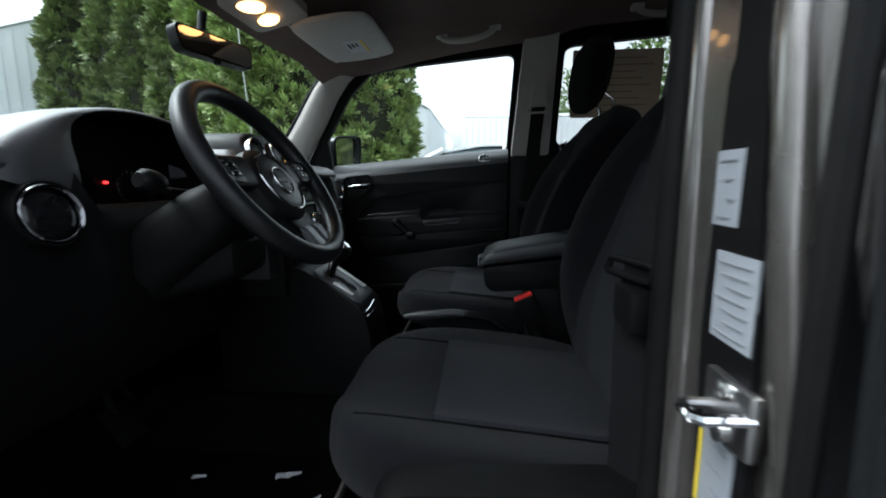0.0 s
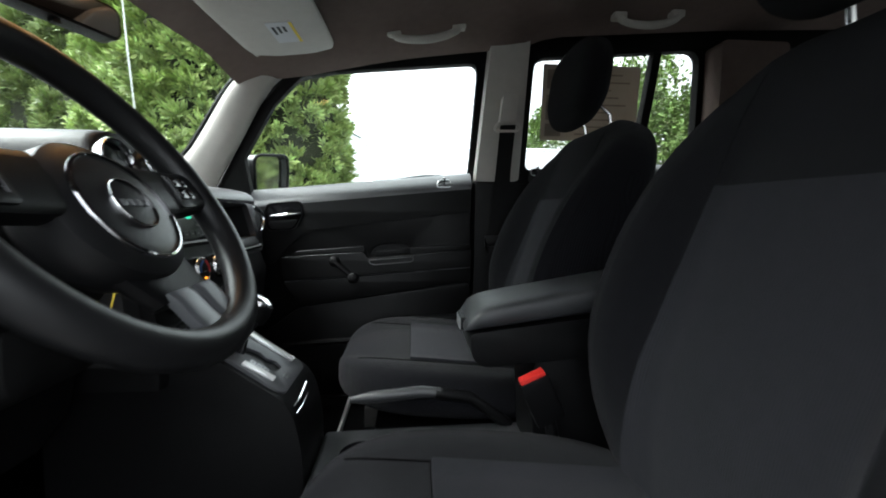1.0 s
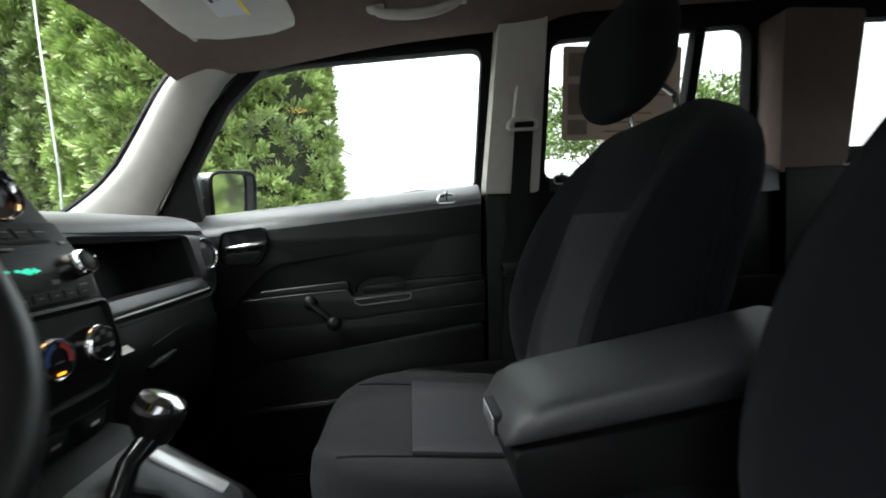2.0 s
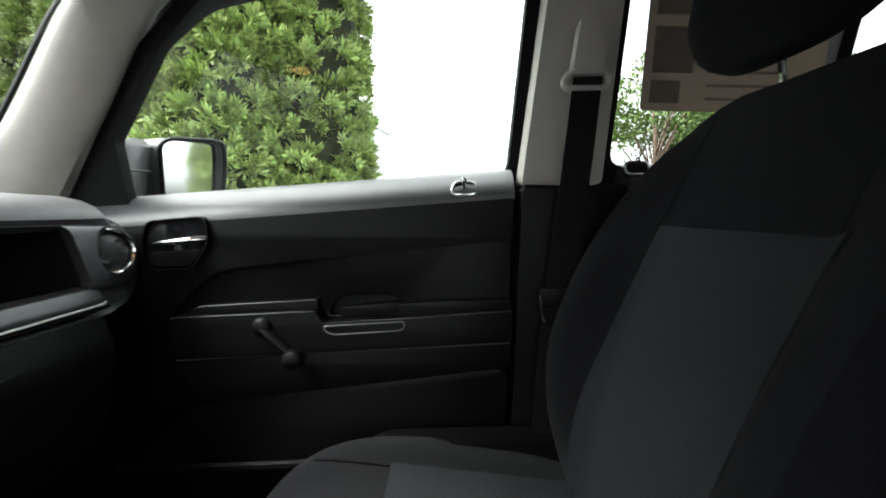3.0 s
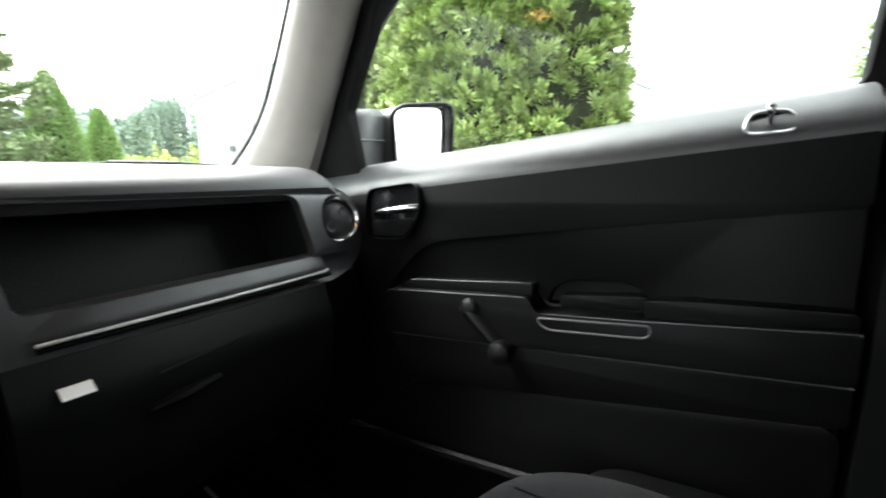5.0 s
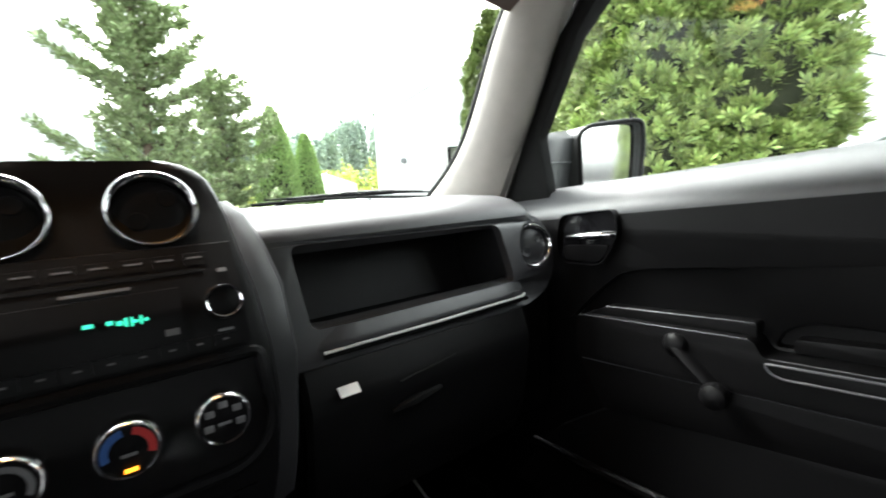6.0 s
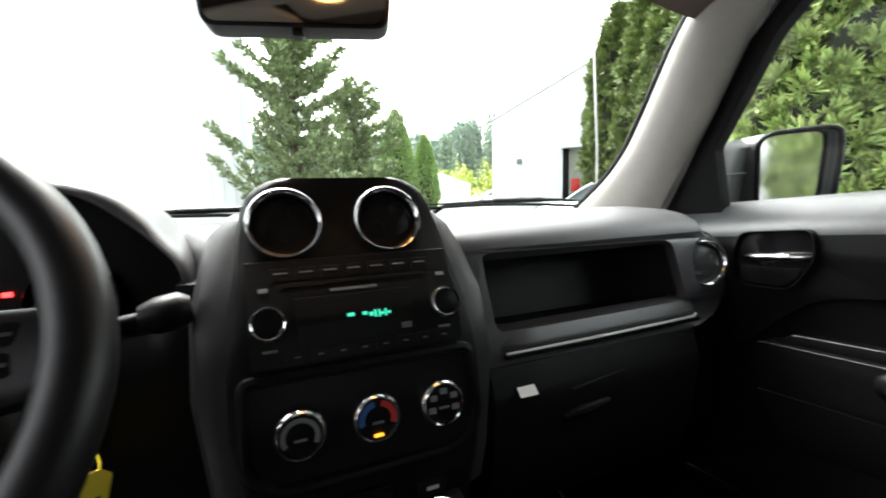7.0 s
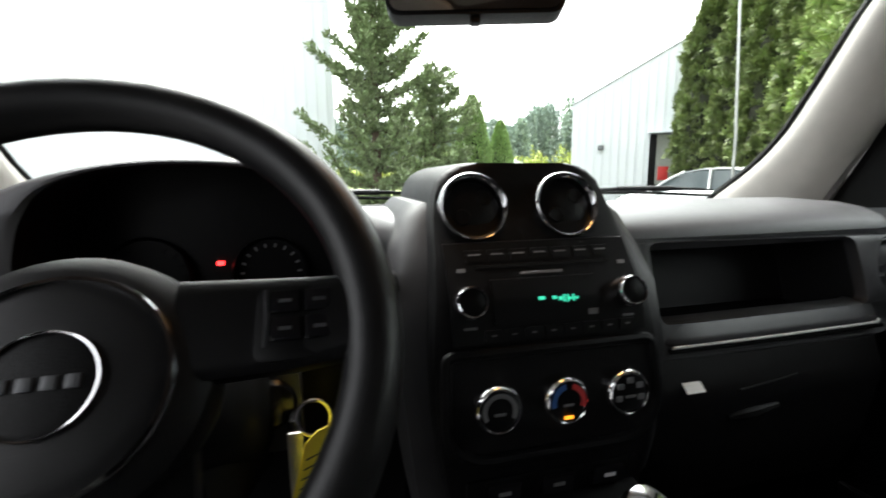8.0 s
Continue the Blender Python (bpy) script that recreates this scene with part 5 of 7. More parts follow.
stk = part("centre_tower", stack_body(B(), [(0.79, 0.098), (0.86, 0.106), (0.89, 0.112), (0.95, 0.119), (1.0, 0.119), (1.05, 0.114), (1.09, 0.108), (1.12, 0.105), (1.142, 0.100), (1.157, 0.094), (1.166, 0.085), (1.1725, 0.074), (1.1762, 0.060)], -0.66, 0.012, 0.0), BLACK, dash, "black centre stack tower")
part("stack_surround", stack_body(B(), [(0.84, 0.134), (0.86, 0.137), (0.88, 0.140), (0.98, 0.150), (1.05, 0.147), (1.09, 0.140), (1.12, 0.130), (1.135, 0.115)], -0.66, 0.022, -0.020), SIDEMOULD, dash, "dark grey stack side moulding")
on_stack = lambda u, v, w: Vector((face_x(v) + w, CY + u, v))
for y in (-0.060, 0.043):
    z = 1.1295
    n_ = (face_n(z) + Vector((0.5, 0, 0))).normalized()
    m = facing(Vector((face_x(z), CY + y, z)) + n_ * 0.004, n_)
    g = part("round_vent", lathe(B(), [(0.0362, -0.02), (0.0364, 0.003), (0.0357, 0.0065), (0.0342, 0.0078), (0.0315, 0.0060), (0.0292, 0.0010), (0.0286, -0.012)], m, 40), RINGCHROME, stk, "chrome ringed round air vent")
    part("vent_disc", lathe(B(), [(0.0290, -0.012), (0.0284, -0.003), (0.022, 0.000), (0.010, 0.001), (0, 0.001)], m, 36), RADIOFACE, g)
    for e in (-1, 1):
        part("vent_dimple", lathe(B(), [(0.0085, 0.0006), (0.0075, 0.0018), (0.004, 0.0014), (0, 0.0012)], m @ pose(e * 0.012, e * 0.010, 0), 20), BLACK, g)


def stack_panel(u0, v0, u1, v1, w, th, nv=8):
    return loft(B(), [[on_stack(u0, v, w - th), on_stack(u0, v, w), on_stack(u1, v, w), on_stack(u1, v, w - th)] for v in (lerp(v0, v1, k / nv) for k in range(nv + 1))])


rad = part("radio", stack_panel(-0.098, 1.012, 0.098, 1.098, 0.0045, 0.004), RADIOFACE, stk, "matt black radio face")
part("display", stack_panel(-0.058, 1.028, 0.050, 1.066, 0.0070, 0.002), RADIOFACE, rad)
part("disc_slot", stack_panel(-0.070, 1.0755, 0.072, 1.0785, 0.0055, 0.001, 2), RUBBER, rad)
part("maker_bar", stack_panel(-0.026, 1.0695, 0.018, 1.0715, 0.0072, 0.001, 2), GREYMARK, rad)
for i in range(7):
    u = -0.068 + 0.0225 * i
    part("key", stack_panel(u - 0.009, 1.0815, u + 0.009, 1.0915, 0.0056, 0.003, 2), RADIOFACE, rad)
    part("key_mark", stack_panel(u - 0.006, 1.0872, u + 0.006, 1.0884, 0.0062, 0.0005, 2), GREYMARK, rad)
for u in (-0.084, 0.086):
    part("key_mark", stack_panel(u - 0.004, 1.0735, u + 0.004, 1.0765, 0.0062, 0.0008, 2), GREYMARK, rad)
for i in range(8):
    u = -0.060 + 0.0198 * i
    part("key", stack_panel(u - 0.0085, 1.0145, u + 0.0085, 1.0235, 0.0056, 0.003, 2), RADIOFACE, rad)
    part("key_mark", stack_panel(u - 0.0024, 1.0182, u + 0.0024, 1.0195, 0.0062, 0.0005, 2), GREYMARK, rad)
for u0, u1, v0, v1 in ((0.000, 0.004, 1.0475, 1.050), (0.006, 0.010, 1.046, 1.049), (0.011, 0.013, 1.0445, 1.0505), (0.015, 0.020, 1.0462, 1.0482), (0.015, 0.0165, 1.044, 1.0505), (0.021, 0.0225, 1.0445, 1.0505), (0.0235, 0.0265, 1.0462, 1.0482), (-0.014, -0.008, 1.0478, 1.0502)):
    part("lit_segment", stack_panel(u0, v0, u1, v1, 0.0082, 0.001, 2), GREENGLOW, rad)
part("display_mark", stack_panel(0.036, 1.031, 0.046, 1.036, 0.0082, 0.001, 2), GREYMARK, rad)


def dial(y, z, r, h, parent, name, label):
    n_ = (face_n(z) + Vector((0.25, 0, 0))).normalized()
    m = facing(Vector((face_x(z), CY + y, z)) + n_ * 0.004, n_)
    k = part(name, lathe(B(), [(r * 0.98, -0.006), (r, h * 0.5), (r * 0.97, h * 0.8), (r * 0.88, h), (r * 0.82, h * 0.96), (r * 0.80, h * 0.7)], m, 36), CHROME, parent, label)
    part("cap", lathe(B(), [(r * 0.81, h * 0.3), (r * 0.80, h * 0.86), (r * 0.7, h * 0.92), (0, h * 0.93)], m, 32), BLACK, k)
    return k, m


for y in (-0.082, 0.080):
    k, m = dial(y, 1.047, 0.0155, 0.016, rad, "radio_knob", "chrome edged radio knob")
    part("key_mark", stack_panel(y - 0.006, 1.0255, y + 0.006, 1.0275, 0.0062, 0.0008, 2), GREYMARK, rad)
hv = part("climate_panel", stack_panel(-0.106, 0.912, 0.104, 0.998, 0.003, 0.004), RADIOFACE, stk, "black climate control panel")
part("panel_rim", tube(B(), [on_stack(u, v, 0.003) for u, v in rpoly([(-0.110, 0.930), (-0.085, 0.905), (0.082, 0.905), (0.108, 0.930), (0.104, 1.003), (-0.106, 1.003)], [0.02, 0.03, 0.03, 0.02, 0.008, 0.008], 4)], 0.0055, 8, closed=True), BLACK, hv)
for i, y in enumerate((-0.064, 0.002, 0.066)):
    k, m = dial(y, 0.958, 0.0225, 0.014, hv, "climate_knob", "chrome ringed climate knob")
    h = 0.0135
    if i == 1:
        for a0, mt in ((100, BLUEMARK), (-20, REDMARK)):
            part("scale_arc", sheet(B(), lambda s, t: m @ Vector((lerp(0.012, 0.0172, t) * math.cos(radians(a0 + 95 * s)), lerp(0.012, 0.0172, t) * math.sin(radians(a0 + 95 * s)), h)), 14, 1, 0.0006), mt, k)
        part("indicator", box(B(), -0.004, 0.004, -0.0155, -0.0130, h - 0.001, h + 0.0008, m=m), AMBERGLOW, k, "lit amber indicator")
    elif i == 0:
        part("scale_arc", sheet(B(), lambda s, t: m @ Vector((lerp(0.012, 0.016, t) * math.cos(radians(-30 + 240 * s)), lerp(0.012, 0.016, t) * math.sin(radians(-30 + 240 * s)), h)), 24, 1, 0.0006), GREYMARK, k)
    else:
        for j in range(5):
            a = radians(200 - 55 * j)
            part("mode_mark", box(B(), -0.0035, 0.0035, -0.0028, 0.0028, h - 0.001, h + 0.0006, 0.001, m=m @ Matrix.Translation((0.0125 * math.cos(a), 0.0125 * math.sin(a), 0))), GREYMARK, k)
    part("pointer_mark", box(B(), -0.005, 0.005, -0.004, -0.002, h - 0.001, h + 0.0006, m=m), GREYMARK, k)
sw = part("switch_panel", stack_panel(-0.090, 0.820, 0.088, 0.885, 0.003, 0.004), BLACK, stk)
for u in (-0.055, 0.0, 0.055):
    s_ = part("switch", stack_panel(u - 0.016, 0.862, u + 0.016, 0.882, 0.008, 0.006, 3), GLOSSBLACK, sw)
    part("key_mark", stack_panel(u - 0.006, 0.870, u + 0.006, 0.874, 0.0088, 0.0006, 2), WHITEMARK if u > 0.05 else GREYMARK, s_)

# ---- steering wheel ----
WC = Vector((-0.2690, -0.3444, 1.0750))
WN, WU = Vector((0.8216, 0, 0.5701)), Vector((-0.5701, 0, 0.8216))
MW = Matrix.Translation(WC) @ Matrix((Vector((0, 1, 0)), WU, WN)).transposed().to_4x4()
on_wheel = lambda u, v, w: MW @ Vector((u, v, w))
MS = MW @ pose(0, 0, -0.0145)
on_spoke = lambda u, v, w: MS @ Vector((u, v, w))
swl = thing("steering_wheel", "black leather steering wheel with grey lower spokes and chrome rings", "steering wheel", WC)
part("rim", tube(B(), [on_wheel(0.1648 * math.cos(2 * math.pi * j / 64), 0.1648 * math.sin(2 * math.pi * j / 64), 0) for j in range(64)], 0.0172, 16, closed=True), LEATHER, swl, "black leather rim")
hub = part("hub", lathe(B(), [(0.070, -0.035), (0.082, -0.020), (0.086, -0.004), (0.082, 0.010), (0.070, 0.0175), (0.052, 0.0205), (0.03, 0.0220), (0, 0.0225)], MW @ pose(0.004, -0.0165, -0.0135) @ Matrix.Diagonal((0.90, 0.86, 1, 1)), 44), LEATHER, swl, "black airbag hub")
hm = MW @ pose(0.006, -0.0180, -0.0135) @ Matrix.Diagonal((0.86, 0.86, 1, 1))
part("hub_ring", lathe(B(), [(0.0665, 0.012), (0.0668, 0.0190), (0.0655, 0.0208), (0.0630, 0.0212), (0.0615, 0.013)], hm, 48), RINGCHROME, hub, "satin silver hub ring")
part("emblem_disc", lathe(B(), [(0.0285, 0.018), (0.0285, 0.0230), (0.025, 0.0238), (0, 0.0238)], hm, 36), BLACK, hub)
part("emblem_ring", lathe(B(), [(0.0303, 0.0205), (0.0305, 0.0238), (0.0299, 0.0250), (0.0289, 0.0248), (0.0284, 0.0215)], hm, 40), CHROME, hub, "chrome emblem ring")
for i in range(4):
    part("emblem_bar", box(B(), -0.021 + 0.0115 * i, -0.0135 + 0.0115 * i, -0.004, 0.004, 0.0234, 0.0252, 0.0008, m=hm), SPOKEGREY, hub)
for e in (-1, 1):
    sp = part("spoke", loft(B(), [[on_spoke(e * u, 0.006 + hh * se(math.sin(a), 0.5), wz + 0.012 * se(math.cos(a), 0.5)) for a in (2 * math.pi * j / 16 for j in range(16))] for u, hh, wz in ((0.058, 0.030, 0.006), (0.090, 0.029, 0.006), (0.120, 0.028, 0.007), (0.152, 0.025, 0.0125))]), RADIOFACE, swl)
    pd = part("switch_pad", plate(B(), rpoly([(e * 0.099, -0.018), (e * 0.147, -0.016), (e * 0.150, 0.025), (e * 0.101, 0.026)][::e], 0.008), [], on_spoke, 0.012, 0.0195, 0.003), RADIOFACE, sp)
    for u in (0.105, 0.146):
        part("pad_trim", tube(B(), [on_spoke(e * u, -0.009, 0.0192), on_spoke(e * (u + 0.001), 0.007, 0.0202), on_spoke(e * u, 0.024, 0.0192)], 0.0012, 6), CONSOLE, pd)
    for a in (0, 1):
        for b in (0, 1):
            part("button", box(B(), e * 0.1255 - 0.018 + 0.0185 * a, e * 0.1255 - 0.001 + 0.0185 * a, -0.007 + 0.016 * b, 0.007 + 0.016 * b, 0.018, 0.0222, 0.002, m=MS), GLOSSBLACK, pd)
            part("button_mark", box(B(), e * 0.1255 - 0.013 + 0.0185 * a, e * 0.1255 - 0.006 + 0.0185 * a, -0.0010 + 0.016 * b, 0.0010 + 0.016 * b, 0.0220, 0.0226, m=MS), SPOKEGREY, pd)
    part("lower_spoke", loft(B(), [[on_wheel(off + e * 0.0215 + ww * se(math.cos(a), 0.45), cv, wz + 0.007 * se(math.sin(a), 0.5)) for a in (2 * math.pi * j / 14 for j in range(14))] for off, cv, ww, wz in ((0.029, -0.104, 0.0185, -0.012), (0.030, -0.112, 0.0195, -0.009), (0.031, -0.135, 0.0200, -0.007), (0.032, -0.160, 0.0210, -0.002))]), SPOKEGREY, swl, "satin grey lower spoke")
part("spoke_neck", loft(B(), [[on_wheel(cu + ww * se(math.cos(a), 0.6), cv, wz + 0.012 * se(math.sin(a), 0.6)) for a in (2 * math.pi * j / 18 for j in range(18))] for cu, cv, ww, wz in ((0.010, -0.050, 0.060, -0.022), (0.020, -0.085, 0.054, -0.020), (0.028, -0.112, 0.045, -0.019))]), BLACK, swl, "black moulded skirt under the hub")
colm = thing("steering_column", "black steering column shroud with stalks and ignition", "steering column", (-0.45, -0.33, 0.98))
part("shroud", loft(B(), [[MW @ Vector((-0.012 + w * se(math.cos(a), 0.6), -0.012 + h * se(math.sin(a), 0.6), d)) for a in (2 * math.pi * j / 24 for j in range(24))] for d, w, h in ((-0.055, 0.066, 0.036), (-0.068, 0.084, 0.046), (-0.10, 0.094, 0.054), (-0.24, 0.094, 0.065))]), RUBBER, colm)
for e, tip in ((-1, (-0.352, -0.510, 1.062)), (1, (-0.415, -0.172, 1.060))):
    s_ = part("stalk", tube(B(), [(-0.39, WC.y + e * 0.05, 1.045), Vector((-0.40, WC.y + e * 0.08, 1.05)), Vector(tip)], [0.006, 0.0055, 0.007], 10), BLACK, colm)
    part("stalk_knob", tube(B(), [Vector(tip) + Vector((0, -e * 0.012, -0.001)), Vector(tip), Vector(tip) + Vector((-0.002, e * 0.018, 0.003)), Vector(tip) + Vector((-0.003, e * 0.026, 0.004))], [0.011, 0.016, 0.016, 0.010], 14), PANEL, s_)
part("column_cover", loft(B(), [[Vector((x, -0.348 + hw * se(math.cos(a), 0.5), zc + hh * se(math.sin(a), 0.5))) for a in (2 * math.pi * j / 24 for j in range(24))] for x, hw, zc, hh in ((-0.304, 0.036, 0.942, 0.020), (-0.314, 0.056, 0.938, 0.034), (-0.35, 0.066, 0.930, 0.044), (-0.48, 0.080, 0.908, 0.058))]), RUBBER, colm, "rounded lower column cover")
part("ignition_lock", lathe(B(), [(0.022, -0.03), (0.022, 0.0), (0.018, 0.004), (0.010, 0.005), (0, 0.005)], facing((-0.405, -0.262, 0.962), (0.9, 0.25, 0.2)), 24), GLOSSBLACK, colm)
part("bezel", plate(B(), rrect(-0.028, -0.05, 0.020, 0.03, 0.008), [], lambda u, v, w: Vector((-0.412 + w, -0.258 + u, 0.962 + v)), -0.02, 0.0, 0.004), CONSOLE, colm)
ky = thing("car_key", "car key in the ignition with a silver ring", "key", (-0.39, -0.25, 0.955))
part("key_head", box(B(), -0.410, -0.384, -0.247, -0.238, 0.926, 0.956, 0.004), GLOSSBLACK, ky)
part("key_ring", tube(B(), [Vector((-0.374, -0.225 + 0.014 * math.cos(2 * math.pi * j / 20), 0.962 + 0.016 * math.sin(2 * math.pi * j / 20))) for j in range(20)], 0.0016, 6, closed=True), CHROME, ky)
part("key_blade", box(B(), -0.377, -0.374, -0.247, -0.235, 0.884, 0.950, 0.001), STEEL, ky, "hanging spare key")
kt = thing("key_tag", "yellow paper key tag hanging from the ignition", "key tag", (-0.356, -0.222, 0.893))
tagp = lambda u, v, w: Vector((-0.352 - 0.60 * u + 0.8 * w - 0.10 * (0.942 - v), -0.2165 + 0.92 * u + 0.6 * w + 0.25 * (v - 0.942), v + 0.021))
part("card", plate(B(), rpoly([(-0.014, 0.872), (0.018, 0.872), (0.018, 0.936), (0.010, 0.944), (-0.006, 0.944), (-0.014, 0.936)], 0.002), [], tagp, 0, 0.001), YELLOW, kt)
for i in range(5):
    part("print_bar", plate(B(), [(-0.010, 0.884 + 0.009 * i), (0.013 - 0.003 * (i % 2), 0.884 + 0.009 * i), (0.013 - 0.003 * (i % 2), 0.8855 + 0.009 * i), (-0.010, 0.8855 + 0.009 * i)], [], tagp, 0.001, 0.0014), INK, kt)

# ---- overhead ----
mir = thing("rear_view_mirror", "black framed interior rear view mirror on a short stem", "mirror", (-0.56, -0.02, 1.40))
mn = Vector((0.95, -0.26, 0.14)).normalized()
mm = facing((-0.537, -0.030, 1.3765), mn)
part("housing", plate(B(), rpoly([(-0.104, -0.028), (0.104, -0.028), (0.110, 0.030), (-0.110, 0.030)], 0.018), [], lambda u, v, w: mm @ Vector((u, v, w)), -0.028, 0.0, 0.008, 3, both=True), BLACK, mir)
part("mirror_glass", plate(B(), rpoly([(-0.099, -0.024), (0.099, -0.024), (0.104, 0.025), (-0.104, 0.025)], 0.015), [], lambda u, v, w: mm @ Vector((u, v, w)), 0.0, 0.002), TINTMIRROR, mir)
part("tab", box(B(), -0.006, 0.006, -0.036, -0.026, -0.016, -0.004, 0.002, m=mm), BLACK, mir)
part("stem", tube(B(), [(-0.560, -0.024, 1.385), (-0.585, -0.016, 1.42), (-0.580, -0.012, 1.465)], 0.010, 10), BLACK, mir)
ohc = thing("map_light", "overhead console with two lit warm map lights", "ceiling lamp", (-0.43, 0, 1.50))
base = lambda u, v, w: Vector((u, v, roof_z(u) - 0.012 - w))
part("housing", plate(B(), rrect(-0.50, -0.10, -0.36, 0.11, 0.03), [], base, 0, 0.024, 0.010, 3), TRIM, ohc)
for e in (-1, 1):
    part("lens", lathe(B(), [(0.030, 0.0), (0.029, 0.006), (0.022, 0.011), (0.010, 0.013), (0, 0.013)], facing((-0.450, 0.008 + e * 0.045, roof_z(-0.450) - 0.033), (0.12, e * 0.1, -1)) @ Matrix.Diagonal((1.25, 0.9, 1, 1)), 28), LAMPGLOW, ohc, "lit warm lamp lens")


def visor_z(x):
    return 1.489 + 0.12 * (x + 0.3)


def sun_visor(s, label):
    v = thing("sun_visor", label, "sun visor", (-0.36, s * 0.36, 1.50), "sun visors")
    rings = []
    for i in range(19):
        t = i / 18
        e = abs(2 * t - 1)
        k = max(0.02, 1 - e ** 7) ** (1 / 7)
        y = lerp(0.105, 0.485, t)
        cx = -0.322 + 0.006 * t
        rings.append([Vector((cx + 0.112 * k * se(math.cos(a), 0.45), s * y, visor_z(cx + 0.112 * k * se(math.cos(a), 0.45)) + 0.011 * k * se(math.sin(a), 0.7))) for a in (2 * math.pi * j / 24 for j in range(24))])
    part("pad", loft(B(), rings), TRIM, v)
    zf = lambda x, w: visor_z(x) - 0.011 - w
    lab = part("warning_label", plate(B(), rrect(-0.330, 0.275, -0.272, 0.385, 0.003), [], lambda a, b, w: Vector((a, s * b, zf(a, w))), -0.003, 0.0015), PAPER, v, "white warning label")
    part("label_stripe", plate(B(), [(-0.279, 0.275), (-0.272, 0.275), (-0.272, 0.385), (-0.279, 0.385)], [], lambda a, b, w: Vector((a, s * b, zf(a, w))), 0.0015, 0.0022), YELLOW, lab)
    for i in range(3):
        part("print_bar", plate(B(), [(-0.322 + 0.012 * i, 0.295), (-0.316 + 0.012 * i, 0.295), (-0.316 + 0.012 * i, 0.335 - 0.006 * i), (-0.322 + 0.012 * i, 0.335 - 0.006 * i)], [], lambda a, b, w: Vector((a, s * b, zf(a, w))), 0.0015, 0.0022), INK, lab)
    part("hinge_rod", tube(B(), [(-0.425, s * 0.10, visor_z(-0.425) + 0.004), (-0.420, s * 0.49, visor_z(-0.42) + 0.004)], 0.006, 8), TRIM, v)


sun_visor(1, "pale grey folded sun visor with a white warning label")
sun_visor(-1, "pale grey folded sun visor above the driver")


def grab_handle(x0, x1, s, label):
    g = thing("grab_handle", label, "grab handle", ((x0 + x1) / 2, s * 0.54, 1.55), "grab handles")
    zz = lambda x: roof_z(x) - 0.022
    n = 15
    path = []
    for i in range(n):
        t = i / (n - 1)
        x = lerp(x0, x1, t)
        b = math.sin(math.pi * t) ** 0.45 if 0 < t < 1 else 0
        path.append((x, s * (0.535 - 0.022 * b), zz(x) - 0.040 * b + 0.006))
    part("bar", tube(B(), path, [0.012 + 0.002 * math.sin(math.pi * i / (n - 1)) for i in range(n)], 12, flat=0.8), TRIM, g)
    for x in (x0 + 0.006, x1 - 0.006):
        part("end_cap", box(B(), x - 0.020, x + 0.020, s * 0.535 - 0.016, s * 0.535 + 0.016, zz(x) - 0.008, zz(x) + 0.012, 0.006), TRIM, g)


grab_handle(-0.060, 0.137, 1, "pale grey ceiling grab handle over the front door")
grab_handle(0.597, 0.784, 1, "pale grey ceiling grab handle over the rear door")

# ---- small things on the floor ----
for k, (x, y, w, d, r) in enumerate(((-0.325, -0.232, 0.055, 0.020, 20), (-0.520, -0.255, 0.030, 0.012, 10), (-0.24, -0.30, 0.030, 0.012, 50))):
    whole("paper_scrap", sheet(B(), lambda s, t: pose(x, y, 0.4165, 0, 0, r) @ Vector(((s - 0.5) * w, (t - 0.5) * d * (1 - 0.6 * s), 0.004 + 0.006 * noise.noise((s * 3, t * 3, k)))), 6, 4, 0.0008), PAPER, "torn scrap of white paper on the dark carpet", "paper scrap", group="floor scraps")
pdl = thing("brake_pedal", "black rubber brake pedal with a bright edge", "pedal", (-0.62, -0.26, 0.50))
part("pedal_pad", box(B(), -0.035, 0.035, -0.045, 0.045, -0.006, 0.006, 0.004, m=facing((-0.68, -0.26, 0.54), (0.8, 0, 0.6))), RUBBER, pdl)
part("pedal_arm", tube(B(), [(-0.69, -0.26, 0.54), (-0.72, -0.26, 0.62), (-0.74, -0.26, 0.78)], 0.009, 8), RUBBER, pdl)
gp = thing("accelerator_pedal", "black accelerator pedal above the carpet", "pedal", (-0.62, -0.16, 0.45))
part("pedal_pad", box(B(), -0.075, 0.075, -0.022, 0.022, -0.006, 0.006, 0.004, m=facing((-0.72, -0.16, 0.52), (0.7, 0, 0.7))), RUBBER, gp)
part("pedal_arm", tube(B(), [(-0.73, -0.16, 0.52), (-0.80, -0.16, 0.62)], 0.008, 8), RUBBER, gp)
sc = thing("cable_bundle", "bright wire ends hanging under the passenger dash", "cable", (-0.60, 0.40, 0.46))
part("wire", tube(B(), [(-0.62, 0.40, 0.60), (-0.60, 0.42, 0.555), (-0.585, 0.45, 0.53), (-0.585, 0.46, 0.49)], 0.003, 6), STEEL, sc)
part("wire", tube(B(), [(-0.585, 0.45, 0.53), (-0.575, 0.47, 0.525), (-0.56, 0.49, 0.50)], 0.003, 6), STEEL, sc)


# ---- outside of the vehicle ----
def hood_f(s, t):
    x, y = lerp(-0.96, -1.95, s), lerp(-1, 1, t)
    return Vector((x - 0.05 * (1 - y * y), y * 0.70, 1.035 - 0.10 * s ** 1.6 - 0.04 * abs(y) ** 3))


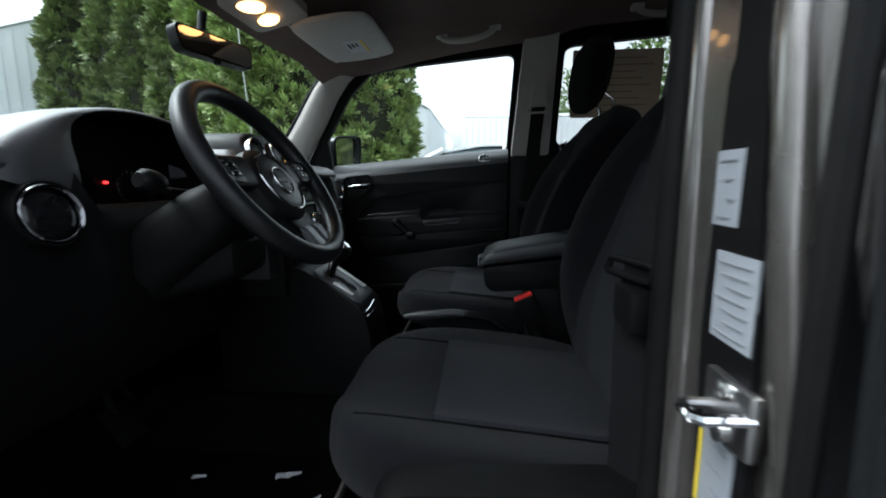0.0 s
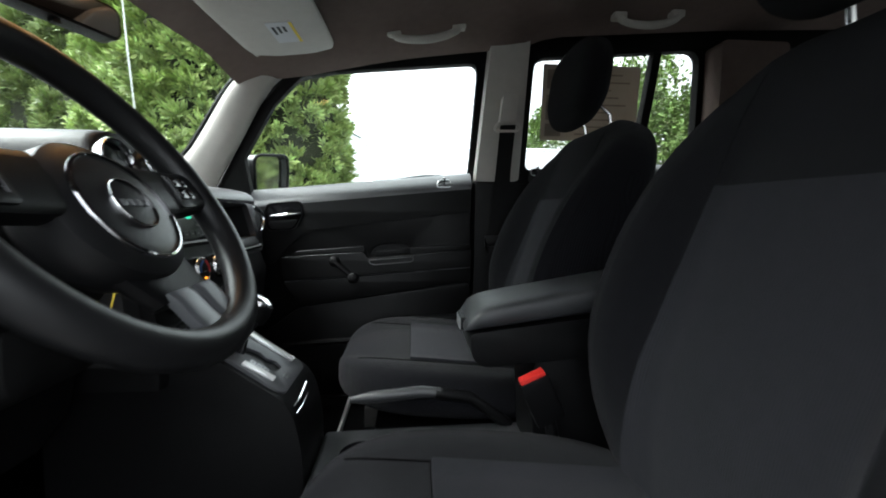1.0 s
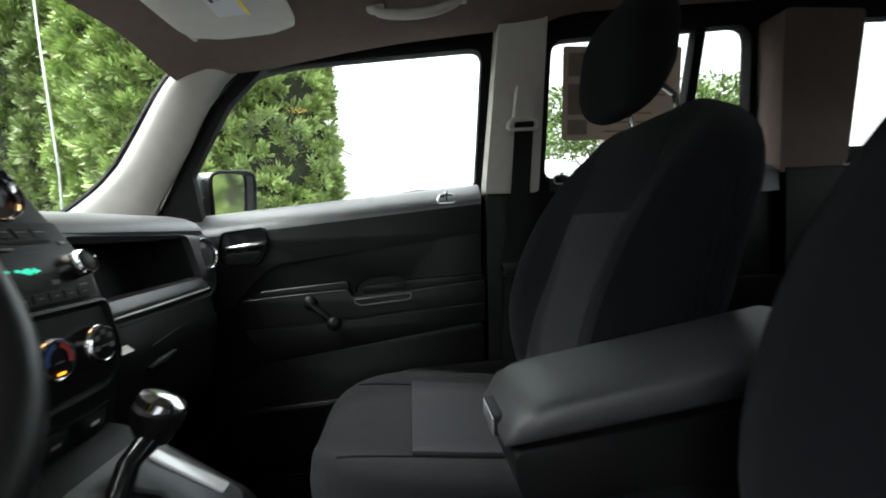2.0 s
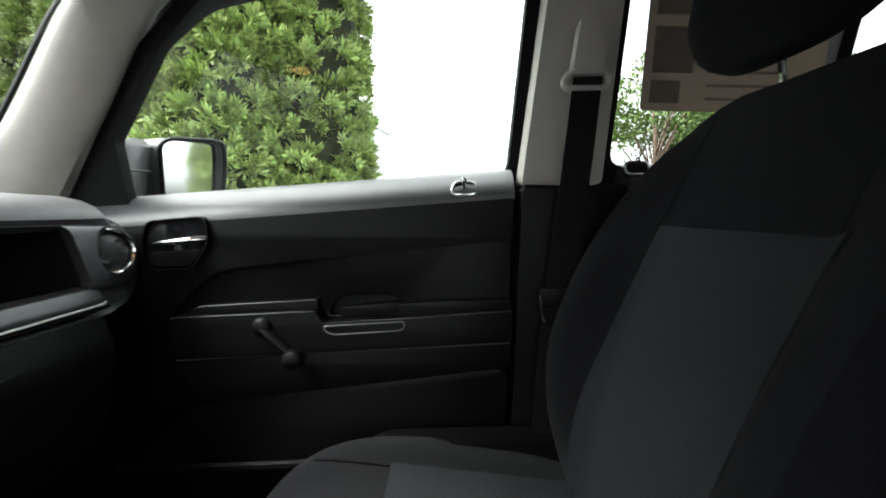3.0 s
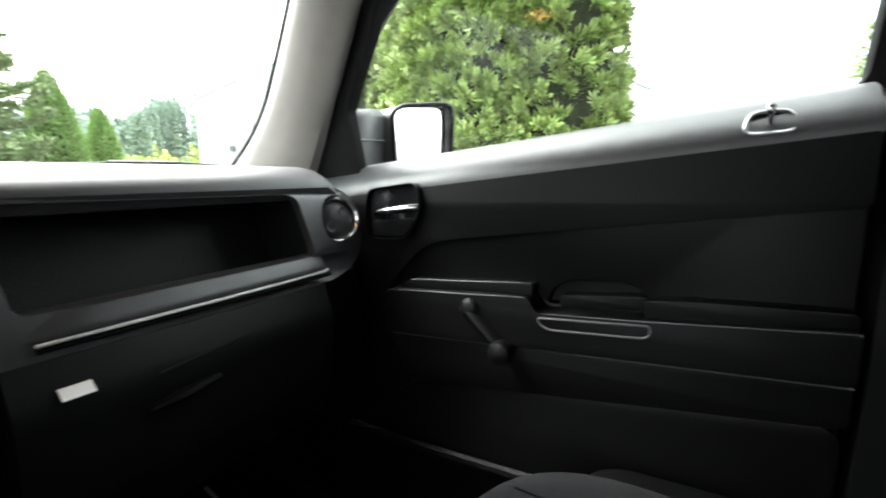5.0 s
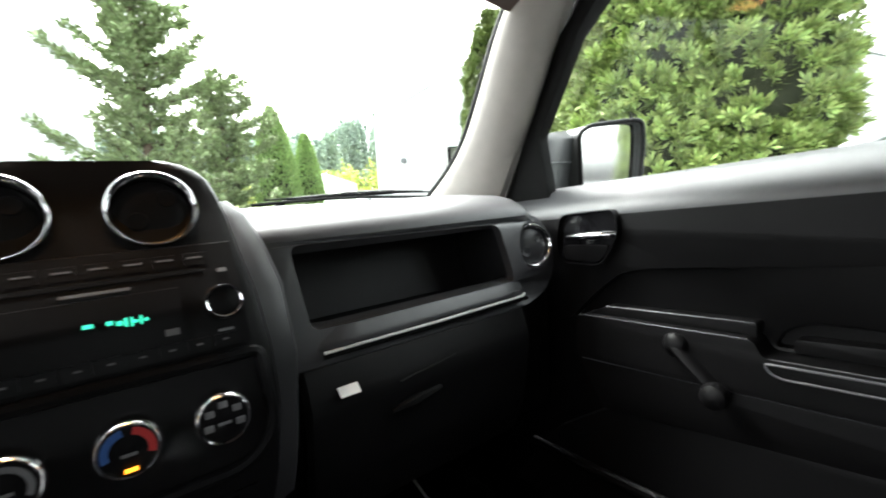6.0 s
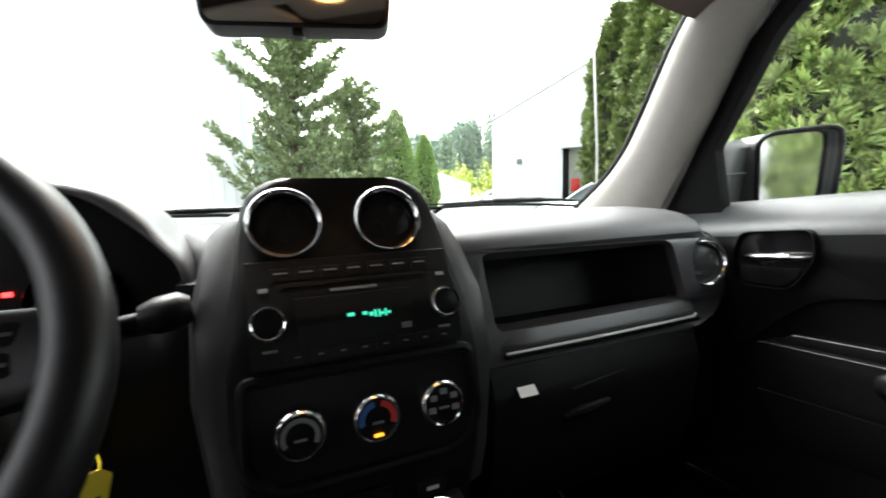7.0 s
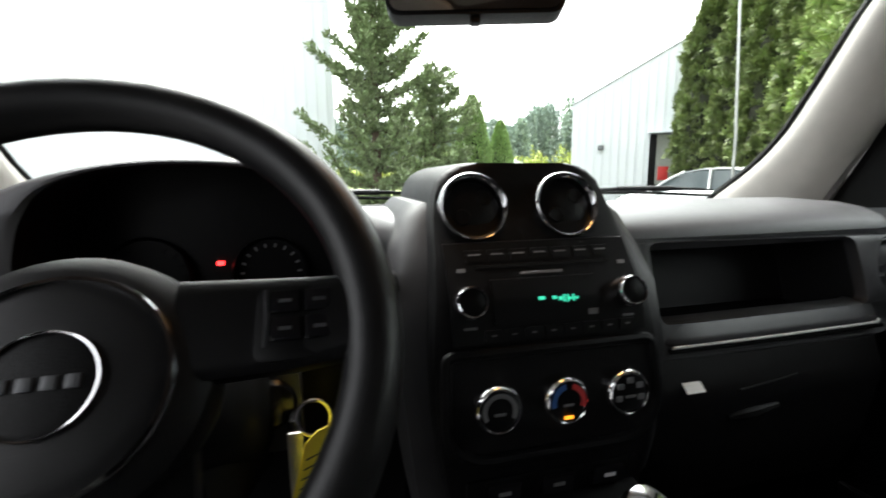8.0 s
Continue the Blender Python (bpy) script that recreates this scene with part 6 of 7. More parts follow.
hd_ = thing("vehicle", "dark grey metallic bonnet, fenders and wheels of the vehicle", "car body", (-1.5, 0, 0.0))
part("bonnet", sheet(B(), hood_f, 12, 14, 0.01), PAINT, hd_)
part("cowl", box(B(), -1.02, -0.93, -0.66, 0.66, 0.98, 1.055, 0.02), RUBBER, hd_)
for s in (-1, 1):
    part("fender", plate(B(), [(-2.0, 0.45), (-1.80, 0.45), (-1.74, 0.66), (-1.58, 0.76), (-1.38, 0.72), (-1.24, 0.45), (-0.93, 0.40), (-0.88, 1.03), (-1.3, 1.0), (-1.95, 0.90)], [], lambda u, v, w: Vector((u, s * (0.80 - w), v)), 0, 0.11, 0.03, 3), PAINT, hd_)
    whl = part("wheel", lathe(B(), [(0.20, -0.10), (0.32, -0.10), (0.34, -0.07), (0.34, 0.07), (0.32, 0.10), (0.20, 0.10)], facing((-1.50, s * 0.72, 0.34), (0, s, 0)), 36), RUBBER, hd_, "black tyre")
    part("rim", lathe(B(), [(0.20, 0.02), (0.20, 0.095), (0.16, 0.08), (0.05, 0.095), (0, 0.095)], facing((-1.50, s * 0.72, 0.34), (0, s, 0)), 24), STEEL, whl)
part("bumper", box(B(), -2.12, -1.93, -0.80, 0.80, 0.35, 0.88, 0.06, 3), PAINT, hd_)
for s in (-1, 1):
    rwh = part("wheel", lathe(B(), [(0.20, -0.10), (0.32, -0.10), (0.34, -0.07), (0.34, 0.07), (0.32, 0.10), (0.20, 0.10)], facing((1.15, s * 0.76, 0.34), (0, s, 0)), 36), RUBBER, hd_, "black tyre")
    part("rim", lathe(B(), [(0.20, 0.02), (0.20, 0.095), (0.16, 0.08), (0.05, 0.095), (0, 0.095)], facing((1.15, s * 0.76, 0.34), (0, s, 0)), 24), STEEL, rwh)
for y0, y1 in ((0.24, 0.74), (-0.42, 0.10)):
    wp = thing("windscreen_wiper", "black windscreen wiper resting at the glass base", "wiper", (-0.95, y0, 1.07), "wipers")
    f = lambda y: -0.935 + 0.11 * (y / 0.66) ** 2
    part("blade", tube(B(), [(f(y), y, 1.120 + 0.006 * math.sin(9 * (y - y0))) for y in (lerp(y0, min(y1, 0.66), j / 8) for j in range(9))], 0.004, 6), RUBBER, wp)
    part("arm", tube(B(), [(-0.975, y0 - 0.03, 1.06), (f(y0 + 0.1) - 0.02, y0 + 0.08, 1.128), (f(y0 + 0.26) - 0.012, y0 + 0.26, 1.137), (f(y0 + 0.38) - 0.008, y0 + 0.38, 1.131)], [0.009, 0.005, 0.004, 0.003], 8), RUBBER, wp)
    part("blade_spoiler", tube(B(), [(f(y) - 0.012, y, 1.1285 + 0.004 * math.sin(7 * (y - y0))) for y in (lerp(y0 + 0.03, min(y1, 0.64), j / 8) for j in range(9))], 0.0022, 6), BLACK, wp)
    part("hinge", tube(B(), [(f(y0 + 0.2) - 0.01, y0 + 0.19, 1.134), (f(y0 + 0.3) - 0.008, y0 + 0.31, 1.134)], 0.006, 8), BLACK, wp)
ant = thing("aerial", "thin metal whip aerial on the fender", "aerial", (-0.88, 0.72, 1.02))
part("mast", tube(B(), [(-0.868, 0.72, 1.02), (-0.872, 0.72, 1.25), (-0.895, 0.72, 1.56), (-0.905, 0.72, 1.75)], [0.0035, 0.003, 0.0025, 0.002], 8), STEEL, ant)
part("base", lathe(B(), [(0.018, 0), (0.016, 0.012), (0.007, 0.03), (0, 0.032)], pose(-0.868, 0.72, 1.01), 16), RUBBER, ant)

# passenger-side door mirror
dm = thing("door_mirror", "dark grey door mirror housing with bright mirror glass", "door mirror", (-0.56, 0.80, 1.12))
# the rim runs from its inner end (forward) to its outer end (rearward)
MT = Vector((0.60, 0.80, 0.0))
MF = Vector((-0.80, 0.60, 0.0))
MO = Vector((-0.5225, 0.9105, 1.192))
on_mir = lambda u, v, w: MO + MT * u + Vector((0, 0, v)) + MF * w
oval = rpoly([(-0.066, -0.078), (0.066, -0.070), (0.073, 0.030), (0.070, 0.070), (0.048, 0.0745), (-0.050, 0.066), (-0.071, 0.050)], [0.012, 0.022, 0.03, 0.018, 0.02, 0.016, 0.016], 4)
rings = []
for w, f, du, dv in ((0.030, 0.965, 0.0, 0.0), (0.002, 0.975, 0.0, 0.0), (-0.004, 0.985, 0.0, 0.0), (0.0, 1.0, 0.0, 0.0), (0.02, 1.02, -0.012, 0.0), (0.05, 1.0, -0.034, -0.002), (0.08, 0.95, -0.052, -0.005), (0.105, 0.84, -0.062, -0.008), (0.12, 0.62, -0.064, -0.010), (0.126, 0.30, -0.064, -0.012)):
    rings.append([on_mir(u * f + du, v * f + dv, w) for u, v in oval])
part("housing", loft(B(), rings), SHELL, dm, "dark grey mirror shell", 55)
part("inner_arm", loft(B(), [[Vector((x, y, z)) for x, z in ((-0.655 + 0.03 * k, zb), (-0.575 - 0.02 * k, zb), (-0.560 - 0.018 * k, zm), (-0.575 - 0.022 * k, zt), (-0.65 + 0.02 * k, zt))] for y, zb, zm, zt, k in ((0.742, 1.075, 1.215, 1.232, 0.3), (0.750, 1.075, 1.220, 1.238, 0.1), (0.80, 1.085, 1.230, 1.2470, 0.35), (0.85, 1.100, 1.235, 1.2520, 0.9))]), SHELL, dm, "", 50)
part("arm_seam", tube(B(), [(-0.5645, 0.746, 1.178), (-0.570, 0.795, 1.180), (-0.578, 0.845, 1.182)], 0.0022, 6), GREYPLASTIC, dm)
part("bezel", tube(B(), [on_mir(u, v, -0.003) for u, v in oval], 0.0055, 8, closed=True), BLACK, dm)
gt = Matrix.Rotation(radians(10.0), 3, "Z")
part("mirror_glass", plate(B(), [(u * 0.965, v * 0.95) for u, v in oval], [], lambda u, v, w: MO + MF * 0.006 + gt @ (MT * u) + Vector((0, 0, v)) - (gt @ MF) * w, 0, 0.002), MIRROR, dm)
part("foot", box(B(), -0.64, -0.56, 0.742, 0.80, 1.06, 1.12, 0.02), BLACK, dm)


# ---- planting ----
def foliage_mesh(name, pts, ways, sizes, mat, width=0.5, fan=3, droop=0.0, seed=1):
    """One mesh of many small folded leaf sprays."""
    rng = np.random.default_rng(seed)
    P, D, S = np.repeat(pts, fan, 0), np.repeat(ways, fan, 0), np.repeat(sizes, fan)
    n = len(P)
    D = D + rng.normal(0, 0.42, (n, 3))
    D[:, 2] -= droop
    D /= np.linalg.norm(D, axis=1, keepdims=True)
    R = np.cross(D, rng.normal(0, 1, (n, 3)))
    R /= np.linalg.norm(R, axis=1, keepdims=True) + 1e-9
    N = np.cross(R, D)
    S = S * rng.uniform(0.6, 1.3, n)
    s, w = S[:, None], (S * width)[:, None]
    V = np.stack([P, P + D * s * 0.55 + R * w * 0.5 - N * s * 0.08, P + D * s + N * s * 0.05, P + D * s * 0.55 - R * w * 0.5 - N * s * 0.08], 1).reshape(-1, 3)
    i = 4 * np.arange(n)
    F = np.concatenate([np.stack([i, i + 1, i + 2], 1), np.stack([i, i + 2, i + 3], 1)])
    me = bpy.data.meshes.new(name)
    me.from_pydata(V.tolist(), [], F.tolist())
    me.materials.append(mat)
    return me


def column_profile(t, taper, foot):
    """Width of a columnar crown at the share t of its height; foot: its width at the ground."""
    return np.minimum(1, foot + t * (1 - foot) * 5.0) * np.maximum(0, 1 - t ** (1 / (1 - taper) + 1)) ** 0.8


def column_crown(H, R, n, seed, size, taper=0.55, lump=0.2):
    """Places and outward ways of sprays on a lumpy column that narrows to its top."""
    rng = np.random.default_rng(seed)
    z = H * rng.uniform(0.01, 1, n) ** 0.9
    a = rng.uniform(0, 2 * np.pi, n)
    lumps = 1 + lump * (np.sin(3 * a + 2.1 * z + seed) * np.sin(2.3 * z + 1.7 * a) + 0.6 * np.sin(7 * a - 3.3 * z) * np.sin(5.1 * z + seed))
    depth = 1 - 0.22 * rng.uniform(0, 1, n) ** 2
    r = R * column_profile(z / H, taper, 0.35) * lumps * depth
    pts = np.stack([r * np.cos(a), r * np.sin(a), z], 1)
    ways = np.stack([np.cos(a) * 0.8, np.sin(a) * 0.8, np.full(n, 0.75)], 1)
    return pts, ways, np.full(n, size)


def tufted_crown(name, H, R, clumps, seed, tuft, mat, taper, foot, lump, hue=1.0, sprays=11, fingers=6):
    """A columnar evergreen crown: clumps of flat fan-shaped sprays, each spray a fan of narrow leaf fingers."""
    rng = np.random.default_rng(seed)
    unit = lambda q: q / (np.linalg.norm(q, axis=-1, keepdims=True) + 1e-9)
    z = H * rng.uniform(0.0, 0.985, clumps)
    a = rng.uniform(0, 2 * np.pi, clumps)
    bumps = 1 + lump * (np.sin(2 * a + 1.7 * z + seed) * np.sin(1.9 * z + a) + 0.5 * np.sin(5 * a - 2.9 * z + seed))
    r = R * column_profile(z / H, taper, foot) * bumps * rng.uniform(0.74, 0.97, clumps)
    C = np.stack([r * np.cos(a), r * np.sin(a), z], 1)
    out = unit(np.stack([np.cos(a), np.sin(a), rng.uniform(0.05, 0.65, clumps)], 1))
    big = tuft * rng.uniform(0.65, 1.35, clumps)
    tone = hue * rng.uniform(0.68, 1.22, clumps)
    # sprays
    C, out, big, tone = (np.repeat(q, sprays, 0) for q in (C, out, big, tone))
    d = unit(out + rng.normal(0, 0.50, out.shape) + np.array([0, 0, 0.15]))
    base = C + d * big[:, None] * rng.uniform(0.05, 0.45, (len(C), 1)) + rng.normal(0, 0.10, C.shape) * big[:, None]
    side = unit(np.cross(d, rng.normal(0, 1, d.shape)))
    # fingers
    k = len(base)
    ang = np.tile(np.linspace(-1.05, 1.05, fingers), k) + rng.normal(0, 0.10, k * fingers)
    d, side, base, big, tone = (np.repeat(q, fingers, 0) for q in (d, side, base, big, tone))
    way = unit(np.cos(ang)[:, None] * d + np.sin(ang)[:, None] * side + rng.normal(0, 0.10, d.shape))
    L = big * (0.42 + 0.34 * np.cos(ang)) * rng.uniform(0.8, 1.2, len(ang))
    w = (big * 0.085)[:, None]
    nrm = np.cross(d, side)
    flat = unit(np.cross(way, nrm) + rng.normal(0, 0.25, d.shape))
    root = base + d * (big * 0.25 * (1 - np.abs(ang)))[:, None]
    V = np.stack([root, root + way * L[:, None] * 0.6 + flat * w, root + way * L[:, None], root + way * L[:, None] * 0.6 - flat * w], 1).reshape(-1, 3)
    i = 4 * np.arange(len(root))
    F = np.stack([i, i + 1, i + 2, i + 3], 1)
    me = bpy.data.meshes.new(name)
    me.from_pydata(V.tolist(), [], F.tolist())
    # low at the shade-dark spray base, 1 at the pale tip
    tip_attr = me.attributes.new("tip_blend", "FLOAT", "POINT")
    tip_attr.data.foreach_set("value", np.tile([0.15, 0.7, 1.0, 0.7], len(root)).astype(np.float32))
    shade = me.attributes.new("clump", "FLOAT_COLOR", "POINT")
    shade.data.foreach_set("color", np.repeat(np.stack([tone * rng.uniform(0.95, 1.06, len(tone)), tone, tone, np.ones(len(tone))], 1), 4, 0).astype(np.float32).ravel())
    me.materials.append(mat)
    return me


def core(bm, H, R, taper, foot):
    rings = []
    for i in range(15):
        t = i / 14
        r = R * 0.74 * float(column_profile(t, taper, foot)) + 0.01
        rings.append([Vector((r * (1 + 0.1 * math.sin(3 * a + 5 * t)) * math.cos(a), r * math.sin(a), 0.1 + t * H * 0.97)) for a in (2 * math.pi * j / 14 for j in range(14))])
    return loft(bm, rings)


def column_tree(name, label, H, R, n, seed, size, mat, loc, taper=0.55, lump=0.2, group="", tufts=False, foot=0.35, hue=1.0):
    t = thing(name, label, "tree", (0, 0, 0), group)
    part("trunk", tube(B(), [(0, 0, -0.05), (0.02, 0.01, H * 0.3), (0, 0, H * 0.9)], [0.12, 0.09, 0.02], 10), BARK, t)
    if tufts:
        cr = new("crown", tufted_crown("crown", H, R, n, seed, size, mat, taper, foot, lump, hue))
    else:
        cr = new("crown", foliage_mesh("crown", *column_crown(H, R, n, seed, size, taper, lump), mat, 0.30, 3, 0.0, seed))
    cr.parent = t
    # solid dark column added behind the leaf as its inner shade
    part("shade_core", core(B(), H, R, taper, foot), HEDGECORE, t)
    t.location = loc
    return t


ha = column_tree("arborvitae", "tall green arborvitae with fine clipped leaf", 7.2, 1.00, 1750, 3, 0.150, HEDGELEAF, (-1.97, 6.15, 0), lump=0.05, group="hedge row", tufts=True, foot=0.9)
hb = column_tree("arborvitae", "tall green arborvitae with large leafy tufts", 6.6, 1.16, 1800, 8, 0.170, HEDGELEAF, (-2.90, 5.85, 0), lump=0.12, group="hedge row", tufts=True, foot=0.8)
# hue 0.6 puts the shadow-side darkness of the far trees into their leaf
hf = column_tree("arborvitae", "tall arborvitae further along the row, darkened as on its shadow side", 7.4, 1.10, 750, 14, 0.24, HEDGELEAF, (-6.45, 10.15, 0), lump=0.10, group="hedge row", tufts=True, foot=0.62, hue=0.6)
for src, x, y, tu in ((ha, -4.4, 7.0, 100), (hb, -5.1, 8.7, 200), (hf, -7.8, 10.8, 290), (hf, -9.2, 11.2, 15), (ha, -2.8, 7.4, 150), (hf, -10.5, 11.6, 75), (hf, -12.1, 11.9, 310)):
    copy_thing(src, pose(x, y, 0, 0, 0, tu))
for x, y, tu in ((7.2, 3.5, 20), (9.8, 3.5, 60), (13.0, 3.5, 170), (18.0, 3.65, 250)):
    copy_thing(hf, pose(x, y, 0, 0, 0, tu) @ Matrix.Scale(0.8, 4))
ca = column_tree("cypress", "narrow green conical cypress", 4.9, 0.95, 6000, 5, 0.16, CYPRESSLEAF, (-20.0, 6.1, 0), taper=0.05, lump=0.08, group="cypresses")
cb = column_tree("cypress", "smaller narrow green conical cypress", 4.0, 0.72, 5000, 6, 0.15, CYPRESSLEAF, (-21.5, 8.1, 0), taper=0.05, lump=0.08, group="cypresses")


def spruce(loc, H, seed, label):
    rng = np.random.default_rng(seed)
    t = thing("spruce", label, "tree")
    part("trunk", tube(B(), [(0, 0, -0.05), (0.05, 0.0, H * 0.5), (0, 0, H)], [0.14, 0.09, 0.012], 10), BARK, t)
    limbs, pts, ways = B(), [], []
    z = 0.5
    while z < H - 0.15:
        k = 1 - z / H
        m = 6 if z > 1.0 else 7
        for i in range(m):
            a = 2 * math.pi * (i + rng.uniform(-0.25, 0.25)) / m + z * 2.4
            Lb = (0.25 + 1.65 * k ** 0.6) * rng.uniform(0.30, 1.25)
            rise = rng.uniform(0.28, 0.75)
            pth = []
            for j in range(6):
                s = j / 5
                pth.append(Vector((Lb * s * math.cos(a), Lb * s * math.sin(a), z + Lb * (rise * s ** 2.2 - 0.16 * s))))
            tube(limbs, pth, [0.028 * (1 - 0.8 * j / 5) * (0.4 + k) for j in range(6)], 5)
            nn = int(12 + 125 * Lb)
            for _ in range(nn):
                s = rng.uniform(0.02, 1.0) ** 0.8
                q = pth[min(4, int(s * 5))].lerp(pth[min(5, int(s * 5) + 1)], s * 5 % 1)
                off = rng.normal(0, 0.055 + 0.08 * (1 - s), 3)
                sd = rng.choice((-1, 1))
                pts.append((q.x + off[0], q.y + off[1], q.z + off[2] * 0.75 + 0.03))
                ways.append((math.cos(a + sd * 0.8), math.sin(a + sd * 0.8), 0.55))
        z += 0.30 + 0.22 * k
    part("limbs", limbs, BARK, t)
    cr = new("crown", foliage_mesh("crown", np.array(pts), np.array(ways), np.full(len(pts), 0.15), SPRUCELEAF, 0.34, 3, 0.0, seed))
    cr.parent = t
    t.location = loc
    return t


sp1 = spruce((-12.2, 0.92, 0), 8.6, 11, "dark green spruce with uneven upswept branches")
sp2 = spruce((-14.0, 2.9, 0), 4.6, 12, "smaller green spruce beside the taller one")


def broad_tree(loc, H, R, seed, label, n=5200):
    rng = np.random.default_rng(seed)
    t = thing("broadleaf_tree", label, "tree", group="trees beyond the yard")
    part("trunk", tube(B(), [(0, 0, -0.05), (0.1, 0, H * 0.3), (0, 0.1, H * 0.6)], [0.2, 0.16, 0.08], 8), BARK, t)
    limbs, pts = B(), []
    for i in range(16):
        a, zz = rng.uniform(0, 2 * math.pi), H * rng.uniform(0.25, 0.6)
        e = Vector((R * rng.uniform(0.3, 0.8) * math.cos(a), R * rng.uniform(0.3, 0.8) * math.sin(a), zz + H * rng.uniform(0.08, 0.36)))
        tube(limbs, [(0, 0, zz * 0.8), e * 0.5 + Vector((0, 0, zz * 0.45)), e], [0.07, 0.045, 0.015], 5)
        rr = R * rng.uniform(0.28, 0.46)
        q = rng.normal(0, 1, (n // 16, 3))
        q = q / np.linalg.norm(q, axis=1, keepdims=True) * rr * rng.uniform(0.55, 1.0, (n // 16, 1))
        pts.append(q + np.array(e))
    part("limbs", limbs, BARK, t)
    P = np.concatenate(pts)
    W = P - np.array([0, 0, H * 0.5])
    W /= np.linalg.norm(W, axis=1, keepdims=True)
    cr = new("crown", foliage_mesh("crown", P, W, np.full(len(P), 0.24), BROADLEAF, 0.6, 2, 0.2, seed))
    cr.parent = t
    t.location = loc
    return t


bt1 = broad_tree((11.0, 23.0, 0), 9.6, 3.6, 21, "green broadleaf tree beyond the yard")
bt2 = broad_tree((16.5, 25.0, 0), 9.2, 3.8, 22, "green broadleaf tree beyond the yard")
for x, y, tu, src in ((17.0, 22.5, 40, bt1), (31, 24, 90, bt2), (36, 22, 200, bt1), (42, 18, 10, bt2), (48, 9, 130, bt1), (50, -2, 60, bt2), (48, -14, 240, bt1), (8.6, 30, 160, bt2)):
    copy_thing(src, pose(x, y, 0, 0, 0, tu) @ Matrix.Scale(0.28 if x > 30 else 0.9, 4))
copy_thing(cb, pose(6.2, 22.5, 0, 0, 0, 30))


def far_woods():
    rng = np.random.default_rng(31)
    P, W = [], []
    for i in range(120):
        y = -12 + 78 * i / 119 + rng.uniform(-0.8, 0.8)
        x, H = -95 + rng.uniform(-8, 8), rng.uniform(9.5, 12.5) + 6 * math.exp(-((y - 50) / 6.0) ** 2)
        z = H * rng.uniform(0.05, 1, 560)
        a = rng.uniform(0, 2 * np.pi, 560)
        r = rng.uniform(1.9, 3.0) * (1 - z / H) ** 0.55 * rng.uniform(0.5, 1.15, 560)
        P.append(np.stack([x + r * np.cos(a), y + r * np.sin(a), z + 1.5], 1))
        W.append(np.stack([np.cos(a), np.sin(a), np.full(560, 0.2)], 1))
    P, W = np.concatenate(P), np.concatenate(W)
    return foliage_mesh("far_woods", P, W, np.full(len(P), 0.7), HAZELEAF, 0.6, 2, 0.0, 31)


def shrub_bank():
    rng = np.random.default_rng(41)
    P = []
    for i in range(40):
        c = np.array([-58 + rng.uniform(-4, 4), -6 + 40 * i / 39 + rng.uniform(-1, 1), 0.8])
        q = rng.normal(0, 1, (260, 3))
        q = q / np.linalg.norm(q, axis=1, keepdims=True) * np.array([1.6, 1.6, rng.uniform(1.6, 2.8)]) * rng.uniform(0.6, 1, (260, 1))
        P.append(c + q * np.array([1, 1, 0.7 + 1.3 * smooth(8, 30, c[1])]))
    P = np.concatenate(P)
    W = rng.normal(0, 1, P.shape) + np.array([0.3, 0, 0.6])
    return foliage_mesh("shrub_bank", P, W, np.full(len(P), 0.42), SHRUB, 0.6, 2, 0.0, 41)


tagged(new("shrub_bank", shrub_bank()), "yellow-green shrubs in front of the far woods", "shrubs", kind="stuff")
tagged(new("far_woods", far_woods()), "distant conifer woods on a low rise, haze in their leaf colour", "woods", kind="stuff")
whole("meadow", sheet(B(), lambda s, t: Vector((lerp(-30, -140, s), lerp(-60, 90, t), 0.02 + 3.2 * smooth(0.1, 0.9, s))), 12, 12), GRASS, "pale green meadow rising behind the yard", "meadow", "structure")


# ---- buildings ----
def ribbed_wall(bm, p0, p1, z0, top, pitch=0.30, deep=0.03):
    """Vertical ribbed cladding from p0 to p1; top(s) gives the height along it."""
    p0, p1 = Vector((*p0, 0)), Vector((*p1, 0))
    d = (p1 - p0)
    L = d.length
    d.normalize()
    nrm_ = Vector((d.y, -d.x, 0))
    n = int(L / pitch)
    low, high, s = [], [], []
    for i in range(n + 1):
        for off, out in ((0.0, 0), (0.62, 0), (0.72, 1), (0.88, 1), (0.98, 0)):
            u = (i + off) * pitch
            if u <= L:
                s.append((u, out))
    s.append((L, 0))
    rows = []
    for u, out in s:
        q = p0 + d * u + nrm_ * deep * out
        rows.append([Vector((q.x, q.y, z0)), Vector((q.x, q.y, top(u / L)))])
    vs = [[bm.verts.new(c) for c in r] for r in rows]
    for i in range(len(vs) - 1):
        bm.faces.new((vs[i][0], vs[i + 1][0], vs[i + 1][1], vs[i][1]))
    return bm


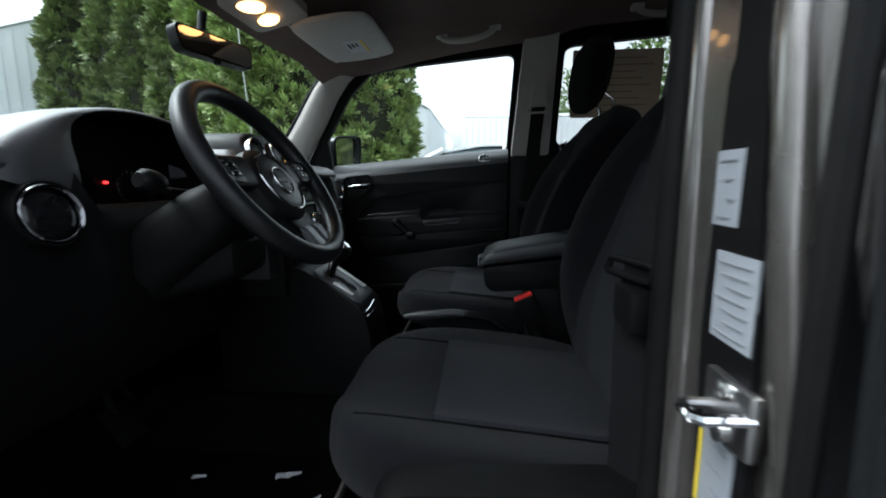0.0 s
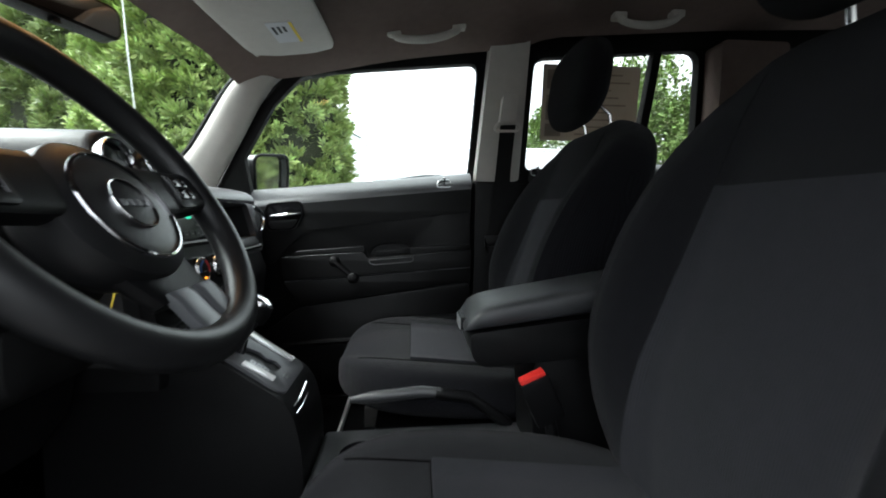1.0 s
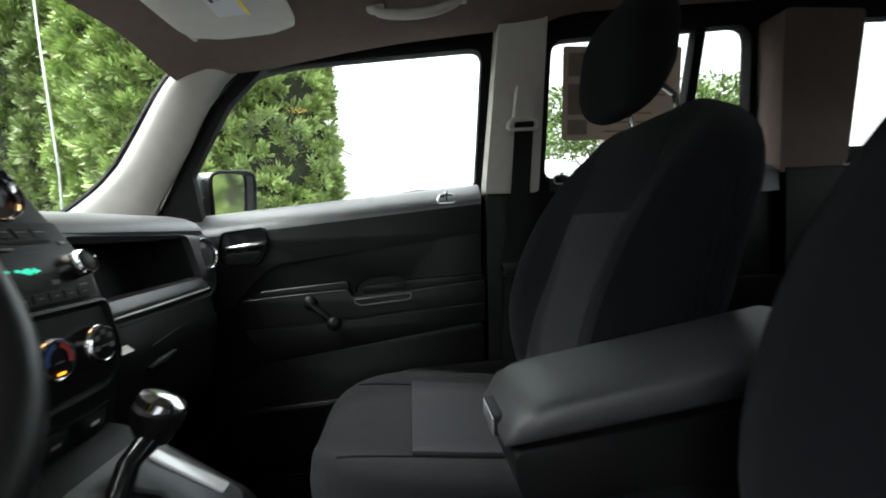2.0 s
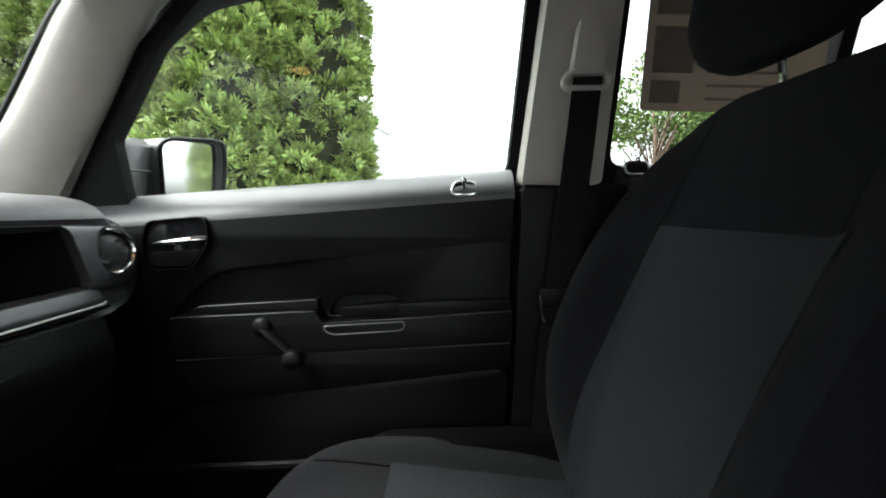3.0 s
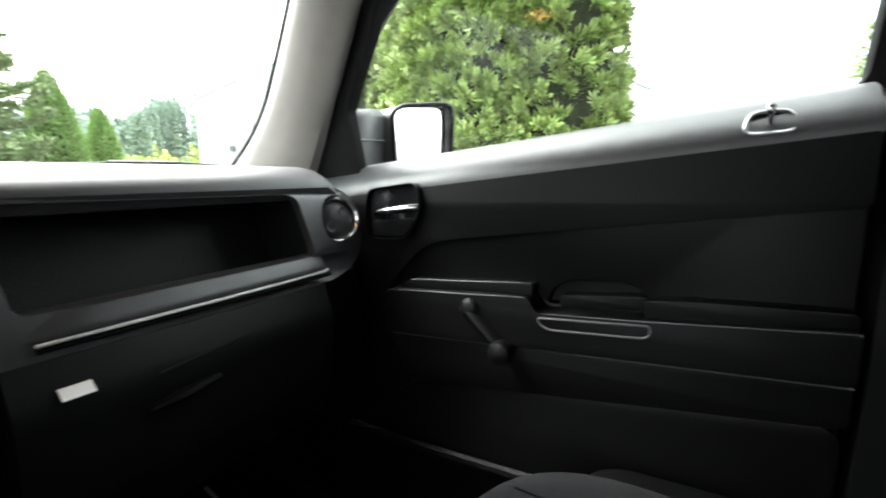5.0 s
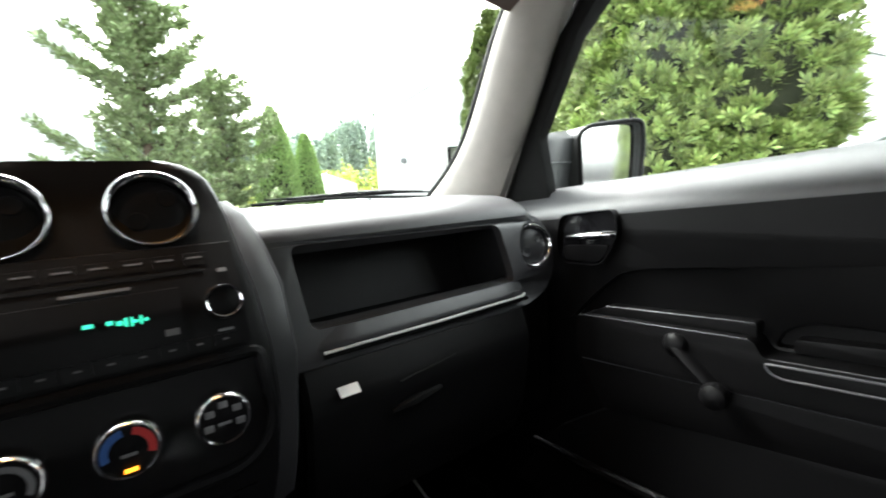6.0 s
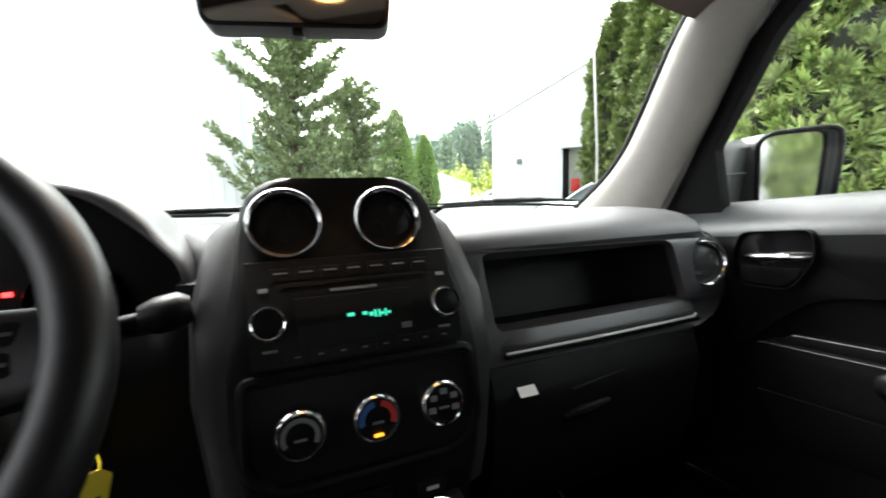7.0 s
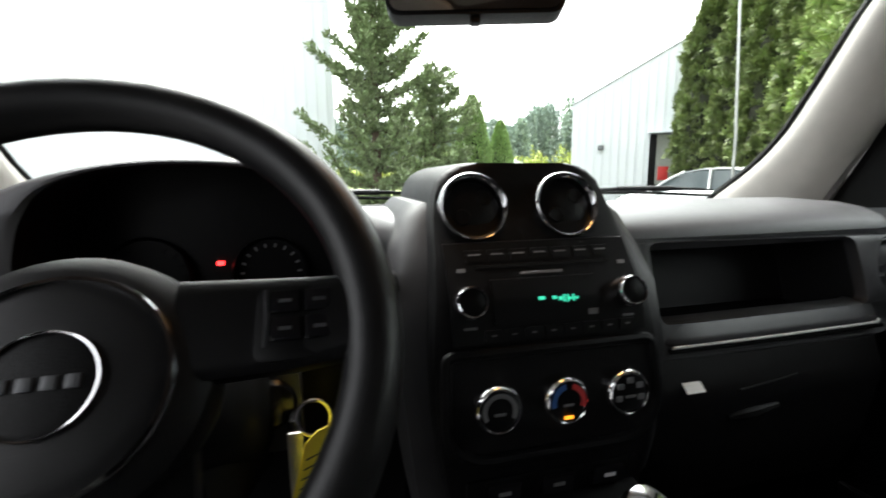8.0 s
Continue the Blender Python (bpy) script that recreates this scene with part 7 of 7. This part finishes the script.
def gable_house(name, label, x0, x1, y0, y1, eave, ridge, along="y"):
    """A metal-clad shed whose ridge runs along x or y."""
    h = thing(name, label, "building")
    tent = lambda s: eave + (ridge - eave) * (1 - abs(2 * s - 1))
    flat = lambda s: eave
    fa, fb = (flat, tent) if along == "x" else (tent, flat)
    for nm, a, b, f in (("wall_south", (x0, y0), (x1, y0), fa), ("wall_east", (x1, y0), (x1, y1), fb), ("wall_north", (x1, y1), (x0, y1), fa), ("wall_west", (x0, y1), (x0, y0), fb)):
        part("wall", ribbed_wall(B(), a, b, 0, f, 0.30, 0.010), CLADDING, h)
    o = 0.015
    xm, ym = (x0 + x1) / 2, (y0 + y1) / 2
    k = (ridge - eave) / ((y1 - y0) / 2 if along == "x" else (x1 - x0) / 2)
    for s in (-1, 1):
        if along == "x":
            ye = y0 - o if s < 0 else y1 + o
            f = lambda a, b: Vector((lerp(x0 - o, x1 + o, a), lerp(ym, ye, b), lerp(ridge, eave - k * o, b) + 0.02))
        else:
            xe = x0 - o if s < 0 else x1 + o
            f = lambda a, b: Vector((lerp(xm, xe, b), lerp(y0 - o, y1 + o, a), lerp(ridge, eave - k * o, b) + 0.02))
        part("roof", sheet(B(), f, 24, 1, 0.02), ROOFMETAL, h)
    for e in (0, 1):
        q = [(x1 + 0.02, y0, eave), (x1 + 0.02, ym, ridge), (x1 + 0.02, y1, eave)] if along == "x" else [(x0, y0 - 0.02, eave), (xm, y0 - 0.02, ridge), (x1, y0 - 0.02, eave)]
        part("edge_flashing", tube(B(), q[e:e + 2], 0.032, 6), FLASHING, h)
    return h


barn = gable_house("workshop", "pale blue metal-clad workshop with a glazed bay door", -14.0, 0.0, 0.0, 14.0, 4.0, 7.7, "x")
barn.location = (0, 0, 0)
bay = part("bay_door", box(B(), -0.02, 0.05, 2.9, 7.6, 0.0, 2.72), DARKROOM, barn, "dark glazed bay door")
for k in range(6):
    part("door_post", box(B(), 0.04, 0.10, 2.82 + 0.92 * k, 3.06 + 0.92 * k, 0, 2.74, 0.01), RUBBER, bay)
for k in range(5):
    part("pane", box(B(), 0.045, 0.052, 3.06 + 0.92 * k, 3.74 + 0.92 * k, 0.9, 2.72), PALEPANE, bay, "pale glazing")
part("lit_tube", box(B(), 0.052, 0.060, 4.0, 4.6, 1.95, 2.02), PAPER, bay)
part("red_machine", box(B(), 0.053, 0.075, 3.15, 3.50, 1.05, 1.55, 0.02), RED, bay, "red machine behind the glass")
part("canopy", box(B(), 0.0, 0.5, 2.75, 8.0, 2.74, 2.80, 0.02), ROOFMETAL, barn)
part("wall_lamp", box(B(), 0.03, 0.15, 1.0, 1.22, 2.2, 2.4, 0.03), GREYPLASTIC, barn)
barn.matrix_basis = pose(-16, 9, 0, 0, 0, -35)
gable_house("storage_shed", "pale metal-clad storage building with ribbed walls", -26.0, -14.0, -24.0, -0.15, 9.0, 10.5, "y")
gable_house("side_building", "pale blue metal-clad building behind the arborvitae row", -13.5, -1.75, 14.0, 26.0, 3.5, 6.6, "y")
gable_house("back_building", "low pale metal-clad building beyond the parked cars", -1.0, 9.0, 22.0, 30.0, 4.3, 5.0, "x")
pole = thing("utility_pole", "thin grey utility pole beyond the trees", "pole", (-3.2, 13.0, 0))
part("pole_shaft", tube(B(), [(-3.2, 13.0, 0), (-3.2, 13.0, 8)], [0.09, 0.07], 10), BARK, pole)


gable_house("garden_shed", "small white gabled shed far across the yard", -44.0, -40.0, 13.9, 20.0, 1.9, 2.9, "x")


# ---- parked cars ----
def parked_car(label, m):
    c = thing("parked_car", label, "car", group="parked cars")
    rings = []
    for x, w, zt in ((-2.15, 0.55, 0.62), (-2.05, 0.72, 0.72), (-1.6, 0.82, 0.86), (-0.9, 0.86, 0.95), (0.0, 0.87, 0.97), (1.0, 0.87, 0.98), (1.6, 0.83, 1.0), (2.0, 0.76, 0.98), (2.15, 0.62, 0.85)):
        rings.append([Vector((x, w * se(math.cos(a), 0.4), 0.25 + (zt - 0.25) * (0.5 + 0.5 * se(math.sin(a), 0.45)))) for a in (2 * math.pi * j / 24 for j in range(24))])
    part("body", loft(B(), rings), WHITEPAINT, c)
    rings = []
    for x, w, zt in ((-0.95, 0.70, 0.96), (-0.55, 0.66, 1.20), (-0.2, 0.62, 1.38), (0.2, 0.60, 1.44), (0.8, 0.60, 1.44), (1.3, 0.60, 1.36), (1.75, 0.64, 1.10), (1.9, 0.66, 0.98)):
        rings.append([Vector((x, (w + 0.10 * (1 - k)) * sgn, lerp(0.90, zt, k))) for sgn, k in ((-1, 0), (-1, 0.5), (-1, 0.88), (-0.86, 1.0), (0, 1.02), (0.86, 1.0), (1, 0.88), (1, 0.5), (1, 0))])
    part("greenhouse", loft(B(), rings), TINTED, c, "dark glazed cabin")
    part("roof", sheet(B(), lambda s, t: Vector((lerp(-0.22, 1.34, s), lerp(-0.61, 0.61, t), steps([(-0.22, 1.375), (0.2, 1.443), (0.8, 1.443), (1.34, 1.355)], lerp(-0.22, 1.34, s)) + 0.016 - 0.03 * (2 * t - 1) ** 4)), 12, 8, 0.02), WHITEPAINT, c)
    for s in (-1, 1):
        part("pillar", tube(B(), [(-0.95, s * 0.72, 0.95), (-0.55, s * 0.675, 1.20), (-0.2, s * 0.63, 1.375)], 0.028, 8), WHITEPAINT, c)
        part("pillar", tube(B(), [(0.45, s * 0.72, 0.95), (0.42, s * 0.63, 1.42)], 0.030, 8), WHITEPAINT, c)
        part("pillar", tube(B(), [(1.9, s * 0.70, 0.98), (1.6, s * 0.66, 1.2), (1.3, s * 0.62, 1.36)], 0.04, 8), WHITEPAINT, c)
        for x in (-1.35, 1.3):
            wv = part("wheel", lathe(B(), [(0.18, -0.1), (0.29, -0.1), (0.31, -0.07), (0.31, 0.07), (0.29, 0.1), (0.18, 0.1)], facing((x, s * 0.78, 0.31), (0, s, 0)), 28), RUBBER, c)
            part("rim", lathe(B(), [(0.19, 0.0), (0.19, 0.09), (0.1, 0.08), (0, 0.09)], facing((x, s * 0.78, 0.31), (0, s, 0)), 20), STEEL, wv)
        part("headlight", box(B(), -2.06, -1.92, s * 0.55 - 0.12, s * 0.55 + 0.12, 0.62, 0.74, 0.04), CHROME, c)
    c.matrix_basis = m
    return c


pc = parked_car("white sedan parked beside the arborvitae row", pose(-0.1, 4.0, 0))
copy_thing(pc, pose(-30.0, 17.0, 0, 0, 0, 80) @ Matrix.Scale(0.86, 4))
copy_thing(pc, pose(-8.2, 7.95, 0, 0, 0, 15) @ Matrix.Scale(0.93, 4))
